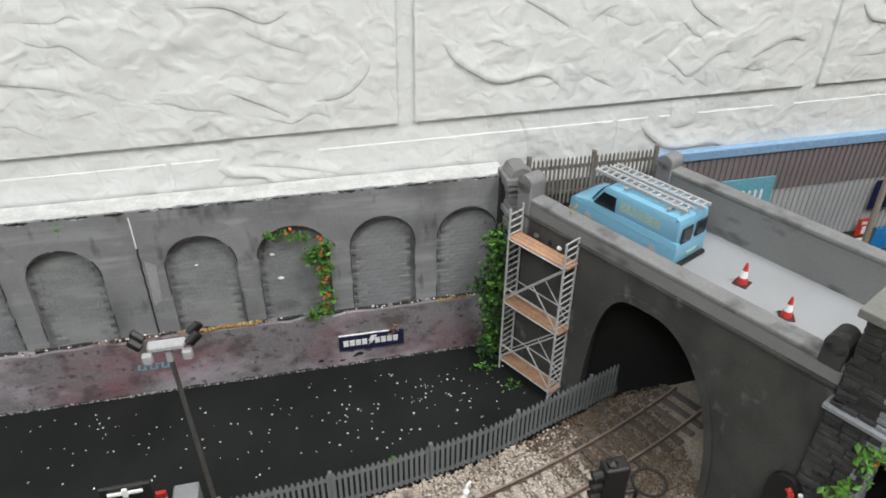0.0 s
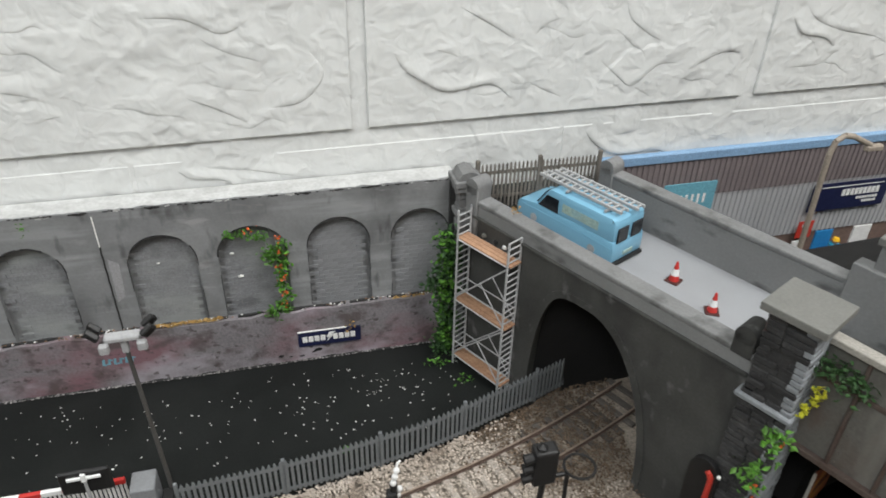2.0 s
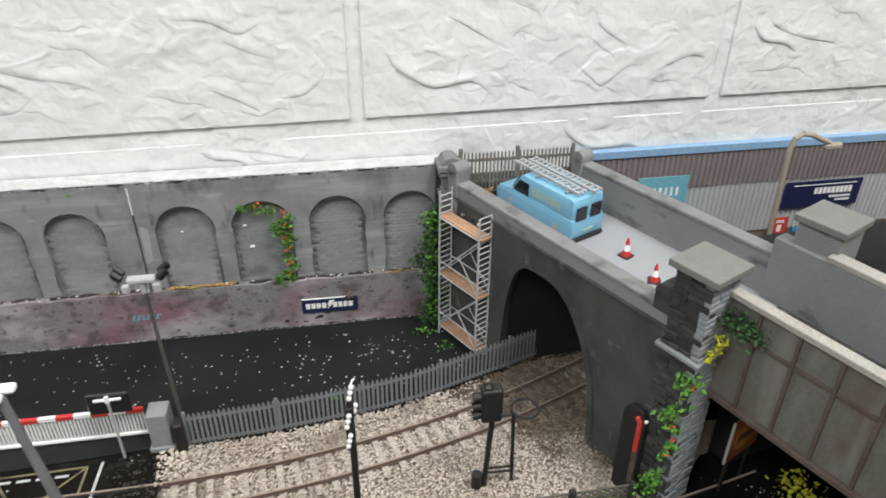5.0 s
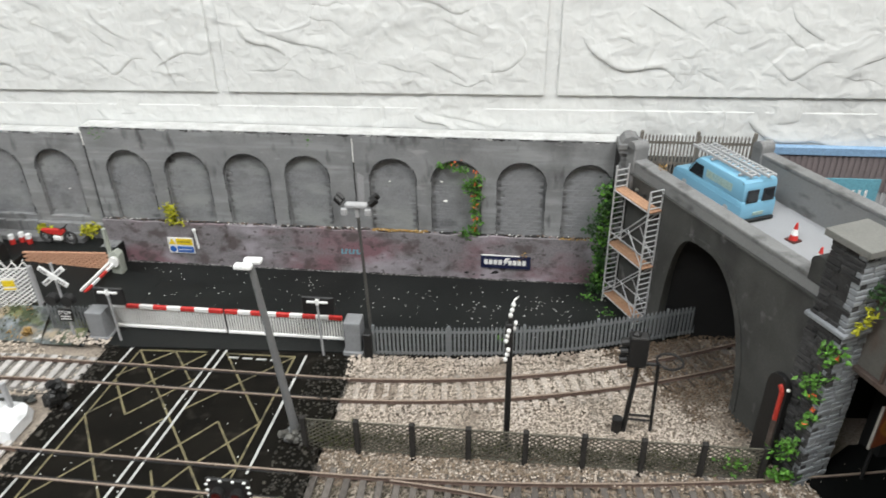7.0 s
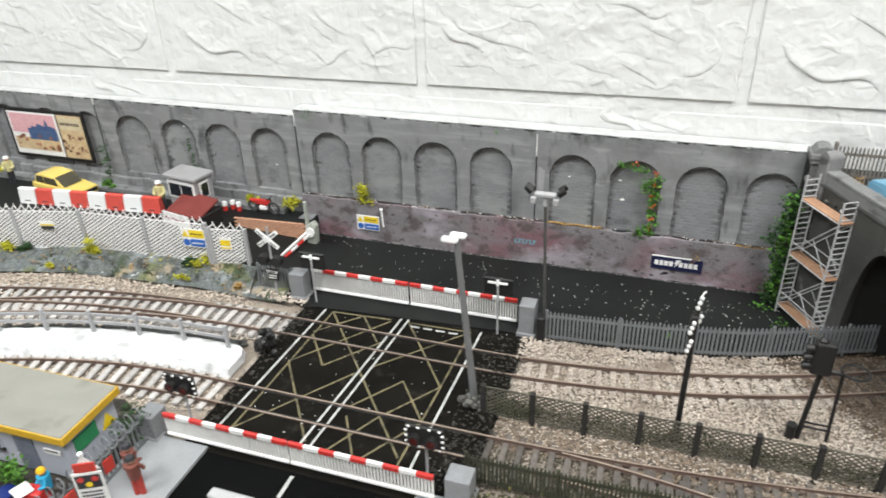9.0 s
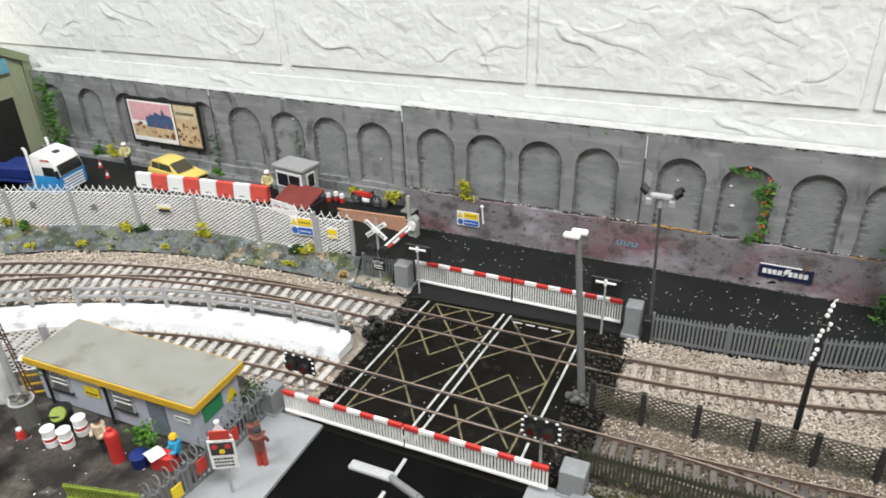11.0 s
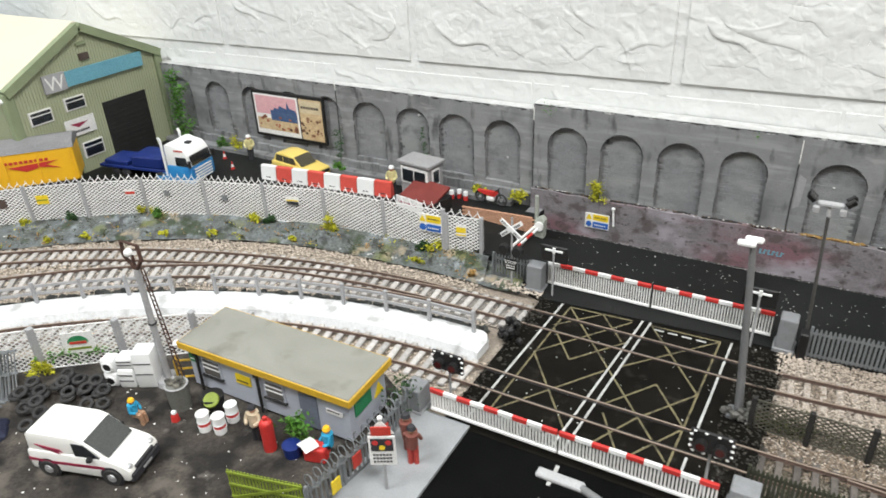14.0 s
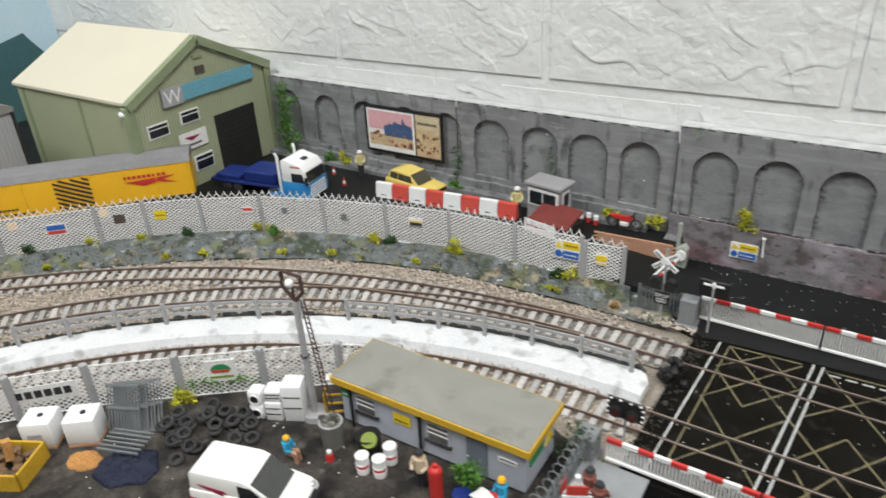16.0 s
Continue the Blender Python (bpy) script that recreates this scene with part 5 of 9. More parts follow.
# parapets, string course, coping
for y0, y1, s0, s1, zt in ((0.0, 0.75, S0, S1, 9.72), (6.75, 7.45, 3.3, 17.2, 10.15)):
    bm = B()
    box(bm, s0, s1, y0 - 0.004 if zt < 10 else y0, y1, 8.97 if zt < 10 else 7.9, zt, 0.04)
    # paler grey than the face wall below the string course
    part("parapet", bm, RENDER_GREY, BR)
    bm = B()
    box(bm, s0 + 0.02, s1 - 0.02, y0 - 0.05, y1 + 0.05, zt, zt + 0.25, 0.07, 2)
    part("coping", bm, COPING, BR)
    bm = B()
    if y0 < 1:
        box(bm, s0, s1, y0 - 0.12, y0 + 0.05, 8.95, 9.15, 0.05)
        part("string_course", bm, BRIDGE, BR)
    for s in (s0 + 0.35, s1 - 0.5)[: 1 if y0 > 1 else 2]:
        bm = B()
        r_ = 0.42 if s < 8 else 0.4
        box(bm, s - r_, s + r_, y0 - 0.1, y1 + 0.1, 7.9 if s < 8 else 9.7, 10.65, 0.05)
        cyl(bm, (s, y0 - 0.1, 10.6), (s, y1 + 0.1, 10.6), r_, r_, 18)
        part("end_block", bm, COPING if s < 8 else BRIDGE, BR, smooth=True)
bm = B()
prism(bm, [(-0.4, 0.7), (2.9, 6.8), (17.4, 6.8), (16.2, 0.7)], 7.6, 8.15, axis="z")
part("deck", bm, DECK, BR, "pale grey road surface")
# corner column between the arched wall and the bridge
col = root("corner_column", 25.95, 44.9, 0, 0, "pale grey stepped stone column with a cap", "column")
for i in range(22):
    w = 0.42 + (0.06 if i % 2 else 0)
    bm = B()
    box(bm, -w, w, -w, w, -0.1 + 0.46 * i, 0.345 + 0.46 * i, 0.03)
    part("stone", bm, COPING, col)
bm = B()
for w, z0, z1 in ((0.62, 8.6, 8.9), (0.66, 10.0, 10.3), (0.74, 10.3, 10.65)):
    box(bm, -w, w, -w, w, z0, z1, 0.05)
prism(bm, [(-0.6, 10.64), (0.6, 10.64), (0.35, 11.0), (0.0, 11.1), (-0.35, 11.0)], -0.6, 0.6)
part("cap", bm, COPING, col)
# grey paling fence at the far end of the bridge
fence = root("paling_fence", 26.6, 45.35, 8.25, 0, "weathered grey-brown timber paling fence at the end of the bridge", "fence")
PALE_WOOD = mat("weathered_paling", (0.17, 0.155, 0.135), rough=0.9, c2=(0.10, 0.09, 0.08), vs=1.0, var=0.7, objr=0.25)
for i in range(31):
    bm = B()
    x = 0.1 + i * 0.215
    prism(bm, [(x - 0.05, 0.15), (x + 0.05, 0.15), (x + 0.05, 2.55), (x, 2.68), (x - 0.05, 2.55)], -0.03, 0.03)
    part("paling", bm, PALE_WOOD, fence)
for z in (0.7, 2.05):
    bm = B()
    box(bm, 0, 6.7, 0.03, 0.12, z, z + 0.16)
    part("rail", bm, PALE_WOOD, fence)
bm = B()
box(bm, -0.1, 7.0, 0.15, 1.3, 0, 0.8, 0.1)
part("foot_wall", bm, BRIDGE, fence)
for i in range(3):
    bm = B()
    box(bm, 0.0 + 3.3 * i, 0.2 + 3.3 * i, 0.0, 0.22, 0, 2.85, 0.03)
    part("post", bm, PALE_WOOD, fence)
leaves("moss_patch", [(27.35, 41.6, 10.35, 0.12, 30)], 0.07, LEAF_BROWN, "patch of dry moss on the bridge coping")

# ---- light blue van with ladders ----
van = root("panel_van", 32.4, 39.8, 7.8, 116.0, "light blue panel van with faded side lettering", "van")
bm = B()
prism(bm, [(0, 0.42), (6.0, 0.42), (6.15, 0.7), (6.12, 1.25), (5.9, 1.45), (4.95, 1.62), (0.05, 1.62), (-0.02, 1.2)], -1.16, 1.16, 0.2)
prism(bm, [(0.06, 1.5), (5.0, 1.5), (4.3, 2.5), (4.05, 2.72), (0.35, 2.78), (0.1, 2.62)], -1.12, 1.12, 0.26)
part("body", bm, VAN_BLUE, van, smooth=True)
for y in (-0.52, 0.52):
    bm = B()
    prism(bm, [(y - 0.38, 1.52), (y + 0.38, 1.52), (y + 0.36, 2.28), (y - 0.36, 2.28)], 0.0, 0.06, 0.02, "x")
    part("window_seal", bm, INK, van)
    bm = B()
    prism(bm, [(y - 0.31, 1.59), (y + 0.31, 1.59), (y + 0.3, 2.2), (y - 0.3, 2.2)], -0.015, 0.02, axis="x")
    part("rear_window", bm, GLASS, van)
for s in (-1, 1):
    bm = B()
    prism(bm, [(3.45, 1.62), (4.7, 1.62), (4.2, 2.36), (3.45, 2.36)], s * 1.08, s * 1.135)
    part("cab_window", bm, GLASS, van)
    bm = B()
    prism(bm, [(1.0, 1.85), (3.2, 1.85), (3.2, 2.3), (1.0, 2.3)], s * 1.09, s * 1.128)
    part("lettering", bm, VAN_LOGO, van, "faded yellow-green lettering panel")
    bm = B()
    bar(bm, (0.1, s * 1.165, 1.28), (5.8, s * 1.165, 1.28), 0.03, 0.05)
    part("side_trim", bm, VAN_BLUE, van)
bm = B()
prism(bm, [(4.98, 1.62), (4.4, 2.45), (4.36, 2.45), (4.92, 1.6)], -0.95, 0.95)
part("windscreen", bm, GLASS, van)
bm = B()
box(bm, -0.16, 0.05, -1.05, 1.05, 0.4, 0.58, 0.04)
part("rear_bumper", bm, BLACK, van)
bm = B()
box(bm, -0.05, 0.0, -0.35, 0.35, 0.75, 0.95, 0.01)
part("number_plate", bm, VAN_LOGO, van)
for x in (1.2, 4.9):
    for y in (-1.02, 1.02):
        wheel(van, x, y, 0.43, 0.26, z0=0.36)
for x in (0.9, 3.2):
    bm = B()
    bar(bm, (x, -0.95, 2.86), (x, 0.95, 2.86), 0.1, 0.12)
    part("roof_bar", bm, LADDER, van)


def ladder_thing(m):
    lad = root("ladder", 0, 0, 0, 0, "grey ladder lying on the roof of the blue van", "ladder", "ladders on the van")
    for y in (-0.24, 0.24):
        bm = B()
        box(bm, 0, 5.0, y - 0.05, y + 0.05, 0, 0.16, 0.02)
        part("stile", bm, LADDER, lad)
    for i in range(14):
        bm = B()
        box(bm, 0.14 + 0.36 * i, 0.24 + 0.36 * i, -0.24, 0.24, 0.04, 0.12)
        part("rung", bm, LADDER, lad)
    lad.matrix_basis = m
    return lad


base = pose(32.4 * U, 39.8 * U, 7.8 * U, 0, 0, 116.0)
ladder_thing(base @ pose(0.15 * U, 0.48 * U, 2.93 * U))
ladder_thing(base @ pose(-0.1 * U, -0.4 * U, 2.93 * U, 0, 0, 1.5))
cone_thing(33.75, 37.7, 8.15, 1.05)
cone_thing(34.2, 35.3, 8.15, 1.0)

# ---- stone pillars and plate girder bridge ----
def pillar(x, y, z, h, label):
    p = root("stone_pillar", x, y, z, -63.25, label, "pillar", "bridge pillars")
    rows = int((h - 0.3) / 0.26)
    r = random.Random(int(x * 7))
    for i in range(rows):
        w = 0.87 if i * 0.26 > h - 4.0 else 0.93
        zc = i * 0.26
        for side in range(4):
            u = -w
            while u < w - 0.05:
                L = min(r.uniform(0.5, 1.1), w - u)
                if w - u - L < 0.22:
                    L = w - u
                d = w + (r.uniform(-0.03, 0.03) if side == 1 else r.uniform(-0.09, 0.05))
                bm = B()
                a, b = (u + 0.015, u + L - 0.015)
                if side == 0:
                    box(bm, a, b, -d, -d + 0.4, zc, zc + 0.23, 0.035)
                elif side == 1:
                    box(bm, d - 0.4, d, a, b, zc, zc + 0.23, 0.035)
                elif side == 2:
                    box(bm, a, b, d - 0.4, d, zc, zc + 0.23, 0.035)
                else:
                    box(bm, -d, -d + 0.4, a, b, zc, zc + 0.23, 0.035)
                # side 1 in paler stone as the lit side, the others darker
                part("stone", bm, LIT_SIDE_QUOIN if side == 1 else RUBBLE, p)
                u += L
    bm = B()
    box(bm, -0.8, 0.8, -0.8, 0.8, 0, h - 0.3)
    part("core", bm, RUBBLE, p)
    bm = B()
    box(bm, -1.06, 1.06, -1.06, 1.06, h - 4.2, h - 3.97, 0.05)
    part("string_course", bm, LIT_SIDE_QUOIN, p)
    bm = B()
    box(bm, -1.12, 1.12, -1.12, 1.12, h - 0.32, h, 0.04, 2)
    part("cap", bm, CAP, p, "plain grey-green cap stone")
    return p


pillar(33.4, 29.98, -0.42, 13.12, "rough dark stone pillar with a flat cap beside ivy")
pier = root("rendered_pier", 40.3, 32.5, 0, -63.25, "dark grey rendered bridge pier with a flat cap", "pillar")
bm = B()
box(bm, -0.98, 0.98, -0.98, 0.98, 1.2, 12.4, 0.06)
part("shaft", bm, RENDER_GREY, pier)
bm = B()
box(bm, -1.14, 1.14, -1.14, 1.14, 12.38, 12.72, 0.05, 2)
part("cap", bm, CAP, pier, "plain grey-green cap stone")
gird = root("girder_bridge", 34.15, 29.75, 0, -66.5, "weathered grey plate girder bridge with rust stains", "bridge")
bm = B()
box(bm, 0.3, 19, -0.06, 0.06, 6.6, 11.5)
part("web_plate", bm, GIRDER, gird)
for z0, z1, w, m_ in ((11.45, 11.72, 0.26, CREAM_COPE), (6.55, 6.8, 0.3, RUST), (9.92, 10.12, 0.14, RUST)):
    bm = B()
    box(bm, 0.2, 19, -w, w, z0, z1, 0.03)
    part("flange", bm, m_, gird)
for i in range(11):
    s = 1.7 + 1.62 * i
    bm = B()
    box(bm, s - 0.07, s + 0.07, -0.2, 0.06, 6.75, 11.46, 0.02)
    part("stiffener", bm, RUST, gird)
    for k in range(9):
        bm = B()
        ball(bm, (s + 0.2, -0.07, 7.0 + 0.42 * k), 0.04, 1)
        part("rivet", bm, GIRDER, gird)
bm = B()
box(bm, -0.6, 19, 0.3, 9.2, 7.6, 8.2)
part("deck", bm, BRIDGE, gird)
far_girder = root("girder_parapet", 39.5, 33.9, 0, -66.5, "plain grey parapet wall on the far side of the bridge", "wall")
bm = B()
box(bm, 0.0, 19, -1.06, -0.3, 1.2, 11.3, 0.04)
part("wall", bm, RENDER_GREY, far_girder)
bm = B()
box(bm, 2.4, 19, -1.1, -0.4, 11.3, 11.6, 0.05)
part("coping", bm, CREAM_COPE, far_girder)
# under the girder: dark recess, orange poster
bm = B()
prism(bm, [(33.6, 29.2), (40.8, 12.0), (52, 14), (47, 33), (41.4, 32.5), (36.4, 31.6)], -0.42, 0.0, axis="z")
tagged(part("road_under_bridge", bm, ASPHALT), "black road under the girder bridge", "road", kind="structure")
# added near-black wall stands in for the shaded void below the girder
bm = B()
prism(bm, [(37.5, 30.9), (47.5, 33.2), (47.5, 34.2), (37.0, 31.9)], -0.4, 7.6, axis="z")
tagged(part("abutment", bm, RECESS_SHADE), "near-black wall added for the shade under the girder bridge", "wall", kind="structure")
poster = root("advert_board", 37.0, 29.7, 2.2, 26, "orange oval advert board under the girder bridge", "advert board")
# orange and amber lowered to carry the shade under the girder
plate(poster, "board", -1.3, 1.05, 0, 2.5, mat("shaded_orange_board", (0.19, 0.045, 0.015), rough=0.6, vs=0.6, var=0.5))
bm = B()
prism(bm, [(-0.1 + 0.95 * math.cos(0.314 * i), 1.25 + 0.8 * math.sin(0.314 * i)) for i in range(20)], -0.05, -0.035)
part("emblem", bm, mat("shaded_amber_emblem", (0.30, 0.12, 0.02), rough=0.6, vs=1.2, var=0.6), poster)
letters(poster, -0.75, 0.55, 1.05, 1.45, -0.06, 6, mat_cone_base)
bm = B()
box(bm, -1.36, -1.28, -0.06, 0.06, 0, 2.5)
part("frame", bm, CREAM_COPE, poster)
for x in (-0.9, 0.7):
    bm = B()
    box(bm, x, x + 0.12, 0.04, 0.16, -2.25, 2.2)
    part("support_post", bm, BLACK, poster)
# arch-topped board at the tunnel side
shelter = root("trackside_board", 31.85, 30.4, -0.2, -63.25, "black arched trackside board with a red band", "board")
bm = B()
outline = [(-0.6, 0), (0.6, 0), (0.6, 4.7)] + [(0.6 * math.cos(0.314 * i), 4.7 + 0.65 * math.sin(0.314 * i)) for i in range(1, 10)] + [(-0.6, 4.7)]
prism(bm, outline, -0.14, 0.14, 0.04)
part("board", bm, BLACK, shelter)
bm = B()
pts = [(0.36, -0.16, 3.0), (0.36, -0.16, 4.55)] + [(0.36 * math.cos(0.39 * i), -0.16, 4.55 + 0.4 * math.sin(0.39 * i)) for i in range(1, 4)]
tube(bm, pts, 0.12, 8)
part("red_band", bm, RED_SIGN, shelter)
bm = B()
box(bm, 0.22, 0.5, -0.2, -0.1, 0.9, 3.0, 0.04)
part("rusty_strip", bm, RUST, shelter)
bm = B()
ball(bm, (0.6, -0.1, 4.9), 0.1, 1)
part("bolt", bm, SPECK, shelter)
# ivy on the pillar
leaves("ivy", [(32.75, 28.85, 7.9, 0.26, 34), (32.95, 28.7, 7.45, 0.24, 34), (32.55, 28.8, 6.3, 0.3, 34), (32.35, 28.9, 5.8, 0.28, 34), (32.7, 28.75, 5.2, 0.16, 14), (32.75, 28.8, 4.2, 0.2, 22), (32.6, 28.85, 3.6, 0.16, 12), (32.3, 28.7, 2.5, 0.3, 36), (32.0, 28.75, 2.1, 0.32, 36)], 0.15, LEAF, "bright green ivy clumps down the corner of the stone pillar")
leaves("ivy_bloom", [(33.05, 28.6, 7.6, 0.08, 5), (32.5, 28.65, 5.6, 0.1, 5), (32.75, 28.65, 4.7, 0.08, 4), (32.6, 28.65, 3.9, 0.1, 4)], 0.1, FLOWER, "orange flowers among the ivy")
leaves("ivy", [(34.0 + 0.22 * i, 29.15 - 0.4 * i, 10.65 - 0.06 * i + rnd.uniform(-0.3, 0.15), 0.3, 60) for i in range(4)], 0.13, LEAF_DARK, "dark green ivy over the girder end")
leaves("ivy", [(33.55 + 0.14 * i, 28.75 - 0.03 * i, 9.0 + 0.42 * i, 0.15, 16) for i in range(3)], 0.14, LEAF_YELLOW, "yellow leaves on the pillar corner")
leaves("ivy", [(31.9 + 0.3 * i, 28.85, 0.4, 0.22, 26) for i in range(4)], 0.15, LEAF, "green weeds at the foot of the pillar")
leaves("weeds", [(38.8, 28.2, 1.6, 0.4, 70), (39.3, 27.6, 1.2, 0.4, 50)], 0.14, LEAF_YELLOW, "yellow-green weeds under the girder bridge")
# ivy beside the scaffold, and on the fifth arch
leaves("ivy", [(25.0 + rnd.gauss(0, 0.25), 44.2 + rnd.uniform(-0.3, 0.3), 0.4 + 0.32 * i, 0.3, 46) for i in range(24)], 0.15, LEAF_DARK, "dark green ivy climbing the wall end")
leaves("ivy", [(24.8 + rnd.gauss(0, 0.2), 44.0, 0.6 + 0.55 * i, 0.26, 28) for i in range(14)], 0.16, LEAF, "bright green ivy leaves climbing the wall end")
leaves("ivy", [(16.62 + rnd.gauss(0, 0.12), 45.2, 3.8 + 0.3 * i, 0.16, 22) for i in range(14)] + [(16.3 + rnd.gauss(0, 0.1), 45.25, 6.8 + 0.15 * i, 0.22, 26) for i in range(5)] + [(15.9, 45.1, 3.65, 0.28, 40), (16.2, 45.1, 3.9, 0.25, 30)], 0.13, LEAF, "bright green ivy edging a blind arch")
leaves("ivy", [(14.3 + 0.32 * i, 45.3, 8.3 + 0.12 * math.sin(i), 0.14, 20) for i in range(6)], 0.11, LEAF, "ivy over the crown of a blind arch")
leaves("ivy_bloom", [(16.6, 45.05, 4.1 + 0.8 * i, 0.13, 7) for i in range(6)] + [(15.4, 45.1, 8.7, 0.15, 6)], 0.1, FLOWER, "orange flowers among the ivy")
leaves("weeds", [(24.2, 43.2, 0.25, 0.25, 40), (25.4, 41.6, 0.2, 0.25, 36), (18.6, 38.2, 0.3, 0.12, 16)], 0.11, LEAF, "small green weeds at the edge of the road")

# ---- scaffold tower ----
sc = root("scaffold_tower", 25.15, 43.2, 0.1, -61, "pale grey scaffold tower with three orange plank decks", "scaffold")
for x in (0, 3.3):
    for y in (0, 0.85):
        bm = B()
        cyl(bm, (x, y, 0), (x, y, 9.6 if x == 0 else 9.3), 0.055, 0.055, 8)
        part("standard", bm, STEEL, sc)
    for k in range(26):
        bm = B()
        cyl(bm, (x, 0, 0.3 + 0.36 * k), (x, 0.85, 0.3 + 0.36 * k), 0.038, 0.038, 6)
        part("rung", bm, STEEL, sc)
for z in (0.55, 4.3, 8.0):
    bm = B()
    for j in range(3):
        box(bm, -0.15, 3.45, 0.04 + 0.26 * j, 0.28 + 0.26 * j, z, z + 0.09, 0.01)
    part("deck", bm, PLANK, sc, "orange plank deck")
for z0, z1 in ((0.8, 4.2), (4.5, 7.9)):
    for y in (0.0, 0.85):
        bm = B()
        cyl(bm, (0, y, z0), (3.3, y, z1), 0.04, 0.04, 6)
        part("brace", bm, STEEL, sc)
        bm = B()
        cyl(bm, (3.3, y, z0), (1.7, y, z0 + 1.7), 0.034, 0.034, 6)
        part("brace", bm, STEEL, sc)
for z in (0.62, 1.6, 4.3, 5.2, 8.0):
    for y in (0.0, 0.85):
        bm = B()
        cyl(bm, (0, y, z), (3.3, y, z), 0.036, 0.036, 6)
        part("ledger", bm, STEEL, sc)
for i, (x, m_) in enumerate(((1.1, TANK), (1.9, BLACK), (2.5, WHITE))):
    bm = B()
    box(bm, -0.14, 0.14, -0.12, 0.12, 0, 0.2, 0.05)
    at(tagged(part("tool_box", bm, m_), "small dark metal tool lying on scaffold boards", "tool", "tools on the scaffold"), 25.9 + 0.48 * x, 43.9 - 0.87 * x, 8.2, 20 * i)

# ---- grey palisade along the far road ----
def palisade(name, pts, h, gap, material, label, post_every=4.6, group="palisade fences"):
    f = root(name, 0, 0, 0, 0, label, "fence", group)
    run = []
    for (xa, ya), (xb, yb) in zip(pts, pts[1:]):
        L = math.hypot(xb - xa, yb - ya)
        k = max(1, int(L / gap))
        run += [(xa + (xb - xa) * i / k, ya + (yb - ya) * i / k, math.atan2(yb - ya, xb - xa)) for i in range(k)]
    bm = B()
    box(bm, -0.064, 0.064, -0.03, 0.03, 0.12, h - 0.14)
    prism(bm, [(-0.064, h - 0.14), (0.064, h - 0.14), (0, h)], -0.03, 0.03)
    bmesh.ops.scale(bm, vec=(U, U, U), verts=bm.verts)
    me = bpy.data.meshes.new("pale")
    bm.to_mesh(me)
    bm.free()
    me.materials.append(material)
    for x, y, a in run:
        ob = new("pale", me)
        ob.parent = f
        at(ob, x, y, 0, math.degrees(a))
    for z in (0.25, h - 0.4):
        for (xa, ya), (xb, yb) in zip(pts, pts[1:]):
            bm = B()
            bar(bm, (xa, ya + 0.05, z), (xb, yb + 0.05, z), 0.07, 0.16)
            part("rail", bm, material, f)
    d = 0.0
    for (xa, ya), (xb, yb) in zip(pts, pts[1:]):
        L = math.hypot(xb - xa, yb - ya)
        while d < L:
            bm = B()
            x, y = xa + (xb - xa) * d / L, ya + (yb - ya) * d / L
            box(bm, x - 0.08, x + 0.08, y + 0.02, y + 0.18, -0.1, h + 0.02, 0.02)
            part("post", bm, material, f)
            d += post_every
        d -= L
    return f


palisade("palisade_fence", [(11.4, 36.2), (15.2, 36.45), (18.3, 36.8), (21.4, 37.3), (23.0, 37.65), (24.7, 38.2), (26.4, 38.8), (28.1, 39.35), (30.2, 40.1), (33.0, 41.6)], 2.15, 0.235, GALV, "grey palisade fence between the road and the ballast", 4.4)
palisade("palisade_fence", [(-9.3, 36.75), (-6.45, 36.75)], 1.95, 0.235, GALV, "short grey palisade fence behind the crossing sign", 2.8)
leaves("scrub", [(10.6 + 0.55 * i, 22.6 + 0.03 * i, 0.1, 0.4, 60) for i in range(16)], 0.13, LEAF_OLIVE, "olive scrub along the dark palisade", "scrub")
palisade("palisade_fence", [(9.9, 23.75), (16, 23.9), (24, 24.3), (34, 25.0)], 1.9, 0.19, GREEN_DARK, "dark mossy palisade fence beside the near track", 4.4)


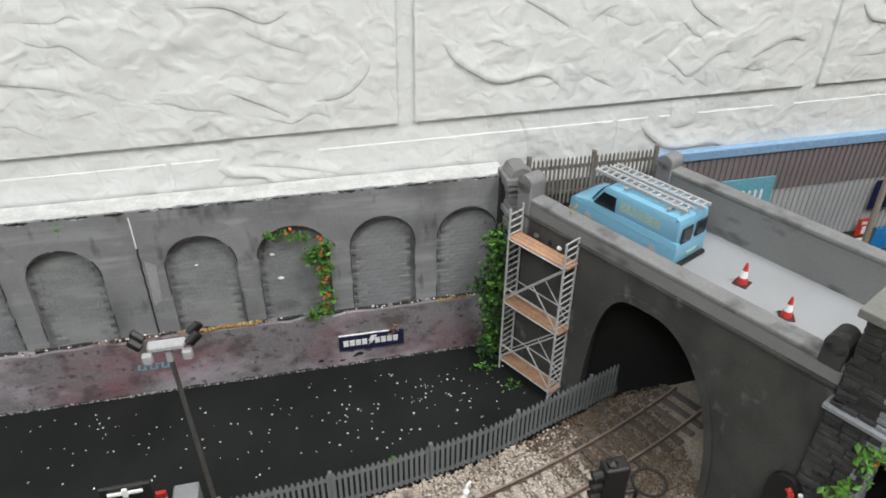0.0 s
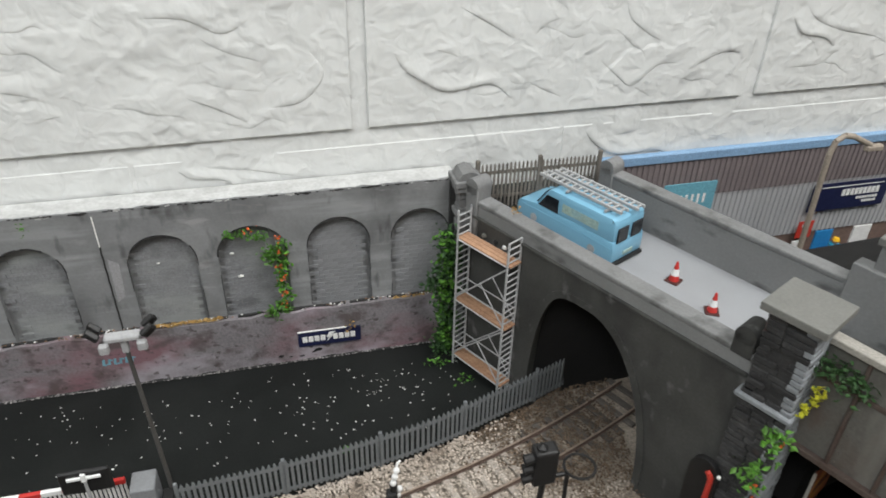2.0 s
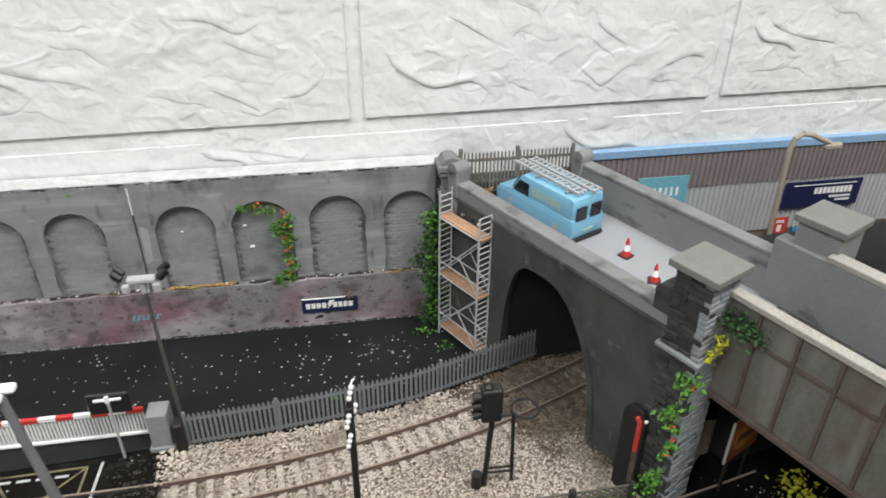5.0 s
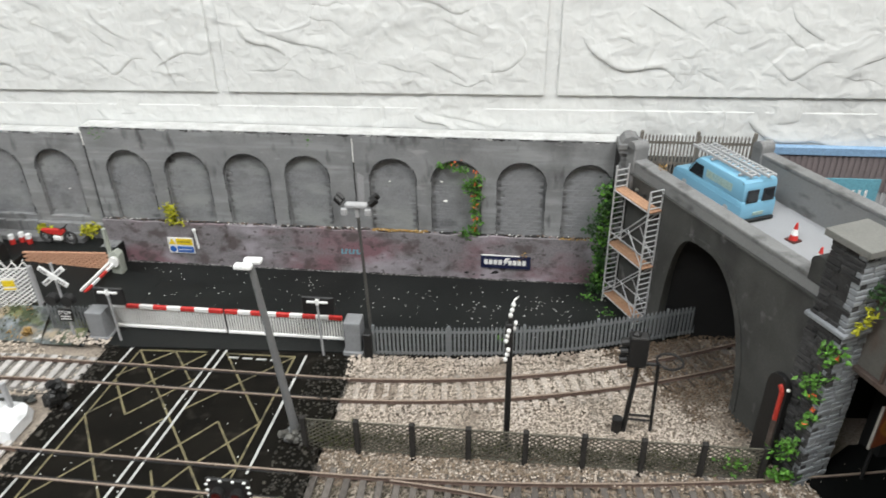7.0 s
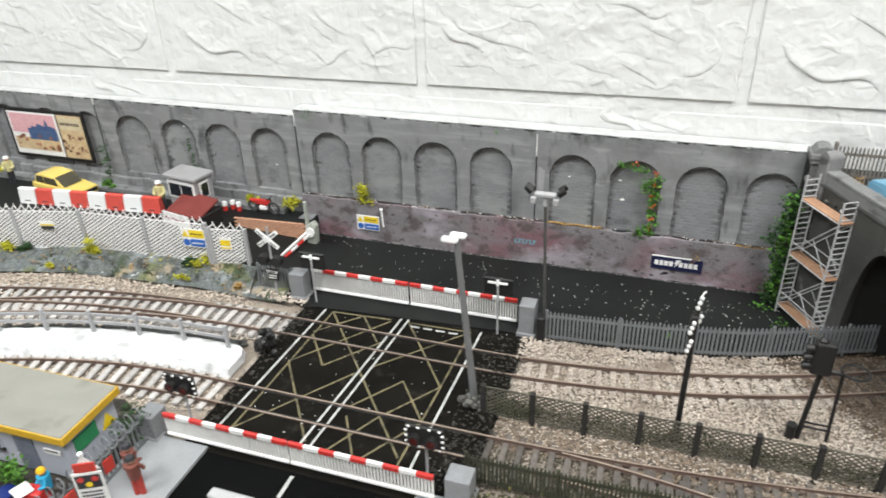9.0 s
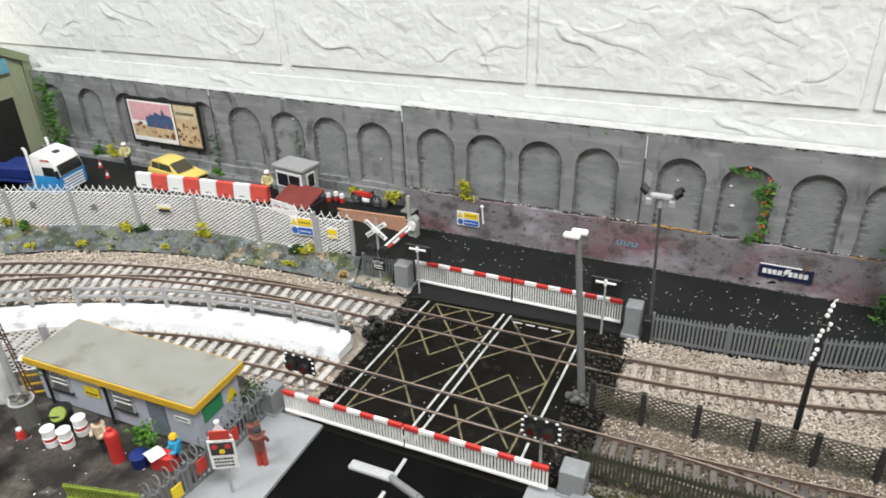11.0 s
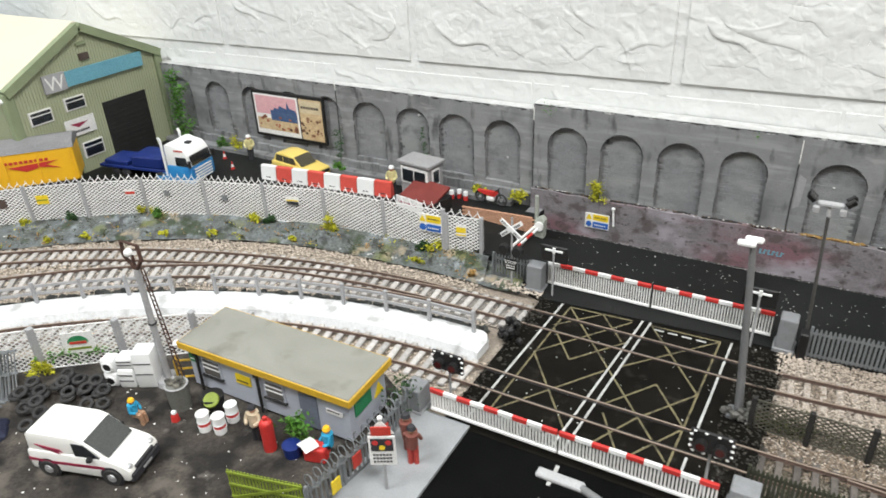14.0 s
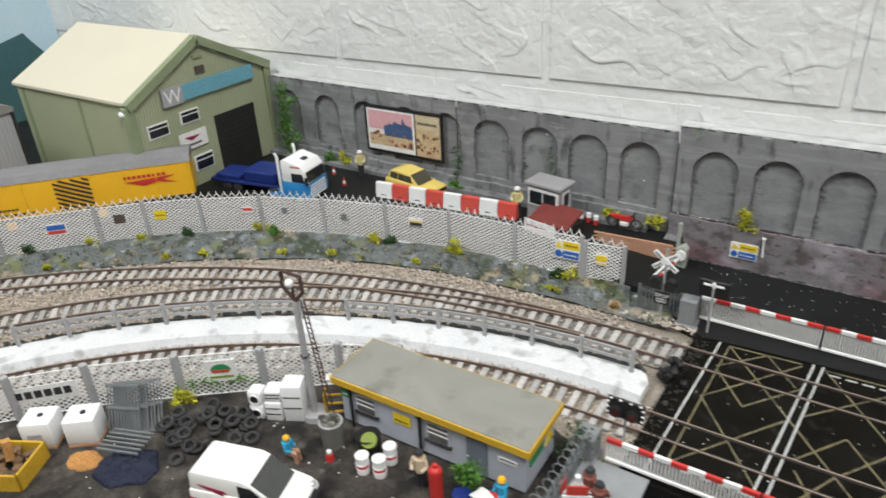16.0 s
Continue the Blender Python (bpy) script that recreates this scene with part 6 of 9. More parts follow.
# ---- mesh fences ----
def mesh_fence(name, pts, z0, h, mesh_mat, post_mat, label, pitch=0.23, wid=0.10, post=0.17, spikes=False, thick=0.03):
    f = root(name, 0, 0, 0, 0, label, "fence", "mesh fences")
    for (xa, ya), (xb, yb) in zip(pts, pts[1:]):
        L = math.hypot(xb - xa, yb - ya)
        ux, uy = (xb - xa) / L, (yb - ya) / L
        vs, fs = [], []
        H = h - 0.1
        sx = pitch * 1.5

        def put(u0, z0_, u1, z1_, w, side):
            dx, dz = u1 - u0, z1_ - z0_
            l = math.hypot(dx, dz)
            nx, nz = -dz / l * w / 2, dx / l * w / 2
            i = len(vs)
            o = side * thick
            for (u, z) in ((u0 - nx, z0_ - nz), (u1 - nx, z1_ - nz), (u1 + nx, z1_ + nz), (u0 + nx, z0_ + nz)):
                vs.append((xa + ux * u - uy * o, ya + uy * u + ux * o, z0 + z))
            fs.append((i, i + 1, i + 2, i + 3))
        run = H * sx / pitch
        u = -run
        while u < L:
            for side, sg in ((-0.5, 1), (0.5, -1)):
                a0, a1 = u, u + run
                c0, c1 = max(a0, 0.0), min(a1, L)
                if c1 - c0 > 0.05:
                    za, zb = H * (c0 - a0) / run, H * (c1 - a0) / run
                    if sg > 0:
                        put(c0, 0.05 + za, c1, 0.05 + zb, wid, side)
                    else:
                        put(c0, 0.05 + H - za, c1, 0.05 + H - zb, wid, side)
            u += sx
        raw("mesh_panel", vs, fs, mesh_mat, f)
        for z in (0.05, h - 0.05):
            bm = B()
            bar(bm, (xa, ya, z0 + z), (xb, yb, z0 + z), 0.06, 0.07)
            part("edge_wire", bm, mesh_mat, f)
        if spikes:
            bm = B()
            n_ = int(L / 0.6)
            for i in range(n_):
                a = (i + 0.04) / n_
                b = (i + 0.96) / n_
                pa = (xa + (xb - xa) * a, ya + (yb - ya) * a, z0 + h)
                pb = (xa + (xb - xa) * b, ya + (yb - ya) * b, z0 + h)
                pm = ((pa[0] + pb[0]) / 2 + 0.1, (pa[1] + pb[1]) / 2, z0 + h + 0.42)
                bar(bm, pa, pm, 0.055, 0.055)
                bar(bm, pm, pb, 0.055, 0.055)
                bar(bm, pm, (pm[0], pm[1], pm[2] + 0.16), 0.045, 0.045)
            tagged(part("barbed_top", bm, mesh_mat, f), kind="stuff")
    for x, y in pts:
        bm = B()
        box(bm, x - post, x + post, y - post, y + post, z0 - 0.35, z0 + h + 0.12, 0.04)
        part("post", bm, post_mat, f)
    return f


low = [(9.4, 28.75)] + [(12.1 + 2.77 * i, 28.75 + 0.035 * i) for i in range(8)]
leaves("scrub", [(low[0][0] + (low[-1][0] - low[0][0]) * i / 60, low[0][1] + (low[-1][1] - low[0][1]) * i / 60 + 0.28, 0.3 + 0.5 * (i * 7 % 5) / 5, 0.22, 36) for i in range(61)], 0.1, LEAF_OLIVE, "dark olive scrub behind the low mesh fence", "scrub")
mesh_fence("low_mesh_fence", low, -0.1, 1.95, MESH_DARK, DARK_WOOD, "low dark green mesh fence with black posts on the ballast", 0.25, 0.085, 0.14)
leaves("scrub", [(10.2 + 0.35 * i, 29.0, 0.35 + 0.2 * (i % 3), 0.36, 70) for i in range(6)], 0.1, LEAF_OLIVE, "dark scrub at the end of the low mesh fence", "scrub")
leaves("weeds", [(30.2, 28.8, 0.9, 0.4, 60)], 0.12, LEAF, "green weeds on the low mesh fence")
bm = B()
for i in range(40):
    ball(bm, (8.9 + rnd.gauss(0, 0.35), 29.0 + rnd.gauss(0, 0.3), 0.2 + abs(rnd.gauss(0, 0.25))), rnd.uniform(0.1, 0.24), 1, rough=0.5)
tagged(part("rubble", bm, mat("mixed_rubble", (0.09, 0.088, 0.08), isle=0.6)), "small heap of grey rubble by the lamp post", "rubble", kind="stuff")

# ---- colour light signals ----
sig = root("signal_post", 19.45, 29.75, -0.2, 0, "slender black signal post banded white with lamp heads", "signal")
bm = B()
cyl(bm, (0, 0, 0), (0, 0, 8.2), 0.16, 0.13, 10)
part("post", bm, BLACK, sig)
# three lamps to a row, each row leaning to the east as it rises
for x0, y0, z0, n_ in ((-0.18, -0.22, 5.9, 3), (-0.18, -0.22, 6.95, 3), (0.15, 0.05, 7.5, 2), (-0.02, -0.1, 8.3, 3)):
    for i in range(n_):
        bm = B()
        ball(bm, (x0 + 0.055 * i, y0, z0 + 0.28 * i), 0.112, 2, (0.95, 0.9, 1.15))
        part("white_lamp", bm, WHITE, sig)
bm = B()
tube(bm, [(0.08, -0.08, 8.95), (0.14, -0.05, 9.12), (0.24, 0.0, 9.18)], 0.04, 6)
part("top_wire", bm, WHITE, sig)
bm = B()
box(bm, -0.24, 0.1, -0.2, 0.1, 5.6, 7.85, 0.04)
part("back_plate", bm, BLACK, sig)
bm = B()
box(bm, -0.3, 0.3, -0.3, 0.3, 0, 0.25, 0.05)
part("foot", bm, BLACK, sig)
sg = root("colour_light_signal", 25.4, 31.6, -0.2, 0, "black colour light signal with a side ladder and hoop", "signal")
bm = B()
cyl(bm, (0, 0, 0), (0.25, 0, 4.6), 0.13, 0.13, 10)
part("post", bm, BLACK, sg)
bm = B()
box(bm, -0.32, 0.62, -0.3, 0.35, 4.4, 6.2, 0.1, 2)
ball(bm, (0.0, 0, 6.2), 0.25, 1)
part("head", bm, BLACK, sg)
for i in range(3):
    bm = B()
    cyl(bm, (-0.3, -0.02, 4.75 + 0.52 * i), (-0.68, -0.02, 4.7 + 0.52 * i), 0.2, 0.22, 12, caps=False)
    part("hood", bm, BLACK, sg)
    bm = B()
    cyl(bm, (-0.34, -0.02, 4.75 + 0.52 * i), (-0.3, -0.02, 4.75 + 0.52 * i), 0.15, 0.15, 12)
    part("lens", bm, LENS, sg)
bm = B()
tube(bm, [(0.3, 0, 4.5), (1.2, 0, 4.5), (1.35, 0, 0.2)], 0.09, 8)
tube(bm, [(0.05, 0, 1.2), (1.3, 0, 1.15)], 0.06, 6)
tube(bm, [(0.05, 0, 0.9), (1.3, 0, 0.85)], 0.06, 6)
part("bracket", bm, BLACK, sg)
bm = B()
torus(bm, (1.75, 0.1, 4.65), 0.62, 0.06, 18, 6)
part("hoop", bm, BLACK, sg)
bm = B()
cyl(bm, (-0.35, 0, 0.0), (-0.35, 0, 0.9), 0.26, 0.26, 12)
part("lamp_case", bm, BLACK, sg)

# ---- crossing gates ----
GATE_WHITE = mat("grubby_white_gate", (0.78, 0.78, 0.77), rough=0.55, c2=(0.62, 0.615, 0.605), vs=0.6, var=0.7, gs=12, grain=0.08)
def gate(name, x0, x1, y, z, h, label, bands, phase):
    g_ = root(name, x0, y, z, 0, label, "gate", "crossing gates")
    L = x1 - x0
    for i in range(bands):
        bm = B()
        box(bm, L * i / bands, L * (i + 1) / bands, -0.1, 0.09, h - 0.26, h, 0.02)
        part("boom_band", bm, RED if (i + phase) % 2 else WHITE, g_)
    bm = B()
    box(bm, 0, L, -0.1, 0.08, 0.0, 0.17, 0.02)
    part("rail", bm, GATE_RAIL, g_)
    m_ = int(L / 0.168)
    for i in range(m_):
        bm = B()
        x = 0.06 + (L - 0.12) * i / (m_ - 1)
        box(bm, x - 0.047, x + 0.047, -0.035, 0.035, 0.1, h - 0.2)
        part("picket", bm, GATE_WHITE, g_)
    return g_


GATE_RAIL = mat("white_gate_rail", (0.86, 0.86, 0.85), rough=0.5, c2=(0.74, 0.735, 0.72), vs=0.8, var=0.6, gs=12, grain=0.06)
for x0, x1, y, z, h, bands, phase in ((-5.3, 1.85, 37.3, 0.2, 1.72, 8, 0), (2.0, 9.3, 37.3, 0.2, 1.72, 9, 1), (-5.9, 1.3, 21.95, 0.5, 1.45, 9, 1), (1.4, 8.9, 21.95, 0.5, 1.45, 9, 1)):
    gate("crossing_gate", x0, x1, y, z, h, "white picket crossing gate with a red and white boom, closed", bands, phase)


def gate_post(x, y, w, d, h, label):
    p = root("gate_post", x, y, -0.1, 0, label, "gate post", "gate posts")
    bm = B()
    box(bm, -w, w, -d, d, 0, h, 0.07, 2)
    part("block", bm, GREY_BLOCK, p)
    bm = B()
    box(bm, -w - 0.12, w + 0.12, -d - 0.12, d + 0.12, 0, 0.35, 0.05)
    part("foot", bm, GREY_BLOCK, p)
    return p


gate_post(10.15, 36.7, 0.5, 0.55, 2.35, "pale grey block gate post on the verge")
gate_post(-5.85, 36.5, 0.55, 0.5, 2.1, "pale grey block gate post on the verge")
gate_post(9.95, 22.7, 0.62, 0.55, 1.75, "pale grey block gate post on the verge")
gate_post(-7.0, 22.2, 0.55, 0.6, 1.7, "pale grey block gate post on the pavement")
bm = B()
box(bm, -0.25, 0.25, -0.35, 0.35, 0, 1.8, 0.06)
at(tagged(part("relay_box", bm, BLACK), "small black relay box behind the gate post", "relay box"), 11.1, 36.2, -0.05)
bm = B()
box(bm, -0.9, 0.9, -0.45, 0.45, 0, 0.5, 0.06)
at(tagged(part("cable_trough", bm, GREY_BLOCK), "grey concrete block beside the gate post", "block"), 10.9, 21.9, 0, -25)


def road_light(x, y, z, rz, h, label, beads):
    """A twin wig-wag lamp board on a pale post."""
    r = root("crossing_light", x, y, z, rz, label, "crossing light", "crossing lights")
    bm = B()
    cyl(bm, (0, 0, 0), (0, 0, h), 0.07, 0.07, 8)
    part("post", bm, GREY_POST, r)
    bm = B()
    box(bm, -0.95, 0.95, 0.06, 0.22, h - 0.95, h + 0.28, 0.06)
    part("back_board", bm, BLACK, r)
    for s in (-0.42, 0.42):
        bm = B()
        cyl(bm, (s, 0.2, h - 0.4), (s, 0.55, h - 0.4), 0.27, 0.3, 14)
        part("lamp_hood", bm, BLACK, r)
        bm = B()
        cyl(bm, (s, 0.5, h - 0.4), (s, 0.56, h - 0.4), 0.2, 0.2, 12)
        part("lens", bm, LENS, r)
    if beads:
        for i in range(14):
            a = 6.283 * i / 14
            bm = B()
            box(bm, -0.075, 0.075, -0.04, 0.04, -0.06, 0.06, 0.03)
            ob = part("white_bead", bm, WHITE, r)
            at(ob, 0.9 * max(-1, min(1, 1.35 * math.cos(a))), 0.24, h - 0.37 + 0.58 * max(-1, min(1, 1.35 * math.sin(a))))
    else:
        bm = B()
        box(bm, -0.62, 0.62, -0.06, 0.04, h - 0.08, h + 0.06, 0.02)
        box(bm, -0.1, 0.1, -0.08, 0.04, h - 0.2, h + 0.22, 0.03)
        part("bracket", bm, WHITE, r)
    return r


road_light(-4.45, 36.0, 0, 0, 3.6, "black twin crossing light seen from behind on a pale post", False)
road_light(8.35, 35.95, 0, 0, 3.8, "black twin crossing light seen from behind on a pale post", False)
road_light(-5.45, 23.3, -0.1, 180, 3.4, "black twin crossing light edged with white beads", True)
road_light(8.2, 23.05, -0.1, 180, 3.7, "black twin crossing light edged with white beads", True)
bm = B()
for i in range(26):
    ball(bm, (rnd.gauss(0, 0.35), rnd.gauss(0, 0.3), abs(rnd.gauss(0.6, 0.45))), rnd.uniform(0.14, 0.3), 1, rough=0.6)
at(tagged(part("burnt_bush", bm, BLACK), "blackened lump of scrub at the platform end", "scrub"), -5.0, 30.4, 0)

# crossbuck sign with STOP board
xb = root("crossbuck_sign", -7.55, 36.0, 0, 0, "white crossbuck sign with twin lamps and a black notice", "crossing sign")
bm = B()
cyl(bm, (0, 0.1, -0.2), (0, 0.1, 5.4), 0.08, 0.08, 8)
part("post", bm, GREY_POST, xb)
for a in (38, -38):
    bm = B()
    box(bm, -0.98, 0.98, -0.05, 0.05, -0.16, 0.16, 0.02)
    ob = part("arm", bm, WHITE, xb)
    at(ob, 0, -0.02 - 0.0005 * a, 4.55, 0, 0, a)
    letters(ob, -0.85, -0.3, -0.07, 0.07, -0.055, 4, INK, gap=0.45)
    letters(ob, 0.3, 0.85, -0.07, 0.07, -0.055, 4, INK, gap=0.45)
for s in (-0.5, 0.5):
    bm = B()
    cyl(bm, (s, 0.12, 2.95), (s, -0.3, 2.95), 0.4, 0.36, 14)
    part("lamp", bm, BLACK, xb, smooth=True)
plate(xb, "notice", -0.45, 0.45, 1.35, 2.25, BLACK, -0.05, 0.06)
letters(xb, -0.34, 0.34, 1.5, 1.58, -0.09, 5, SIGN_WHITE)
letters(xb, -0.34, 0.34, 1.68, 1.76, -0.09, 4, SIGN_WHITE)


def words(parent, body, size, x, y, z, material):
    cu = bpy.data.curves.new("words", "FONT")
    cu.body, cu.size, cu.align_x, cu.extrude = body, size * U, "CENTER", 0.008 * U
    tmp = new("words", cu)
    bpy.context.view_layer.update()
    me = bpy.data.meshes.new_from_object(tmp.evaluated_get(bpy.context.evaluated_depsgraph_get()))
    bpy.data.objects.remove(tmp)
    me.materials.clear()
    me.materials.append(material)
    ob = new("lettering", me)
    ob.parent = parent
    at(ob, x, y, z, 0, 90)
    return ob


words(xb, "STOP", 0.36, 0, -0.1, 1.88, SIGN_WHITE)

# lifting barrier by the upper road, half raised
lb = root("lifting_barrier", -8.3, 43.0, 0.1, 0, "red and white lowered barrier arm on a pale green-grey box", "barrier")
BARRIER_BOX = mat("pale_green_grey_box", (0.36, 0.385, 0.34), rough=0.6, c2=(0.27, 0.285, 0.25), vs=0.8, var=0.6)
bm = B()
prism(bm, [(-0.3, 0), (0.42, 0), (0.5, 1.9), (0.2, 2.2), (-0.3, 1.9)], -0.3, 0.35, 0.06)
part("cabinet", bm, BARRIER_BOX, lb)
bm = B()
box(bm, -0.4, -0.14, -0.12, 0.14, 0, 3.85, 0.04)
part("column", bm, BARRIER_BOX, lb)
bm = B()
prism(bm, [(0.1 + 0.36 * math.cos(0.52 * i), 1.45 + 0.4 * math.sin(0.52 * i)) for i in range(12)], -0.5, -0.31)
part("weight", bm, GATE_WHITE, lb)
for off, dz in ((-0.16, 0.0), (0.12, -0.1)):
    for i in range(4):
        bm = B()
        a, b = i / 4, (i + 1) / 4
        bar(bm, (off - 0.05 - 0.85 * a, -0.45 - 2.5 * a, 1.4 + dz - 0.75 * a), (off - 0.05 - 0.85 * b, -0.45 - 2.5 * b, 1.4 + dz - 0.75 * b), 0.13, 0.16)
        part("boom_band", bm, RED if off > 0 and i % 2 else GATE_WHITE, lb)

# ---- lamp posts ----
lp = root("twin_lamp_post", 8.75, 29.35, -0.1, 0, "tapered grey post with two white lamp heads", "street lamp")
bm = B()
cyl(bm, (0, 0, 0), (-0.85, -0.1, 10.4), 0.22, 0.15, 12)
part("post", bm, LAMP_GREY, lp, smooth=True)
bm = B()
box(bm, -0.6, 0.6, -0.5, 0.5, 0, 0.35, 0.1)
part("foot", bm, LAMP_GREY, lp)
for dx, dy in ((-1.12, -0.3), (-0.85, 0.22)):
    bm = B()
    box(bm, dx - 0.42, dx + 0.42, dy - 0.2, dy + 0.2, 10.3, 10.55, 0.1, 2)
    part("lamp_head", bm, LAMP_WHITE, lp, smooth=True)
wl = root("floodlight_post", 11.2, 36.75, 0.0, 0, "tall thin grey post with four black floodlights beside the gate post", "floodlight")
bm = B()
cyl(bm, (0, 0, 0), (-0.4, 0.5, 9.2), 0.10, 0.085, 10)
part("post", bm, mat("dull_brown_grey_post", (0.05, 0.048, 0.045), rough=0.7, c2=(0.09, 0.088, 0.084), vs=0.5, var=0.7), wl)
bm = B()
box(bm, -1.05, 0.25, 0.25, 0.7, 9.3, 9.55, 0.06)
box(bm, -0.52, -0.28, 0.35, 0.6, 8.7, 9.35, 0.04)
part("head_frame", bm, GREY_POST, wl)
for s in (-1, 1):
    for yy in (-0.25, 0.25):
        bm = B()
        box(bm, -0.26, 0.26, -0.12, 0.12, -0.2, 0.2, 0.05)
        ob = part("floodlight", bm, BLACK, wl)
        at(ob, -0.4 + 0.95 * s, 0.5 + yy, 9.75 + 0.1 * s * yy, 20 * s, 25, -35 * s)
    bm = B()
    box(bm, -0.17, 0.17, -0.14, 0.14, -0.2, 0.2, 0.05)
    ob = part("lamp_box", bm, GREY_POST, wl)
    at(ob, -0.4 + 0.66 * s, 0.2, 9.15)
br = root("bracket_street_lamp", 7.2, 13.6, -0.02, 0, "pale grey bracket street lamp over the near road", "street lamp")
bm = B()
tube(bm, [(0, 0, 0), (0, 0, 5.9), (-0.05, 0.05, 6.4), (-0.4, 0.2, 6.85), (-1.0, 0.4, 7.05), (-2.3, 0.8, 7.1)], 0.15, 10)
part("post", bm, LAMP_GREY, br, smooth=True)
bm = B()
box(bm, -4.0, -2.2, 0.62, 1.06, 7.0, 7.2, 0.09, 2)
part("lamp_head", bm, GREY_POST, br)
rl = root("street_lamp", 46.2, 43.6, 0, 0, "beige hooked street lamp before the warehouse", "street lamp")
LAMP_BEIGE = mat("beige_lamp_post", (0.33, 0.285, 0.235), rough=0.6, vs=0.6, var=0.5)
bm = B()
tube(bm, [(0, 0, 0), (-0.4, 0, 10.6), (-0.25, 0, 11.3), (0.2, 0, 11.6), (0.8, 0, 11.5), (2.1, 0, 10.9)], 0.16, 10)
part("post", bm, LAMP_BEIGE, rl, smooth=True)
bm = B()
box(bm, 1.8, 2.9, -0.2, 0.2, 10.55, 10.9, 0.08)
part("lamp_head", bm, LAMP_BEIGE, rl)

# ---- signs on the arched wall ----
tyre_sign = root("advert_sign", 17.05, 45.1, 1.08, -0.6, "navy enamel advert sign with cream lettering bars", "sign")
plate(tyre_sign, "plate", 0, 3.35, 0, 0.98, SIGN_NAVY)
letters(tyre_sign, 0.22, 1.5, 0.3, 0.66, -0.045, 4, SIGN_WHITE, gap=0.2)
letters(tyre_sign, 1.85, 3.1, 0.3, 0.66, -0.045, 4, SIGN_WHITE, gap=0.2)
bm = B()
prism(bm, [(1.5, 0.22), (1.62, 0.48), (1.5, 0.5), (1.66, 0.82), (2.0, 0.82), (1.76, 0.62), (1.88, 0.6)], -0.055, -0.035)
part("emblem", bm, SIGN_WHITE, tyre_sign)
plate(tyre_sign, "top_edge", 0, 2.6, 0.95, 1.02, SIGN_WHITE, -0.01, 0.08)
leaves("dry_leaves", [(19.8, 45.0, 2.1, 0.2, 26)], 0.08, LEAF_BROWN, "dry brown leaves over the sign corner")


def site_sign(x, y, z, w, h, rz=0.0):
    s = root("safety_sign", x, y, z, rz, "yellow and blue site safety sign", "sign", "safety signs")
    plate(s, "plate", 0, w, 0, h, SIGN_WHITE)
    plate(s, "yellow_panel", w * 0.33, w * 0.97, h * 0.55, h * 0.95, SIGN_YELLOW, -0.035, 0.03)
    plate(s, "blue_panel", w * 0.33, w * 0.97, h * 0.06, h * 0.45, SIGN_BLUE, -0.035, 0.03)
    bm = B()
    cyl(bm, (w * 0.17, -0.05, h * 0.26), (w * 0.17, -0.03, h * 0.26), h * 0.19, h * 0.19, 16)
    part("blue_disc", bm, SIGN_BLUE, s)
    bm = B()
    prism(bm, [(w * 0.03, h * 0.57), (w * 0.31, h * 0.57), (w * 0.17, h * 0.94)], -0.05, -0.03)
    part("warning_triangle", bm, SIGN_YELLOW, s)
    letters(s, w * 0.4, w * 0.9, h * 0.72, h * 0.78, -0.056, 6, INK)
    letters(s, w * 0.4, w * 0.9, h * 0.22, h * 0.28, -0.056, 6, SIGN_WHITE)
    return s


site_sign(-5.35, 45.08, 1.05, 1.9, 1.25)
bm = B()
cyl(bm, (0.1, 0, 0), (0, 0, 1.4), 0.08, 0.08, 8)
ball(bm, (0, 0, 1.45), 0.16, 1)
at(tagged(part("white_post", bm, WHITE), "small white marker post fixed to the wall", "post"), -3.2, 45.07, 1.5)
# blue scrawl on the plinth, plain strokes
tag_ = root("graffiti", 7.35, 45.13, 1.5, 0, "faded pale blue painted scrawl on the wall", "graffiti")
bm = B()
for i in range(6):
    bar(bm, (0.27 * i, 0, 0.12), (0.27 * i + 0.05, 0, 0.48), 0.02, 0.12)
    bar(bm, (0.27 * i, 0, 0.12 + 0.3 * (i % 2)), (0.27 * i + 0.2, 0, 0.16 + 0.24 * (i % 2)), 0.02, 0.07)
part("scrawl", bm, mat("pale_blue_scrawl", (0.16, 0.34, 0.42), rough=0.8, vs=2, var=0.5), tag_)
bm = B()
for i in range(5):
    ball(bm, (rnd.uniform(-1.3, 0.9), 0, rnd.uniform(-0.2, 0.25)), rnd.uniform(0.06, 0.16), 1, (1.6, 0.15, 0.8), 0.7)
at(tagged(part("paint_stain", bm, BLACK), "dark splashed stain on the wall plinth", "stain"), 17.3, 45.14, 0.55)
for x, z, r_ in ((14.35, 7.1, 0.1), (14.6, 5.7, 0.13), (10.9, 7.0, 0.07), (-14.5, 7.2, 0.1), (-20.6, 7.9, 0.1), (-23.6, 5.5, 0.08), (-12.4, 5.4, 0.07)):
    bm = B()
    ball(bm, (0, 0, 0), r_, 1, (1.3, 0.3, 0.8), 0.4)
    at(tagged(part("bird_dropping", bm, SPECK), "white splash on the arched wall", "splash", "white splashes"), x, 45.72 if x > -10 else 45.98, z)

# ---- warehouse front beyond the bridge ----
wh = root("warehouse", 34.0, 46.6, 0, 0.6, "low-relief grey and brown clad warehouse with a blue fascia", "building")
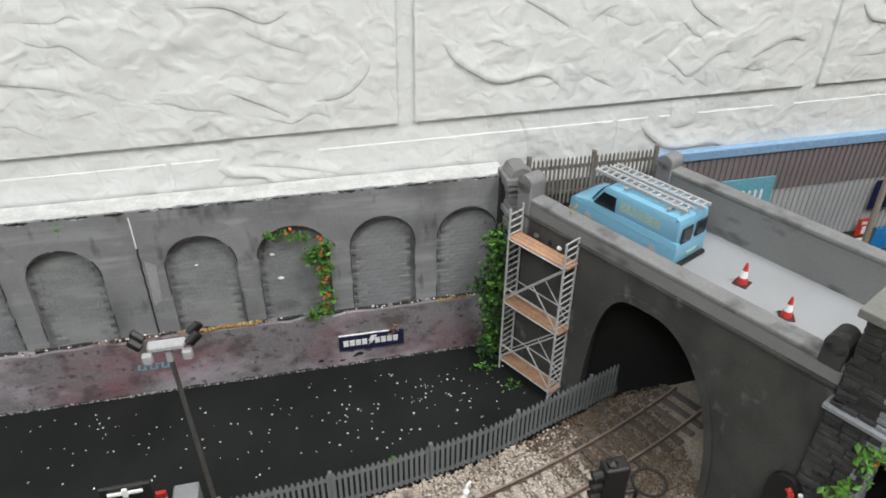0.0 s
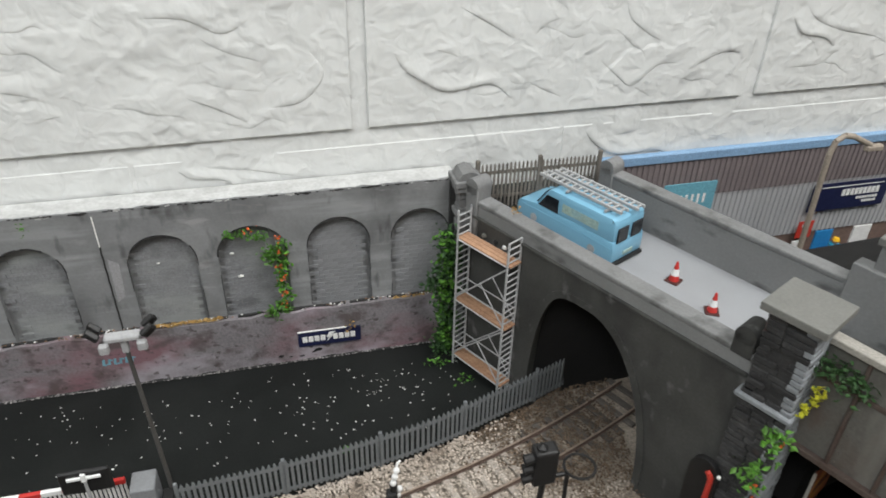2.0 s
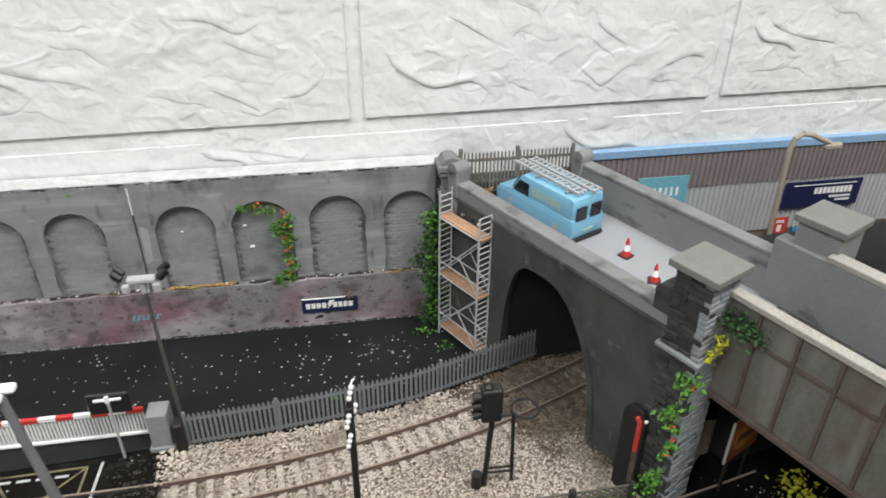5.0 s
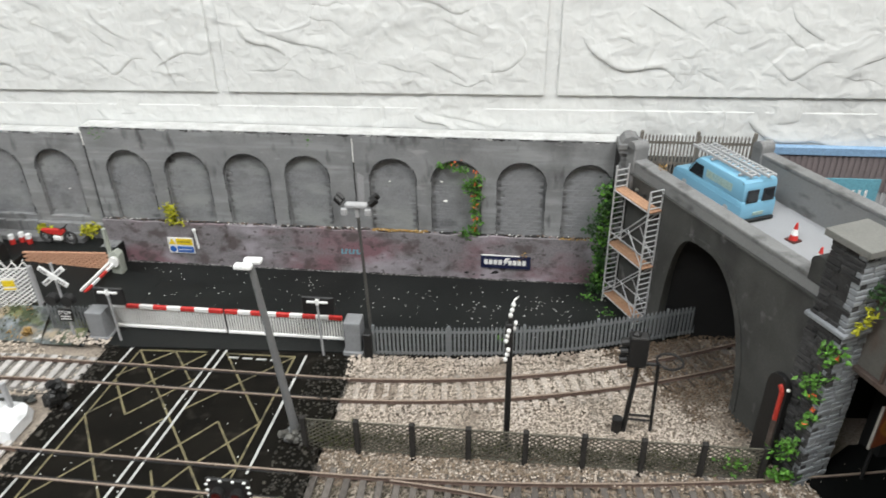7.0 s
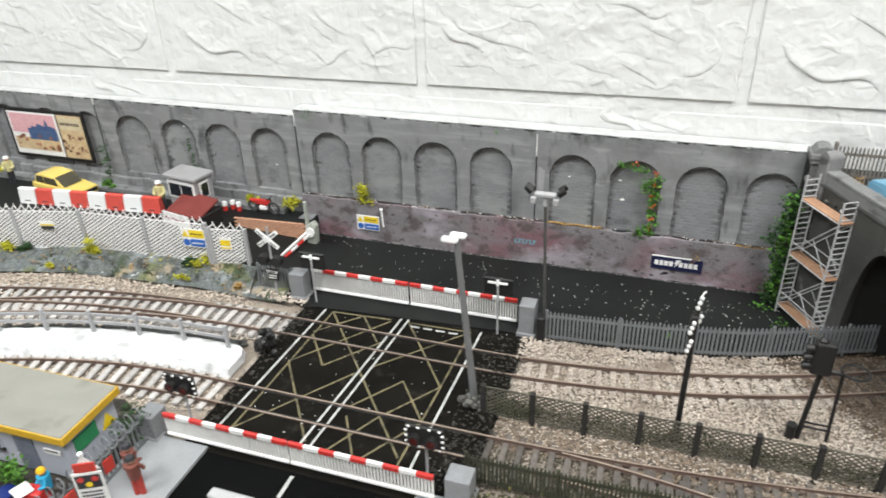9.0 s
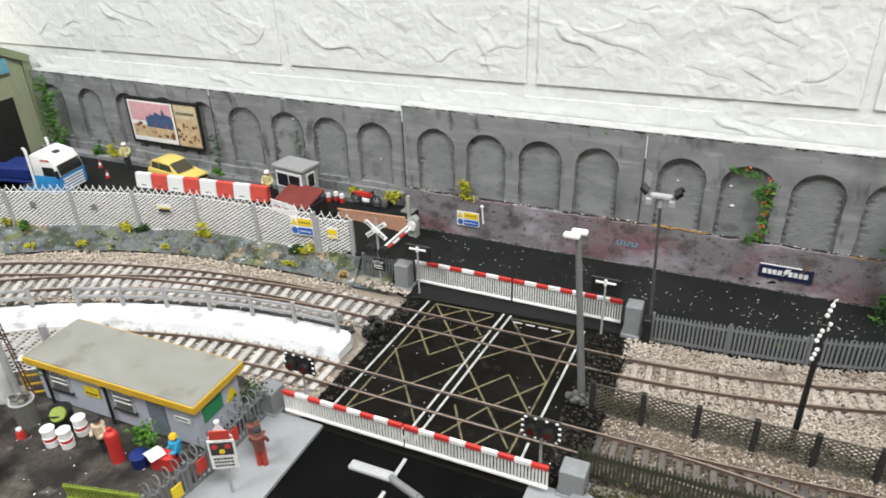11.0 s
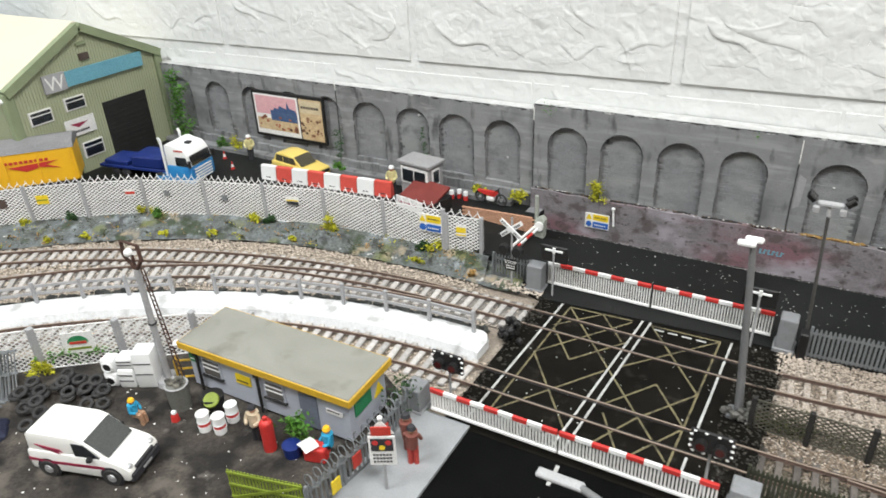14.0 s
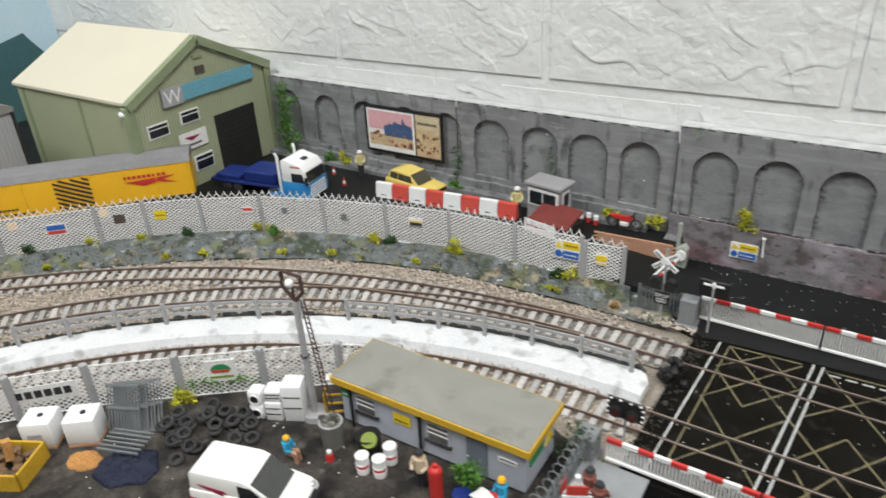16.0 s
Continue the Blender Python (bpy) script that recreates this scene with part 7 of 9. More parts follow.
for z0, z1, m_, y in ((3.4, 7.05, CORR_GREY, 0.0), (7.05, 9.45, CORR_BROWN, -0.05)):
    bm = B()
    n_ = 96
    for i in range(n_):
        x = 0.2 + 0.35 * i
        box(bm, x, x + 0.2, y - 0.07, y + 0.1, z0, z1)
    box(bm, 0.1, 34.0, y, y + 0.25, z0, z1)
    part("cladding", bm, m_, wh)
bm = B()
box(bm, 0.0, 34.2, -0.2, 0.25, 9.4, 9.95, 0.05)
part("fascia", bm, FASCIA_BLUE, wh)
bm = B()
box(bm, 0.1, 34, 0.05, 0.25, -0.3, 3.4)
part("brick_base", bm, BRICK_BROWN, wh)
for x, w, m_ in ((16.1, 1.3, CAB_BLUE), (19.0, 1.4, SIGN_WHITE), (24.5, 2.4, SIGN_WHITE), (28.5, 3.0, CORR_GREY)):
    bm = B()
    box(bm, x, x + w, -0.06, 0.1, 0.2, 3.3, 0.03)
    part("door", bm, m_, wh)
s1 = root("warehouse_sign", 38.2, 46.5, 6.0, 0.6, "teal warehouse sign with white lettering bars", "sign")
plate(s1, "plate", 0, 3.4, 0, 1.95, TEAL)
letters(s1, 0.7, 3.0, 0.6, 1.2, -0.045, 6, SIGN_WHITE, gap=0.6)
s2 = root("warehouse_sign", 48.5, 46.5, 5.0, 0.6, "navy warehouse sign with white lettering bars", "sign")
plate(s2, "plate", 0, 5.6, 0, 1.9, SIGN_NAVY)
letters(s2, 2.2, 5.0, 0.95, 1.4, -0.045, 9, SIGN_WHITE, gap=0.25)
letters(s2, 3.4, 5.0, 0.62, 0.78, -0.045, 8, SIGN_WHITE)
letters(s2, 3.9, 5.0, 0.35, 0.5, -0.045, 6, SIGN_WHITE)
plate(s2, "rule", 0.6, 5.2, 1.6, 1.66, SIGN_WHITE, -0.04, 0.02)
s3 = root("unit_sign", 48.2, 46.4, 3.1, 0.6, "small red unit sign with white bars", "sign")
plate(s3, "plate", 0, 1.1, 0.1, 1.3, RED_SIGN)
letters(s3, 0.25, 0.85, 0.9, 1.1, -0.045, 4, SIGN_WHITE)
letters(s3, 0.4, 0.7, 0.25, 0.75, -0.045, 1, SIGN_WHITE, gap=0.0)
plate(s3, "lower_plate", -0.1, 0.9, -1.0, -0.1, SIGN_WHITE)
bm = B()
prism(bm, [(34.6, 45.2), (70, 45.2), (70, 34), (41.5, 33.0), (38.8, 36.2)], -0.42, 1.4, axis="z")
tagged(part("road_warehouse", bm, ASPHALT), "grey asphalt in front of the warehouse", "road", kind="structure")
figure(50.2, 45.2, 1.4, 0, 2.4, CLOTH_BLUE, CLOTH_DARK, YELLOW, "small painted workman figurine in a yellow helmet")


# ---- white platform with railing ----
def ring_pts(cx, cy, R, a0, a1, n):
    return [(cx - R * math.sin(a0 + (a1 - a0) * i / n), cy + R * math.cos(a0 + (a1 - a0) * i / n)) for i in range(n + 1)]


A0, A1 = -0.022, 0.93
vs, fs = [], []
N_, C_ = 120, 10
for i in range(N_ + 1):
    a = A0 + (A1 - A0) * i / N_
    for j in range(C_ + 1):
        k = j / C_
        r0 = 44.72 + 0.05 * noise.noise(Vector((a * 60, 0, 0)))
        r1 = 47.4 + 0.1 * noise.noise(Vector((a * 50, 7, 0))) - (1.0 if i == 0 else 0.25 if i == 1 else 0)
        r = r0 + (r1 - r0) * k
        drop = 0.6 if j in (0, C_) else 0.0
        z = 0.3 + 0.025 * noise.noise(Vector((a * 40, r * 1.2, 0))) - drop
        vs.append((-7 - r * math.sin(a), -17.2 + r * math.cos(a), z))
for i in range(N_):
    for j in range(C_):
        q = i * (C_ + 1) + j
        fs.append((q, q + 1, q + C_ + 2, q + C_ + 1))
i = len(vs)
vs += [(-6.0, 27.5, -0.3), (-6.0, 29.6, -0.3)]
fs.append(tuple(range(C_ + 1)) + (i + 1, i))
tagged(raw("platform", vs, fs, CONCRETE_WHITE, smooth=False), "rough white surfaced walkway between the curved tracks", "platform", kind="structure")
bm = B()
g_ = random.Random(3)
for i in range(420):
    a = A0 + 0.02 + (A1 - A0 - 0.02) * i / 420
    R = 47.75 + g_.gauss(0, 0.2)
    ball(bm, (-7 - R * math.sin(a), -17.2 + R * math.cos(a), -0.15 + g_.uniform(-0.1, 0.12)), g_.uniform(0.12, 0.3), 1, (1.4, 1.0, 0.6), 0.6)
tagged(part("edge_scrub", bm, mat("black_scrub", (0.03, 0.032, 0.03), isle=0.5)), "black scorched edge along the walkway", "scrub", kind="stuff")
rail = root("walkway_railing", 0, 0, 0, 0, "pale grey two-rail handrail along the white walkway", "railing")
posts = []
for i in range(14):
    a = 0.0 + 0.068 * i
    R = 46.75
    posts.append((-7.2 - R * math.sin(a), -17.2 + R * math.cos(a)))
for x, y in posts:
    bm = B()
    box(bm, x - 0.12, x + 0.12, y - 0.12, y + 0.12, 0.1, 1.95, 0.03)
    part("post", bm, GREY_POST, rail)
for z in (1.05, 1.65):
    for k, ((xa, ya), (xb, yb)) in enumerate(zip(posts, posts[1:])):
        if k == 6:
            continue
        bm = B()
        bar(bm, (xa, ya, z), (xb, yb, z), 0.09, 0.2)
        part("rail", bm, GREY_POST, rail)

# ---- mesh fences of the yard and the upper road ----
north = mesh_fence("mesh_fence", FENCE[:-1], 0.55, 3.3, MESH_PALE, GREY_POST, "pale expanded-mesh security fence with barbed top", 0.27, 0.083, 0.15, True, 0.02)
mesh_fence("mesh_gate", [(-13.7, 37.9), (-11.0, 38.3)], 0.55, 3.0, MESH_PALE, GREY_POST, "pale expanded-mesh gate leaf at the end of the fence", 0.27, 0.083, 0.15, True, 0.02)
SOUTH = [(-44.0, 0.5), (-40.2, 4.6), (-36.6, 8.6), (-33.6, 11.6), (-29.6, 14.8), (-25.7, 17.8), (-22.0, 20.5), (-18.6, 22.0)]
mesh_fence("mesh_fence", SOUTH, -0.1, 3.0, MESH_PALE, GREY_POST, "pale expanded-mesh fence behind the yard", 0.29, 0.085, 0.2)


def on_line(pts, i, k, z, off=-0.12):
    (xa, ya), (xb, yb) = pts[i], pts[i + 1]
    a = math.atan2(yb - ya, xb - xa)
    return xa + (xb - xa) * k + math.sin(a) * -off * -1, ya + (yb - ya) * k + math.cos(a) * off, z, math.degrees(a)


def fence_sign(pts, i, k, z, w, h, base, bands, label):
    x, y, z, a = on_line(pts, i, k, z)
    s = root("fence_sign", x, y, z, a, label, "sign", "fence signs")
    plate(s, "plate", -w / 2, w / 2, 0, h, base)
    for z0, z1, m_ in bands:
        plate(s, "band", -w * 0.45, w * 0.45, h * z0, h * z1, m_, -0.035, 0.03)
    return s


fence_sign(FENCE, 7, 0.5, 2.3, 1.2, 0.75, SIGN_WHITE, ((0.05, 0.4, INK), (0.45, 0.6, SIGN_YELLOW)), "small white and black notice on the mesh fence")
fence_sign(FENCE, 4, 0.8, 2.4, 0.9, 0.6, SIGN_WHITE, ((0.3, 0.7, RED_SIGN),), "small white and red notice on the mesh fence")
fence_sign(FENCE, 3, 0.3, 2.2, 1.0, 0.8, SIGN_YELLOW, ((0.4, 0.55, LIME),), "small yellow notice on the mesh fence")
fence_sign(FENCE, 2, 0.5, 2.2, 0.9, 0.8, RUST, (), "small rusty plate on the mesh fence")
fence_sign(FENCE, 1, 0.6, 1.9, 1.6, 1.0, SIGN_WHITE, ((0.1, 0.4, RED_SIGN), (0.45, 0.9, SIGN_BLUE)), "white, red and blue notice on the mesh fence")
x, y, z, a = on_line(FENCE, 9, 0.62, 2.0)
site_sign(x, y, 1.9, 1.9, 1.5, a)
fence_sign([(-13.7, 37.9), (-10.7, 38.4)], 0, 0.4, 1.9, 0.85, 1.0, SIGN_WHITE, ((0.35, 0.8, SIGN_YELLOW), (0.1, 0.22, SIGN_YELLOW)), "white and yellow warning notice on the mesh gate")
fence_sign(FENCE, 5, 0.4, 2.4, 0.5, 0.5, GALV, (), "small grey plate on the mesh fence")
fence_sign(FENCE, 6, 0.35, 2.2, 0.5, 0.5, GALV, (), "small grey plate on the mesh fence")
banner = fence_sign(SOUTH, 2, 0.35, 0.9, 4.4, 1.15, SIGN_WHITE, (), "white advert banner with black lettering bars on the mesh fence")
letters(banner, -1.2, 2.0, 0.35, 0.85, -0.05, 6, INK, gap=0.25)
gs_ = fence_sign(SOUTH, 4, 0.53, 0.9, 1.9, 1.5, SIGN_WHITE, (), "white advert with a green arc over a red band")
bm = B()
prism(bm, [(-0.62, 0.75)] + [(-0.62 * math.cos(0.314 * i), 0.75 + 0.5 * math.sin(0.314 * i)) for i in range(1, 10)] + [(0.62, 0.75)], -0.05, -0.035)
part("green_arc", bm, SIGN_GREEN, gs_)
plate(gs_, "band", -0.5, 0.5, 0.66, 0.84, RED_SIGN, -0.06, 0.03)
plate(gs_, "swash", -0.7, 0.7, 0.24, 0.4, LIME, -0.04, 0.03)
for i in range(7):
    x, y, z, a = on_line(SOUTH, 4, 0.05 + 0.14 * i, 0.9)
    leaves("creeper", [(x, y - 0.1, 0.6 + 0.25 * (i % 3), 0.25, 18)], 0.13, LEAF, "green creeper on the mesh fence")
bush(-29.0, 14.3, 0, 0.75, LEAF_YELLOW, "lime green bush at the foot of the mesh fence", 220)

# ---- bushes along the upper fence, bank and wall ----
for i, k, m_, r_ in ((1, 0.95, LEAF_YELLOW, 0.5), (2, 0.9, LEAF_YELLOW, 0.55), (3, 0.75, LEAF_DARK, 0.5), (4, 1.0, LEAF_YELLOW, 0.7), (5, 0.2, LEAF, 0.45), (6, 0.85, LEAF_YELLOW, 0.6), (7, 0.1, LEAF_DARK, 0.45), (8, 0.15, LEAF_YELLOW, 0.65), (9, 0.9, LEAF_YELLOW, 0.7), (9, 0.75, LEAF_DARK, 0.5), (0, 0.7, LEAF_DARK, 0.8), (1, 0.3, LEAF_DARK, 0.75)):
    x, y, z, a = on_line(FENCE, i, k, 0.5, -0.4)
    bush(x, y, 0.45, r_ * 1.12, m_, "clump of yellow-green scrub at the fence foot" if m_ is LEAF_YELLOW else "clump of dark green scrub at the fence foot")
for i, k, m_ in ((1, 0.5, LEAF_YELLOW), (4, 0.2, LEAF_YELLOW), (6, 0.3, LEAF_YELLOW), (5, 0.5, LEAF_YELLOW), (9, 0.7, LEAF_YELLOW), (10, 0.75, LEAF_BROWN), (3, 0.5, LEAF_YELLOW), (7, 0.6, LEAF_YELLOW)):
    (xa, ya), (xb, yb) = FOOT[i], FOOT[i + 1]
    bush(xa + (xb - xa) * k, ya + (yb - ya) * k + 0.5, 0.0, 0.38, m_, "tuft of scrub on the bank", 110)
tufts = random.Random(5)
for m_, n_, lab in ((LEAF_OLIVE, 150, "dark green moss and grass tufts on the bank"), (LEAF_BROWN, 90, "dry brown grass tufts on the bank"), (LEAF_YELLOW, 22, "yellow-green grass tufts on the bank")):
    spots = []
    for i in range(n_):
        q = tufts.uniform(0.3, 10.8)
        j = int(q)
        k, side = q - j, tufts.uniform(0.0, 1.0)
        xa, ya = FOOT[j][0] + (FOOT[j + 1][0] - FOOT[j][0]) * k, FOOT[j][1] + (FOOT[j + 1][1] - FOOT[j][1]) * k
        xb, yb = FENCE[j][0] + (FENCE[j + 1][0] - FENCE[j][0]) * k, FENCE[j][1] + (FENCE[j + 1][1] - FENCE[j][1]) * k
        spots.append((xa + (xb - xa) * side, ya + (yb - ya) * side, -0.05 + 0.8 * side ** 0.7, tufts.uniform(0.12, 0.3), 10))
    tagged(leaves("bank_grass", spots, 0.09, m_, lab, "grass"), kind="stuff")
for x, m_, r_, z in ((-10.9, LEAF_YELLOW, 0.75, 2.3), (-14.5, LEAF_YELLOW, 0.5, 2.3), (-29.3, LEAF, 0.7, 1.9), (-41.5, LEAF_YELLOW, 0.8, 1.9), (-43.5, LEAF, 0.7, 1.9)):
    bush(x, 44.9, z, r_, m_, "bush growing at the foot of the arched wall", 220)
leaves("weeds", [(-4.7, 45.15, 4.55, 0.22, 90), (-4.55, 45.15, 4.2, 0.24, 90), (-4.75, 45.1, 3.65, 0.2, 60), (-4.1, 45.1, 3.6, 0.14, 30)], 0.13, LEAF_YELLOW, "yellow-green plant on the wall ledge")
leaves("ivy", [(-48.5 + rnd.gauss(0, 0.4), 44.6, 2.4 + 0.45 * i, 0.4, 50) for i in range(16)], 0.17, LEAF, "green ivy between the shed and the arched wall")
leaves("ivy", [(-28.9 + rnd.gauss(0, 0.2), 45.2, 3.2 + 0.3 * i, 0.2, 14) for i in range(9)], 0.12, LEAF_DARK, "ivy on the arched wall")
leaves("ivy", [(-20.0 + rnd.gauss(0, 0.1), 45.4, 4.2 + 0.3 * i, 0.12, 12) for i in range(10)], 0.1, LEAF_DARK, "thin ivy on the edge of a blind arch")
for spot in ((-8.6, 44.9, 10.2, 0.35, 30), (5.9, 44.9, 10.1, 0.2, 14)):
    leaves("moss_patch", [spot], 0.08, LEAF, "green moss on the wall coping")

# ---- billboard ----
bb = root("billboard", -39.0, 45.55, 3.85, 0, "black framed billboard with two faded picture posters", "billboard")
plate(bb, "frame", 0, 8.6, 0, 4.5, BLACK, 0, 0.2)
plate(bb, "poster", 0.25, 5.6, 0.3, 4.2, SIGN_WHITE, -0.11, 0.03)
plate(bb, "poster_sky", 0.45, 5.4, 2.3, 4.05, PINK, -0.135, 0.02)
plate(bb, "poster_land", 0.45, 5.4, 0.75, 1.9, SANDY, -0.135, 0.02)
plate(bb, "poster_water", 2.2, 5.4, 1.75, 2.75, SEA, -0.15, 0.02)
bm = B()
prism(bm, [(2.6, 2.6), (2.7, 3.0), (3.2, 2.9), (3.4, 3.25), (4.2, 3.0), (4.35, 3.7), (4.6, 3.1), (5.3, 2.95), (5.4, 2.6)], -0.18, -0.165)
part("poster_skyline", bm, SEA, bb)
bm = B()
for i in range(22):
    ball(bm, (rnd.uniform(0.6, 5.2), -0.15, rnd.uniform(0.85, 2.1)), rnd.uniform(0.06, 0.2), 1, (1.3, 0.15, 1), 0.5)
tagged(part("poster_dabs", bm, mat("poster_browns", (0.25, 0.10, 0.06), isle=0.7, bump=0), bb), kind="stuff")
plate(bb, "poster", 5.75, 8.35, 0.3, 4.2, SANDY, -0.11, 0.03)
plate(bb, "poster_band", 5.85, 8.25, 2.9, 4.05, mat("poster_cream", (0.58, 0.50, 0.34), vs=1.5, var=0.5, bump=0), -0.135, 0.02)
letters(bb, 6.0, 8.1, 3.3, 3.55, -0.15, 7, RUST)
bm = B()
for i in range(20):
    ball(bm, (rnd.uniform(5.95, 8.15), -0.14, rnd.uniform(0.6, 2.6)), rnd.uniform(0.06, 0.2), 1, (1.2, 0.15, 1), 0.5)
tagged(part("poster_dabs", bm, mat("poster_umber", (0.16, 0.08, 0.05), isle=0.7, bump=0), bb), kind="stuff")

# ---- green shed ----
shed = root("industrial_shed", -51.5, 29.8, 1.7, 90, "sage green industrial shed with a cream pitched roof", "building")
W_, EV, AP, DP = 15.9, 9.1, 12.95, 17.0
bm = B()
prism(bm, [(0, 0), (W_, 0), (W_, EV), (W_ / 2, AP), (0, EV)], 0, DP)
part("wall", bm, SHED_GREEN, shed)
bm = B()
for i in range(52):
    x = 0.5 + (W_ - 1) * i / 52
    top = EV + (AP - EV) * (1 - abs(x - W_ / 2) / (W_ / 2)) - 0.3
    box(bm, x, x + 0.14, -0.05, 0.02, 0.1, top)
for i in range(48):
    box(bm, -0.05, 0.02, 0.6 + 0.34 * i, 0.74 + 0.34 * i, 0.1, EV - 0.2)
part("cladding_ribs", bm, SHED_GREEN, shed)
for x0, z0, x1, z1 in ((-0.25, EV - 0.1, W_ / 2, AP + 0.15), (W_ / 2, AP + 0.15, W_ + 0.25, EV - 0.1)):
    bm = B()
    bar(bm, (x0, -0.2, z0 + 0.05), (x1, -0.2, z1 + 0.05), 0.6, 0.75)
    part("barge_board", bm, SHED_TRIM, shed)
    bm = B()
    prism(bm, [(x0, z0 + 0.2), (x1, z1 + 0.2), (x1, z1 + 0.5), (x0, z0 + 0.5)], 0.15, DP + 0.2, 0.04)
    part("roof_slope", bm, SHED_ROOF, shed, "cream roof sheet")
for x in (0.0, W_):
    bm = B()
    box(bm, x - 0.45, x + 0.45, -0.3, 0.4, 0, EV, 0.08)
    part("corner_post", bm, SHED_TRIM, shed)
for y in (6.8, DP - 1.2):
    bm = B()
    box(bm, -0.16, 0.05, y, y + 0.3, 0, EV - 0.1, 0.04)
    part("downpipe", bm, SHED_TRIM, shed)
bm = B()
box(bm, 8.5, 13.5, -0.14, 0.1, 0, 5.9, 0.03)
part("roller_door", bm, DOOR_BLACK, shed, "black roller shutter door")
for i in range(12):
    bm = B()
    box(bm, 8.6, 13.4, -0.155, -0.1, 0.25 + 0.47 * i, 0.45 + 0.47 * i, 0.03)
    part("slat", bm, DOOR_BLACK, shed)
for x0, z0, w, h in ((1.2, 5.75, 2.2, 1.25), (4.75, 6.1, 2.1, 1.2), (5.3, 1.4, 2.2, 1.5)):
    bm = B()
    box(bm, x0, x0 + w, -0.16, 0.05, z0, z0 + h, 0.03)
    f_ = part("window", bm, SIGN_WHITE, shed)
    bm = B()
    box(bm, x0 + 0.15, x0 + w - 0.15, -0.2, 0.0, z0 + 0.15, z0 + h * 0.62)
    part("pane", bm, GLASS, f_)
    bm = B()
    box(bm, x0 + 0.15, x0 + w - 0.15, -0.2, 0.0, z0 + h * 0.72, z0 + h - 0.12)
    part("pane", bm, GLASS, f_)
sn = root("shed_sign", -51.18, 33.0, 10.0, 90, "long teal shed sign with a white W", "sign")
plate(sn, "plate", 2.2, 10.6, 0, 1.35, TEAL, 0, 0.25)
plate(sn, "end_plate", 0, 2.2, -0.15, 1.45, GREY_POST, 0, 0.2)
words(sn, "W", 1.75, 1.1, -0.13, 0.05, SIGN_WHITE)
sn2 = root("shed_notice", -51.3, 33.9, 5.45, 90, "white shed notice with a red emblem", "sign")
plate(sn2, "plate", 0, 3.1, 0, 1.6, SIGN_WHITE)
bm = B()
prism(bm, [(0.5, 1.2), (2.4, 1.1), (1.3, 0.75)], -0.05, -0.03)
part("emblem", bm, MAROON, sn2)
letters(sn2, 0.6, 2.4, 0.3, 0.5, -0.045, 7, INK)
bm = B()
box(bm, -0.5, 0.5, -0.12, 0.1, 0, 0.6, 0.03)
at(tagged(part("alarm_box", bm, RUST), "small brown alarm box on the shed gable", "alarm"), -51.35, 37.7, 11.9, 90)
bm = B()
box(bm, -0.5, 0.5, -0.1, 0.1, 0, 0.3, 0.03)
at(tagged(part("gable_vent", bm, SHED_TRIM), "small louvre vent high on the shed gable", "vent"), -51.35, 37.7, 13.2, 90)
bm = B()
ball(bm, (0, 0, 0), 0.4, 2, (1.2, 0.8, 0.7))
at(tagged(part("bulkhead_lamp", bm, LAMP_WHITE), "white bulkhead lamp under the shed eaves", "lamp"), -51.9, 29.5, 10.2)
# grey outbuilding beside it
ob_ = root("grey_outbuilding", -62.3, 19.6, 1.7, 90, "pale grey corrugated outbuilding with a sloping roof", "building")
bm = B()
box(bm, 0, 6.0, 0, 12, 0, 8.6)
part("wall", bm, CORR_GREY, ob_)
bm = B()
for i in range(16):
    box(bm, 0.2 + 0.36 * i, 0.4 + 0.36 * i, -0.05, 0.02, 0.1, 8.4)
part("cladding_ribs", bm, CORR_GREY, ob_)
bm = B()
prism(bm, [(-0.3, 8.6), (6.2, 8.6), (6.2, 9.0), (3.0, 10.4), (-0.3, 10.4)], -0.3, 12.2)
part("roof_slope", bm, CABIN_ROOF, ob_)
bm = B()
box(bm, 5.95, 6.2, -0.25, 0.05, 0, 8.8, 0.05)
part("downpipe", bm, DARK_JOINT_SHADE, ob_)

# ---- yellow van wagon on the upper road ----
wg = root("railway_wagon", -58.0, 20.1, 1.78, 48, "yellow ventilated railway van with a grey roof and black stripes", "wagon")
bm = B()
box(bm, -14, 15.6, 0, 3.3, 1.25, 4.3, 0.08)
part("body", bm, YELLOW, wg)
bm = B()
prism(bm, [(-0.06, 4.25), (3.36, 4.25), (3.0, 4.8), (1.65, 5.1), (0.3, 4.8)], -14.1, 15.7, 0.03, "x")
part("roof", bm, ROOF_GREY, wg)
for i in range(12):
    bm = B()
    x = -13.6 + 2.62 * i
    box(bm, x, x + 0.1, -0.06, 0.04, 1.25, 4.25)
    part("rib", bm, YELLOW, wg)
for i in range(9):
    bm = B()
    z = 1.75 + 0.42 * i
    x0_ = 4.6 + max(0, z - 4.05) / 0.46
    x1_ = min(7.4, 4.6 + (z - 1.45) / 0.46)
    bar(bm, (x0_, -0.07, z - (x0_ - 4.6) * 0.46), (x1_, -0.07, z - (x1_ - 4.6) * 0.46), 0.03, 0.16)
    part("stripe", bm, INK, wg)
bm = B()
prism(bm, [(10.2, 3.1), (14.2, 3.3), (13.2, 3.0), (14.3, 2.6), (12.8, 2.85), (11.6, 2.6)], -0.06, -0.03)
part("emblem", bm, RED, wg, "red swept emblem")
letters(wg, 10.0, 13.6, 3.35, 3.6, -0.04, 9, RED_SIGN)
letters(wg, -1.2, 1.6, 2.0, 2.15, -0.04, 9, INK)
letters(wg, -0.4, 2.8, 1.55, 1.7, -0.04, 9, INK)
bm = B()
box(bm, -13.8, 15.4, 0.3, 3.0, 0.45, 1.25)
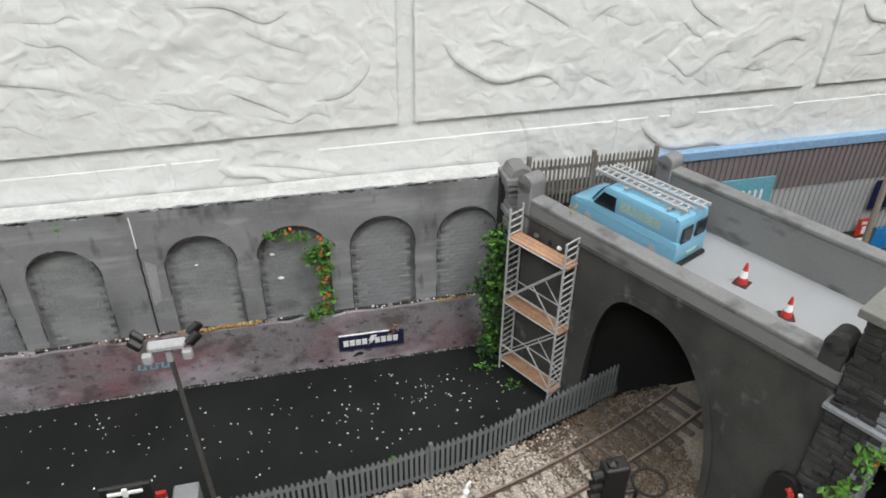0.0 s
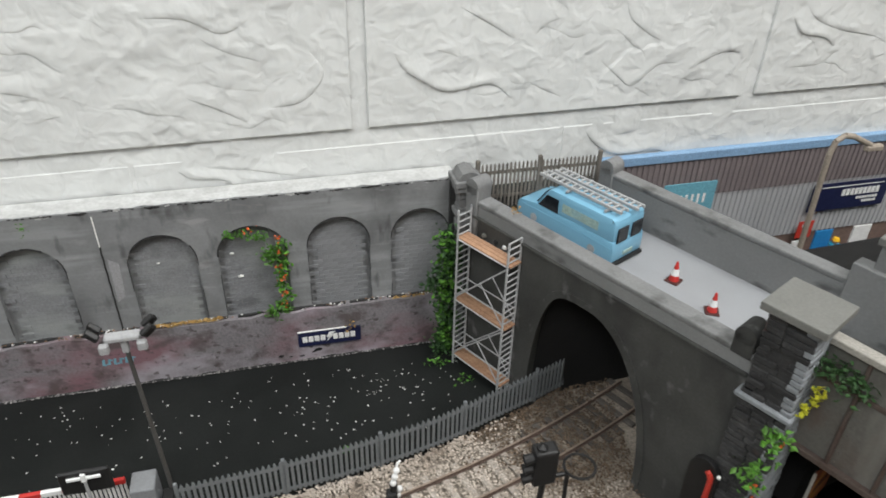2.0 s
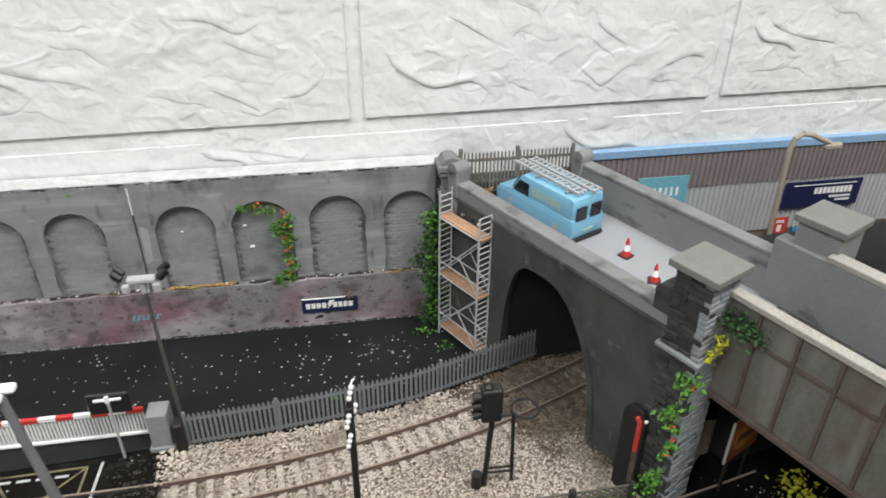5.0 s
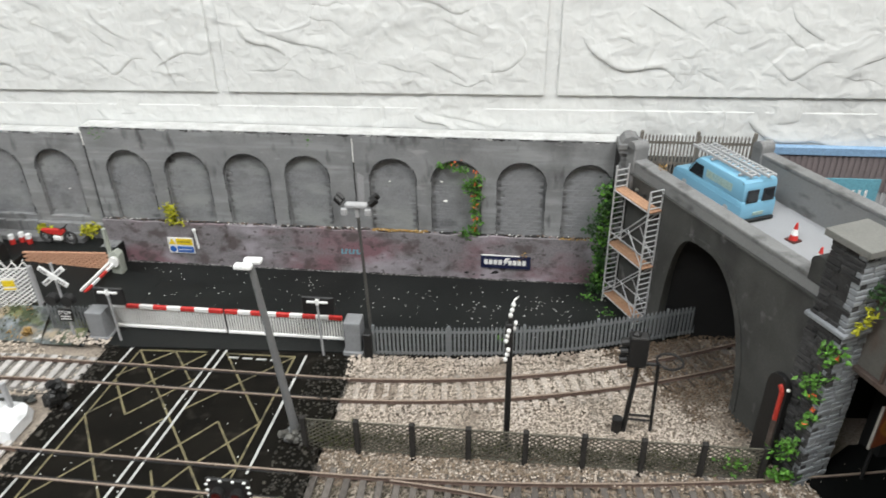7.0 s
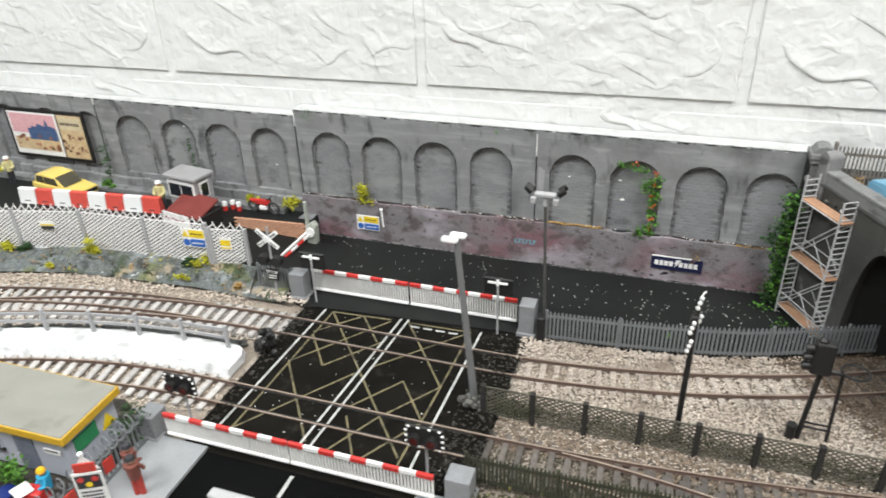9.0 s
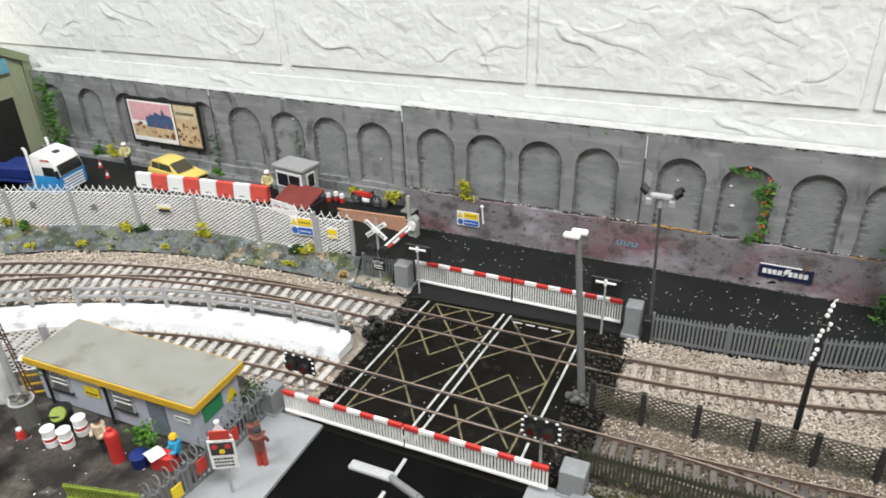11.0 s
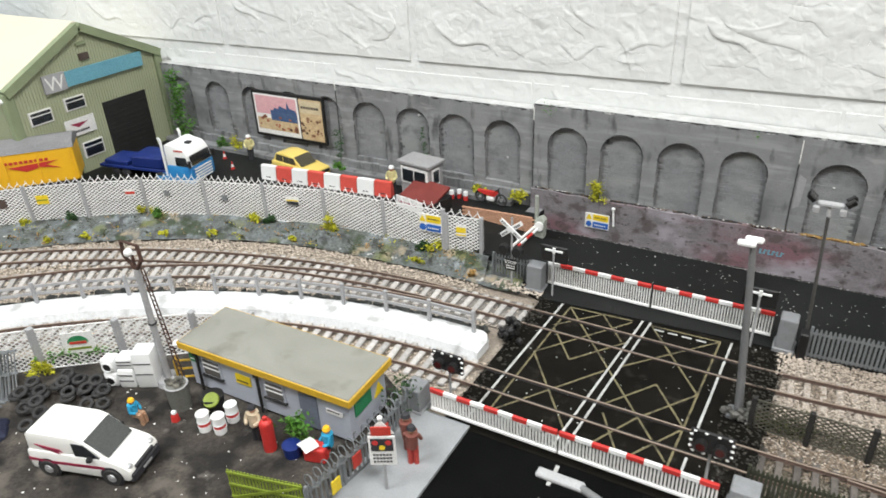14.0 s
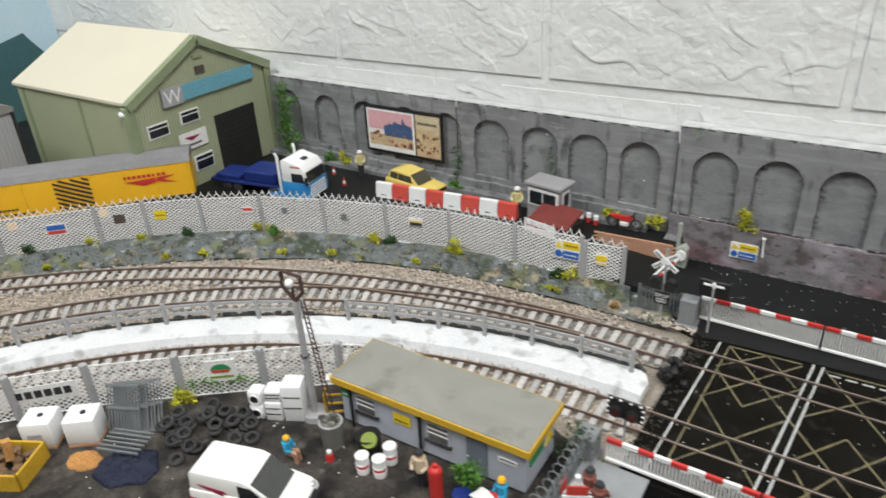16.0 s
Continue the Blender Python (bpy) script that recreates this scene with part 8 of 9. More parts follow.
part("underframe", bm, BLACK, wg)
for x in (-12, -9.5, 9.5, 12.0):
    for y in (0.45, 2.85):
        bm = B()
        cyl(bm, (x, y - 0.12, 0.45), (x, y + 0.12, 0.45), 0.45, 0.45, 14)
        part("wheel", bm, BLACK, wg)
for x in (0.2, 7.4):
    bm = B()
    box(bm, x, x + 0.7, -0.1, 0.3, 0.3, 0.9, 0.04)
    part("step_box", bm, YELLOW, wg)

# ---- lorry: blue and white tractor, blue trailer neck ----
lo = root("lorry", -40.3, 37.6, 1.76, 8, "blue and white articulated lorry tractor with chrome stacks", "lorry")
bm = B()
prism(bm, [(-2.6, 0.55), (1.45, 0.55), (1.6, 0.9), (1.55, 2.4), (-1.1, 2.4), (-1.1, 1.0), (-2.6, 1.0)], -1.6, 1.6, 0.08)
part("lower_cab", bm, CAB_BLUE, lo, smooth=True)
bm = B()
prism(bm, [(-1.1, 2.3), (1.55, 2.3), (1.35, 3.6), (0.9, 4.3), (-0.6, 4.75), (-1.05, 4.6)], -1.55, 1.55, 0.14)
part("upper_cab", bm, WHITE, lo, smooth=True)
bm = B()
prism(bm, [(1.56, 2.5), (1.62, 2.5), (1.43, 3.55), (1.37, 3.55)], -1.35, 1.35)
part("windscreen", bm, GLASS, lo)
for s in (-1, 1):
    bm = B()
    prism(bm, [(0.0, 2.45), (1.3, 2.45), (1.15, 3.4), (0.0, 3.4)], s * 1.5, s * 1.6)
    part("side_window", bm, GLASS, lo)
    bm = B()
    tube(bm, [(-1.45, s * 1.35, 0.9), (-1.45, s * 1.35, 4.9), (-1.6, s * 1.4, 5.3)], 0.13, 10)
    part("exhaust_stack", bm, WHITE, lo)
    bm = B()
    box(bm, 1.5, 1.75, s * 1.75 - 0.1, s * 1.75 + 0.1, 2.4, 3.2, 0.04)
    part("mirror", bm, BLACK, lo)
for i in range(5):
    bm = B()
    box(bm, 1.57, 1.66, -1.2, 1.2, 0.75 + 0.3 * i, 0.9 + 0.3 * i, 0.02)
    part("grille_bar", bm, WHITE, lo)
letters(lo, 0.0, 1.0, 4.0, 4.2, -1.57, 5, RED_SIGN)
bm = B()
box(bm, 0.2, 0.7, -0.3, 0.3, 4.42, 4.6, 0.05)
part("roof_hatch", bm, INK, lo)
for x in (-2.3, 0.5):
    for y in (-1.35, 1.35):
        wheel(lo, x, y, 0.62, 0.42)
lo.matrix_basis = lo.matrix_basis @ Matrix.Diagonal((1.0, 0.95, 0.84, 1.0))
tr_ = root("flatbed_trailer", -42.6, 38.0, 1.76, 190, "deep blue flatbed trailer behind the lorry", "trailer")
bm = B()
box(bm, 0, 9.0, -1.6, 1.6, 1.2, 1.6, 0.05)
part("bed", bm, DEEP_BLUE, tr_)
bm = B()
box(bm, 0.4, 4.6, -1.5, 1.5, 1.6, 3.4, 0.25, 2)
part("load", bm, DEEP_BLUE, tr_)
bm = B()
box(bm, 5.2, 8.4, -1.4, 1.4, 1.6, 2.3, 0.15, 2)
part("load", bm, DEEP_BLUE, tr_)
for x in (5.6, 7.0):
    for y in (-1.3, 1.3):
        wheel(tr_, x, y, 0.58, 0.4, INK)
tr_.matrix_basis = tr_.matrix_basis @ Matrix.Diagonal((0.85, 0.9, 0.62, 1.0))
for x, y in ((-38.7, 41.2), (-41.4, 42.9)):
    cone_thing(x, y, 1.76, 0.85)

# ---- yellow car ----
CAR_GLASS = mat("smoky_car_glass", (0.075, 0.07, 0.05), rough=0.12, vs=1.0, var=0.4, grain=0.05, bump=0.0, spec=0.6)


def hatchback(name, x, y, z, rz, L, Wd, H, paint_mat, label):
    c = root(name, x, y, z, rz, label, "car")
    bm = B()
    prism(bm, [(0, 0.35), (L, 0.32), (L + 0.08, 0.62), (L, 0.95), (L * 0.72, 1.12), (0.08, 1.15), (-0.05, 0.7)], -Wd / 2, Wd / 2, 0.09)
    part("body", bm, paint_mat, c, smooth=True)
    bm = B()
    prism(bm, [(0.05, 1.05), (L * 0.72, 1.05), (L * 0.54, H - 0.08), (L * 0.28, H), (0.6, H - 0.1)], -Wd / 2 + 0.18, Wd / 2 - 0.18, 0.1)
    part("roof", bm, paint_mat, c, smooth=True)
    for s in (-1, 1):
        for xa, xb in ((0.5, L * 0.28), (L * 0.3, L * 0.45), (L * 0.46, L * 0.6)):
            bm = B()
            prism(bm, [(xa, 1.2), (xb, 1.2), (xb - 0.15 * (xb > L * 0.5), H - 0.2), (xa + 0.2 * (xa < 0.6), H - 0.2)], s * (Wd / 2 - 0.2), s * (Wd / 2 - 0.14))
            part("side_window", bm, CAR_GLASS, c)
    bm = B()
    prism(bm, [(L * 0.715, 1.16), (L * 0.735, 1.16), (L * 0.57, H - 0.12), (L * 0.545, H - 0.12)], -Wd / 2 + 0.3, Wd / 2 - 0.3)
    part("windscreen", bm, CAR_GLASS, c)
    bm = B()
    box(bm, L - 0.02, L + 0.12, -Wd / 2 + 0.1, Wd / 2 - 0.1, 0.55, 0.82, 0.03)
    part("grille", bm, BLACK, c)
    for xx in (0.95, L - 1.05):
        for yy in (-Wd / 2 + 0.1, Wd / 2 - 0.1):
            wheel(c, xx, yy, 0.4, 0.24)
    return c


hatchback("hatchback_car", -34.7, 43.6, 1.76, -9, 5.4, 2.3, 2.0, CAR_YELLOW, "yellow hatchback car parked on the upper road")

# ---- red and white barrier blocks ----
BARRIER_RED = mat("faded_red_plastic", (0.60, 0.085, 0.065), rough=0.5, c2=(0.50, 0.065, 0.05), vs=0.8, var=0.5)
for i in range(8):
    x0 = -34.6 + 1.66 * i
    y0 = 40.9 + 0.17 * i
    bk = root("barrier_block", x0, y0, 1.76, 6, "red plastic road barrier block" if i % 2 else "white plastic road barrier block", "barrier block", "barrier blocks")
    bm = B()
    prism(bm, [(-0.38, 0), (0.38, 0), (0.3, 0.4), (0.2, 1.35), (-0.2, 1.35), (-0.3, 0.4)], 0.02, 1.62, 0.06, "x")
    part("block", bm, BARRIER_RED if i % 2 else WHITE, bk)
    bm = B()
    box(bm, 0.55, 1.1, -0.33, 0.33, 0.12, 0.34, 0.02)
    part("foot_slot", bm, INK, bk)
# ---- site hut, red dumper, bikes, drums ----
hut = root("site_hut", -19.1, 43.4, 1.25, -8, "small grey site hut with white framed windows", "hut")
HUT_GREY = mat("hut_grey", (0.30, 0.30, 0.305), rough=0.75, c2=(0.22, 0.22, 0.225), vs=0.5, var=0.6)
bm = B()
box(bm, -1.5, 1.5, -0.9, 1.0, 0, 3.6, 0.05)
part("wall", bm, HUT_GREY, hut)
bm = B()
box(bm, -1.7, 1.7, -1.1, 1.15, 3.55, 3.85, 0.06)
part("roof", bm, HUT_GREY, hut)
bm = B()
box(bm, -1.4, 1.4, -0.98, -0.86, 1.9, 3.35, 0.03)
part("window_frame", bm, SIGN_WHITE, hut)
for a, b in ((-1.2, -0.06), (0.06, 1.2)):
    bm = B()
    box(bm, a, b, -1.02, -0.9, 2.1, 3.15)
    part("pane", bm, GLASS, hut)
bm = B()
box(bm, 1.45, 1.56, -0.5, 0.5, 1.9, 3.3, 0.02)
wf = part("window_frame", bm, SIGN_WHITE, hut)
bm = B()
box(bm, 1.5, 1.6, -0.35, 0.35, 2.05, 3.15)
part("pane", bm, GLASS, wf)
bm = B()
box(bm, 1.5, 1.58, -0.3, 0.3, 0.6, 1.5, 0.02)
part("notice", bm, SIGN_YELLOW, hut)
tk = root("red_site_stall", -17.7, 41.5, 1.25, -12, "red sloping-roofed site stall with a white sign board", "stall")
STALL_RED = mat("dull_red_roof", (0.17, 0.03, 0.025), rough=0.7, vs=0.6, var=0.6)
bm = B()
prism(bm, [(-1.2, 1.5), (1.0, 2.3), (1.0, 2.5), (-1.2, 1.7)], -1.7, 1.9, 0.04, "x")
part("roof", bm, STALL_RED, tk)
bm = B()
box(bm, -1.7, 2.0, -1.0, 1.1, 0, 1.75, 0.04)
part("body", bm, BLACK, tk)
bm = B()
box(bm, -1.9, 1.0, -1.45, -1.36, 0.7, 1.75, 0.02)
part("sign_board", bm, SIGN_WHITE, tk)
letters(tk, -1.6, 0.6, 1.2, 1.35, -1.47, 8, MAROON)
for x, y in ((-16.6, 44.0), (-16.1, 44.4), (-15.4, 44.2)):
    dr = root("marker_drum", x, y, 1.76, 0, "small white and red marker drum", "drum", "marker drums")
    bm = B()
    cyl(bm, (0, 0, 0), (0, 0, 0.45), 0.2, 0.2, 14)
    part("drum", bm, RED, dr)
    bm = B()
    cyl(bm, (0, 0, 0.42), (0, 0, 0.75), 0.21, 0.19, 14)
    part("top", bm, WHITE, dr)
mb = root("motorcycle", -13.15, 44.35, 1.76, -4, "red motorcycle parked by the arched wall", "motorcycle")
for x in (-0.85, 0.85):
    bm = B()
    torus(bm, (x, 0, 0.48), 0.4, 0.08, 18, 6, "y")
    w_ = part("wheel", bm, TYRE, mb, smooth=True)
    bm = B()
    cyl(bm, (x, -0.06, 0.48), (x, 0.06, 0.48), 0.12, 0.12, 10)
    part("hub", bm, HUB, w_)
bm = B()
prism(bm, [(-1.0, 0.86), (-0.45, 0.72), (0.35, 0.66), (0.62, 0.95), (0.45, 1.12), (0.1, 0.98), (-0.45, 1.0), (-1.05, 0.98)], -0.13, 0.13, 0.04)
part("fairing", bm, RED, mb)
bm = B()
box(bm, -0.3, 0.3, -0.17, 0.17, 0.3, 0.6, 0.05)
part("engine", bm, SIGN_WHITE, mb)
bm = B()
tube(bm, [(0.55, -0.35, 1.25), (0.6, 0, 1.2), (0.55, 0.35, 1.25)], 0.04, 6)
tube(bm, [(0.6, 0, 1.2), (0.85, 0, 0.5)], 0.05, 6)
part("handlebar", bm, BLACK, mb)
mb.matrix_basis = mb.matrix_basis @ Matrix.Scale(1.15, 4)
figure(-38.8, 43.9, 1.76, 30, 2.6, CLOTH_HIVIS, CLOTH_DARK, WHITE, "small painted figurine in a pale vest and white cap")
figure(-21.6, 42.7, 1.74, 10, 2.7, CLOTH_HIVIS, CLOTH_DARK, WHITE, "small painted figurine in a pale vest and white cap")

# ---- site cabin in the yard ----
cb = root("site_cabin", -14.15, 20.05, -0.05, 1.0, "grey portable site cabin with a yellow fascia and flat roof", "cabin")
bm = B()
box(bm, -5.6, 5.6, -1.95, 1.4, 0.2, 3.0)
part("wall", bm, CABIN_WALL, cb)
bm = B()
box(bm, -5.95, 5.9, -2.25, 1.65, 2.98, 3.32, 0.05)
part("roof", bm, CABIN_ROOF, cb, "grey felt flat roof")
for a in ((-6.0, 5.95, -2.32, -2.2), (-6.0, 5.95, 1.62, 1.72), (-6.02, -5.9, -2.3, 1.7), (5.86, 5.98, -2.3, 1.7)):
    bm = B()
    box(bm, *a, 2.82, 3.27, 0.03)
    part("fascia", bm, FASCIA, cb)
for x in (-3.9, 0.7):
    bm = B()
    box(bm, x - 0.7, x + 0.7, -2.02, -1.9, 1.25, 2.45, 0.03)
    f_ = part("window", bm, CABIN_WALL, cb)
    bm = B()
    box(bm, x - 0.58, x + 0.58, -2.05, -1.93, 1.35, 2.35)
    part("pane", bm, mat("grey_pane", (0.12, 0.115, 0.11), rough=0.2, vs=2, var=0.5, bump=0), f_)
    for z in (1.8, 2.1):
        bm = B()
        box(bm, x - 0.6, x + 0.6, -2.08, -2.0, z, z + 0.07)
        part("glazing_bar", bm, SIGN_WHITE, f_)
    bm = B()
    box(bm, x - 0.8, x + 0.8, -2.12, -1.9, 1.16, 1.27, 0.02)
    part("sill", bm, BLACK, f_)
bm = B()
box(bm, 2.35, 3.55, -2.02, -1.9, 0.2, 2.45, 0.03)
d_ = part("door", bm, mat("slate_blue_door", (0.16, 0.18, 0.23), rough=0.6, vs=1, var=0.5), cb, "slate blue door")
bm = B()
ball(bm, (2.5, -2.1, 1.3), 0.06, 1)
part("handle", bm, HUB, d_)
for x in (-4.85, -0.35):
    bm = B()
    tube(bm, [(x, -2.1, 3.0), (x, -2.12, 0.1)], 0.09, 8)
    box(bm, x - 0.14, x + 0.14, -2.26, -1.98, 2.55, 2.85, 0.03)
    part("downpipe", bm, BLACK, cb)
for x0, x1, z0, z1, m_ in ((-5.55, -5.0, 1.9, 2.5, SIGN_GREEN), (-2.1, -1.0, 1.5, 2.15, SIGN_YELLOW), (4.15, 5.2, 1.7, 2.0, SIGN_WHITE)):
    pl = plate(cb, "notice", x0, x1, z0, z1, m_, -1.99, 0.06)
    letters(cb, x0 + 0.12, x1 - 0.12, z0 + 0.18, z0 + 0.26, -2.03, 5, INK if m_ is not SIGN_GREEN else SIGN_WHITE)
bm = B()
box(bm, 5.58, 5.68, -1.5, 0.0, 1.5, 2.4, 0.02)
part("notice", bm, SIGN_GREEN, cb)
bm = B()
prism(bm, [(0.3, 1.4), (1.2, 1.4), (0.75, 2.2)], 5.58, 5.66, axis="x")
part("warning_triangle", bm, SIGN_YELLOW, cb)
for x in (-5.2, -2.5, 2.5, 5.2):
    for y in (-1.6, 1.1):
        bm = B()
        box(bm, x - 0.25, x + 0.25, y - 0.2, y + 0.2, 0, 0.22)
        part("foot_block", bm, BLACK, cb)
bm = B()
box(bm, -0.35, 0.35, -0.25, 0.25, 0, 0.18, 0.06)
at(tagged(part("floodlight", bm, LAMP_WHITE), "white floodlight at the cabin eaves", "floodlight"), -20.15, 17.85, 2.9, 30)

# ---- lamp tower with ladder ----
lt = root("lamp_tower", -21.5, 17.5, -0.05, 0, "leaning grey lamp tower with a rusty ladder and a round lamp", "lamp tower")
bm = B()
cyl(bm, (0, 0, 0), (-0.1, 0, 7.75), 0.21, 0.17, 12)
part("post", bm, GREY_POST, lt, smooth=True)
LADDER_RUST = mat("dark_rusty_ladder", (0.055, 0.032, 0.025), rough=0.85, c2=(0.10, 0.05, 0.035), vs=1.0, var=0.7)
for s in (-0.2, 0.2):
    bm = B()
    cyl(bm, (1.35 + s, 0.05, 0.0), (0.42 + s * 0.7, 0.0, 7.9), 0.045, 0.045, 6)
    part("ladder_rail", bm, LADDER_RUST, lt)
for i in range(24):
    k = i / 24
    x, w_, y = 1.31 - 0.88 * k, 0.2 - 0.06 * k, 0.05 - 0.05 * k
    bm = B()
    cyl(bm, (x - w_, y, 0.3 + 7.5 * k), (x + w_, y, 0.3 + 7.5 * k), 0.035, 0.035, 5)
    part("ladder_rung", bm, LADDER_RUST, lt)
bm = B()
tube(bm, [(-0.1, 0, 7.7), (-0.85, 0, 8.45), (-0.8, 0, 9.35)], 0.11, 8)
tube(bm, [(-0.1, 0, 7.7), (0.55, 0, 8.45), (0.5, 0, 9.35)], 0.11, 8)
tube(bm, [(-0.8, 0, 9.35), (0.5, 0, 9.35)], 0.08, 8)
tube(bm, [(-0.15, 0, 7.7), (-0.15, 0, 8.6)], 0.09, 8)
part("lamp_bracket", bm, LADDER_RUST, lt)
bm = B()
ball(bm, (-0.18, -0.15, 8.85), 0.25, 2)
part("lamp_globe", bm, LAMP_WHITE, lt, smooth=True)
bm = B()
cyl(bm, (0, 0, 0), (0, 0, 0.35), 0.75, 0.7, 16)
part("foot", bm, GREY_POST, lt)
bm = B()
torus(bm, (-0.05, 0, 4.2), 0.21, 0.05, 14, 6)
part("collar", bm, BLACK, lt)
# water tank, yellow frame
tn = root("scrap_tub", -19.1, 16.25, -0.05, 0, "round grey-green tub heaped with dark scrap", "tub")
bm = B()
cyl(bm, (0, 0, 0), (0, 0, 1.6), 0.58, 0.64, 20)
part("shell", bm, TANK, tn, smooth=True)
bm = B()
torus(bm, (0, 0, 1.6), 0.62, 0.06, 20, 6)
part("rim", bm, GREY_POST, tn)
bm = B()
for i in range(26):
    ball(bm, (rnd.gauss(0, 0.26), rnd.gauss(0, 0.26), 1.6 + rnd.uniform(-0.05, 0.12)), rnd.uniform(0.08, 0.18), 1, (1.4, 1, 0.7), 0.5)
tagged(part("scrap", bm, mat("dark_scrap", (0.10, 0.095, 0.08), isle=0.7), tn), kind="stuff")
yf = root("tubular_stand", -20.4, 18.2, -0.05, 35, "small yellow tubular stand beside the cabin", "stand")
bm = B()
for x in (-0.6, 0.6):
    tube(bm, [(x, -0.3, 0), (x, -0.3, 1.7), (x, 0.3, 1.7), (x, 0.3, 0)], 0.07, 6)
for z in (0.5, 1.1, 1.7):
    tube(bm, [(-0.6, -0.3, z), (0.6, -0.3, z)], 0.07, 6)
part("frame", bm, FASCIA, yf)

# ---- drums, cylinder, tyres and other yard stores ----
def oil_drum(x, y, z=-0.05):
    d = root("oil_drum", x, y, z, rnd.uniform(0, 180), "white oil drum with a red band", "drum", "oil drums")
    for z0, z1, m_, nm in ((0, 0.36, WHITE, "base"), (0.36, 0.62, RED, "band"), (0.62, 1.12, WHITE, "top")):
        bm = B()
        cyl(bm, (0, 0, z0), (0, 0, z1), 0.34, 0.34, 16)
        part(nm, bm, m_, d, smooth=True)
    bm = B()
    for z in (0.36, 0.62, 1.11):
        torus(bm, (0, 0, z), 0.34, 0.035, 16, 5)
    part("hoop", bm, WHITE, d)
    return d


oil_drum(-16.45, 15.5)
oil_drum(-15.55, 15.75)
oil_drum(-15.6, 16.75)
rd = root("open_bin", -17.0, 16.75, -0.05, 0, "black round bin with a lime green lid", "bin")
bm = B()
cyl(bm, (0, 0, 0), (0, 0, 1.2), 0.6, 0.68, 16)
part("shell", bm, BLACK, rd, smooth=True)
bm = B()
cyl(bm, (0.3, -0.3, 1.2), (0.32, -0.34, 1.27), 0.46, 0.42, 16)
part("lid", bm, LIME, rd)
gc = root("gas_cylinder", -12.25, 16.0, -0.05, 0, "tall red gas cylinder standing by the cabin", "gas cylinder")
bm = B()
cyl(bm, (0, 0, 0), (0, 0, 1.75), 0.35, 0.35, 16)
ball(bm, (0, 0, 1.75), 0.35, 2, (1, 1, 0.7))
part("body", bm, RED, gc, smooth=True)
bm = B()
cyl(bm, (0, 0, 1.9), (0, 0, 2.15), 0.12, 0.12, 8)
part("valve", bm, RED, gc)
bp = root("blue_tub", -10.9, 16.2, -0.05, 0, "round blue tub on the yard floor", "tub")
bm = B()
cyl(bm, (0, 0, 0), (0, 0, 0.7), 0.42, 0.5, 14)
part("tub", bm, DEEP_BLUE, bp, smooth=True)
rb = root("red_crate", -9.6, 16.6, -0.05, 15, "red crate by the cabin door", "crate")
bm = B()
box(bm, -0.6, 0.6, -0.4, 0.4, 0, 0.9, 0.1, 2)
part("crate", bm, RED, rb)
leaves("shrub", [(-10.9 + rnd.gauss(0, 0.2), 16.9, 0.6 + 0.22 * i, 0.36, 30) for i in range(6)], 0.17, LEAF, "broad-leaved green shrub before the cabin")
figure(-9.2, 17.1, -0.05, -30, 2.3, CLOTH_BLUE, CLOTH_DARK, YELLOW, "small painted figurine in a blue jacket and yellow helmet, seated", "sit")
figure(-13.3, 16.2, -0.05, 10, 2.4, CLOTH_CREAM, CLOTH_DARK, CLOTH_DARK, "small painted figurine in a cream jacket")
figure(-20.4, 14.2, -0.05, 100, 2.0, CLOTH_BLUE, PLANK, YELLOW, "small painted figurine crouching in a blue jacket and yellow helmet", "sit")
figure(-5.6, 19.0, 0.16, 150, 2.5, CLOTH_BROWN, CLOTH_BROWN, CLOTH_DARK, "small painted figurine in a red-brown coat on the pavement")
figure(-4.9, 18.4, 0.16, 200, 2.5, CLOTH_BROWN, CLOTH_RED, CLOTH_DARK, "small painted figurine in red trousers on the pavement")
pp = root("newspaper", -9.85, 16.3, 0.95, -20, "open white newspaper held at the cabin", "newspaper")
bm = B()
prism(bm, [(-0.45, 0), (0.0, 0.12), (0.45, 0.0), (0.45, 0.03), (0, 0.15), (-0.45, 0.03)], -0.4, 0.4)
part("paper", bm, SIGN_WHITE, pp)
gn = root("garden_gnome", -18.5, 15.25, -0.05, 0, "tiny red and white ornament on the yard floor", "ornament")
bm = B()
cyl(bm, (0, 0, 0), (0, 0, 0.4), 0.25, 0.2, 10)
part("body", bm, RED, gn)
bm = B()
ball(bm, (0, 0, 0.55), 0.17, 1)
part("top", bm, WHITE, gn)


def tyre_at(x, y, z, tilt, turn):
    bm = B()
    torus(bm, (0, 0, 0), 0.325, 0.115, 18, 8)
    ob = part("tyre", bm, TYRE, smooth=True)
    at(ob, x, y, z, turn, tilt)
    return tagged(ob, "worn black tyre lying in a pile", "tyre", "tyre piles")


gt = random.Random(21)
# two heaps sloping down from the fence, the top tyres over a looser layer
HEAP = ((-27.8, 13.1, 0.85), (-27.8, 12.3, 0.70), (-26.9, 12.9, 0.70), (-26.4, 12.3, 0.55), (-26.7, 11.7, 0.40), (-25.5, 11.9, 0.40), (-25.6, 11.0, 0.12),
        (-26.3, 14.0, 0.75), (-25.6, 14.6, 0.75), (-24.6, 15.0, 0.75), (-25.5, 13.7, 0.50), (-24.8, 14.4, 0.55), (-23.8, 14.8, 0.50), (-24.0, 13.7, 0.16), (-23.2, 14.2, 0.16), (-26.5, 14.5, 0.90))
for x, y, z in HEAP:
    tyre_at(x, y, z, 14 + gt.uniform(-8, 8), gt.uniform(15, 55))
    while z > 0.3:
        z -= 0.22
        tyre_at(x + gt.uniform(-0.25, 0.25), y + gt.uniform(-0.25, 0.25), max(z, 0.08), gt.uniform(-6, 6), gt.uniform(0, 180))
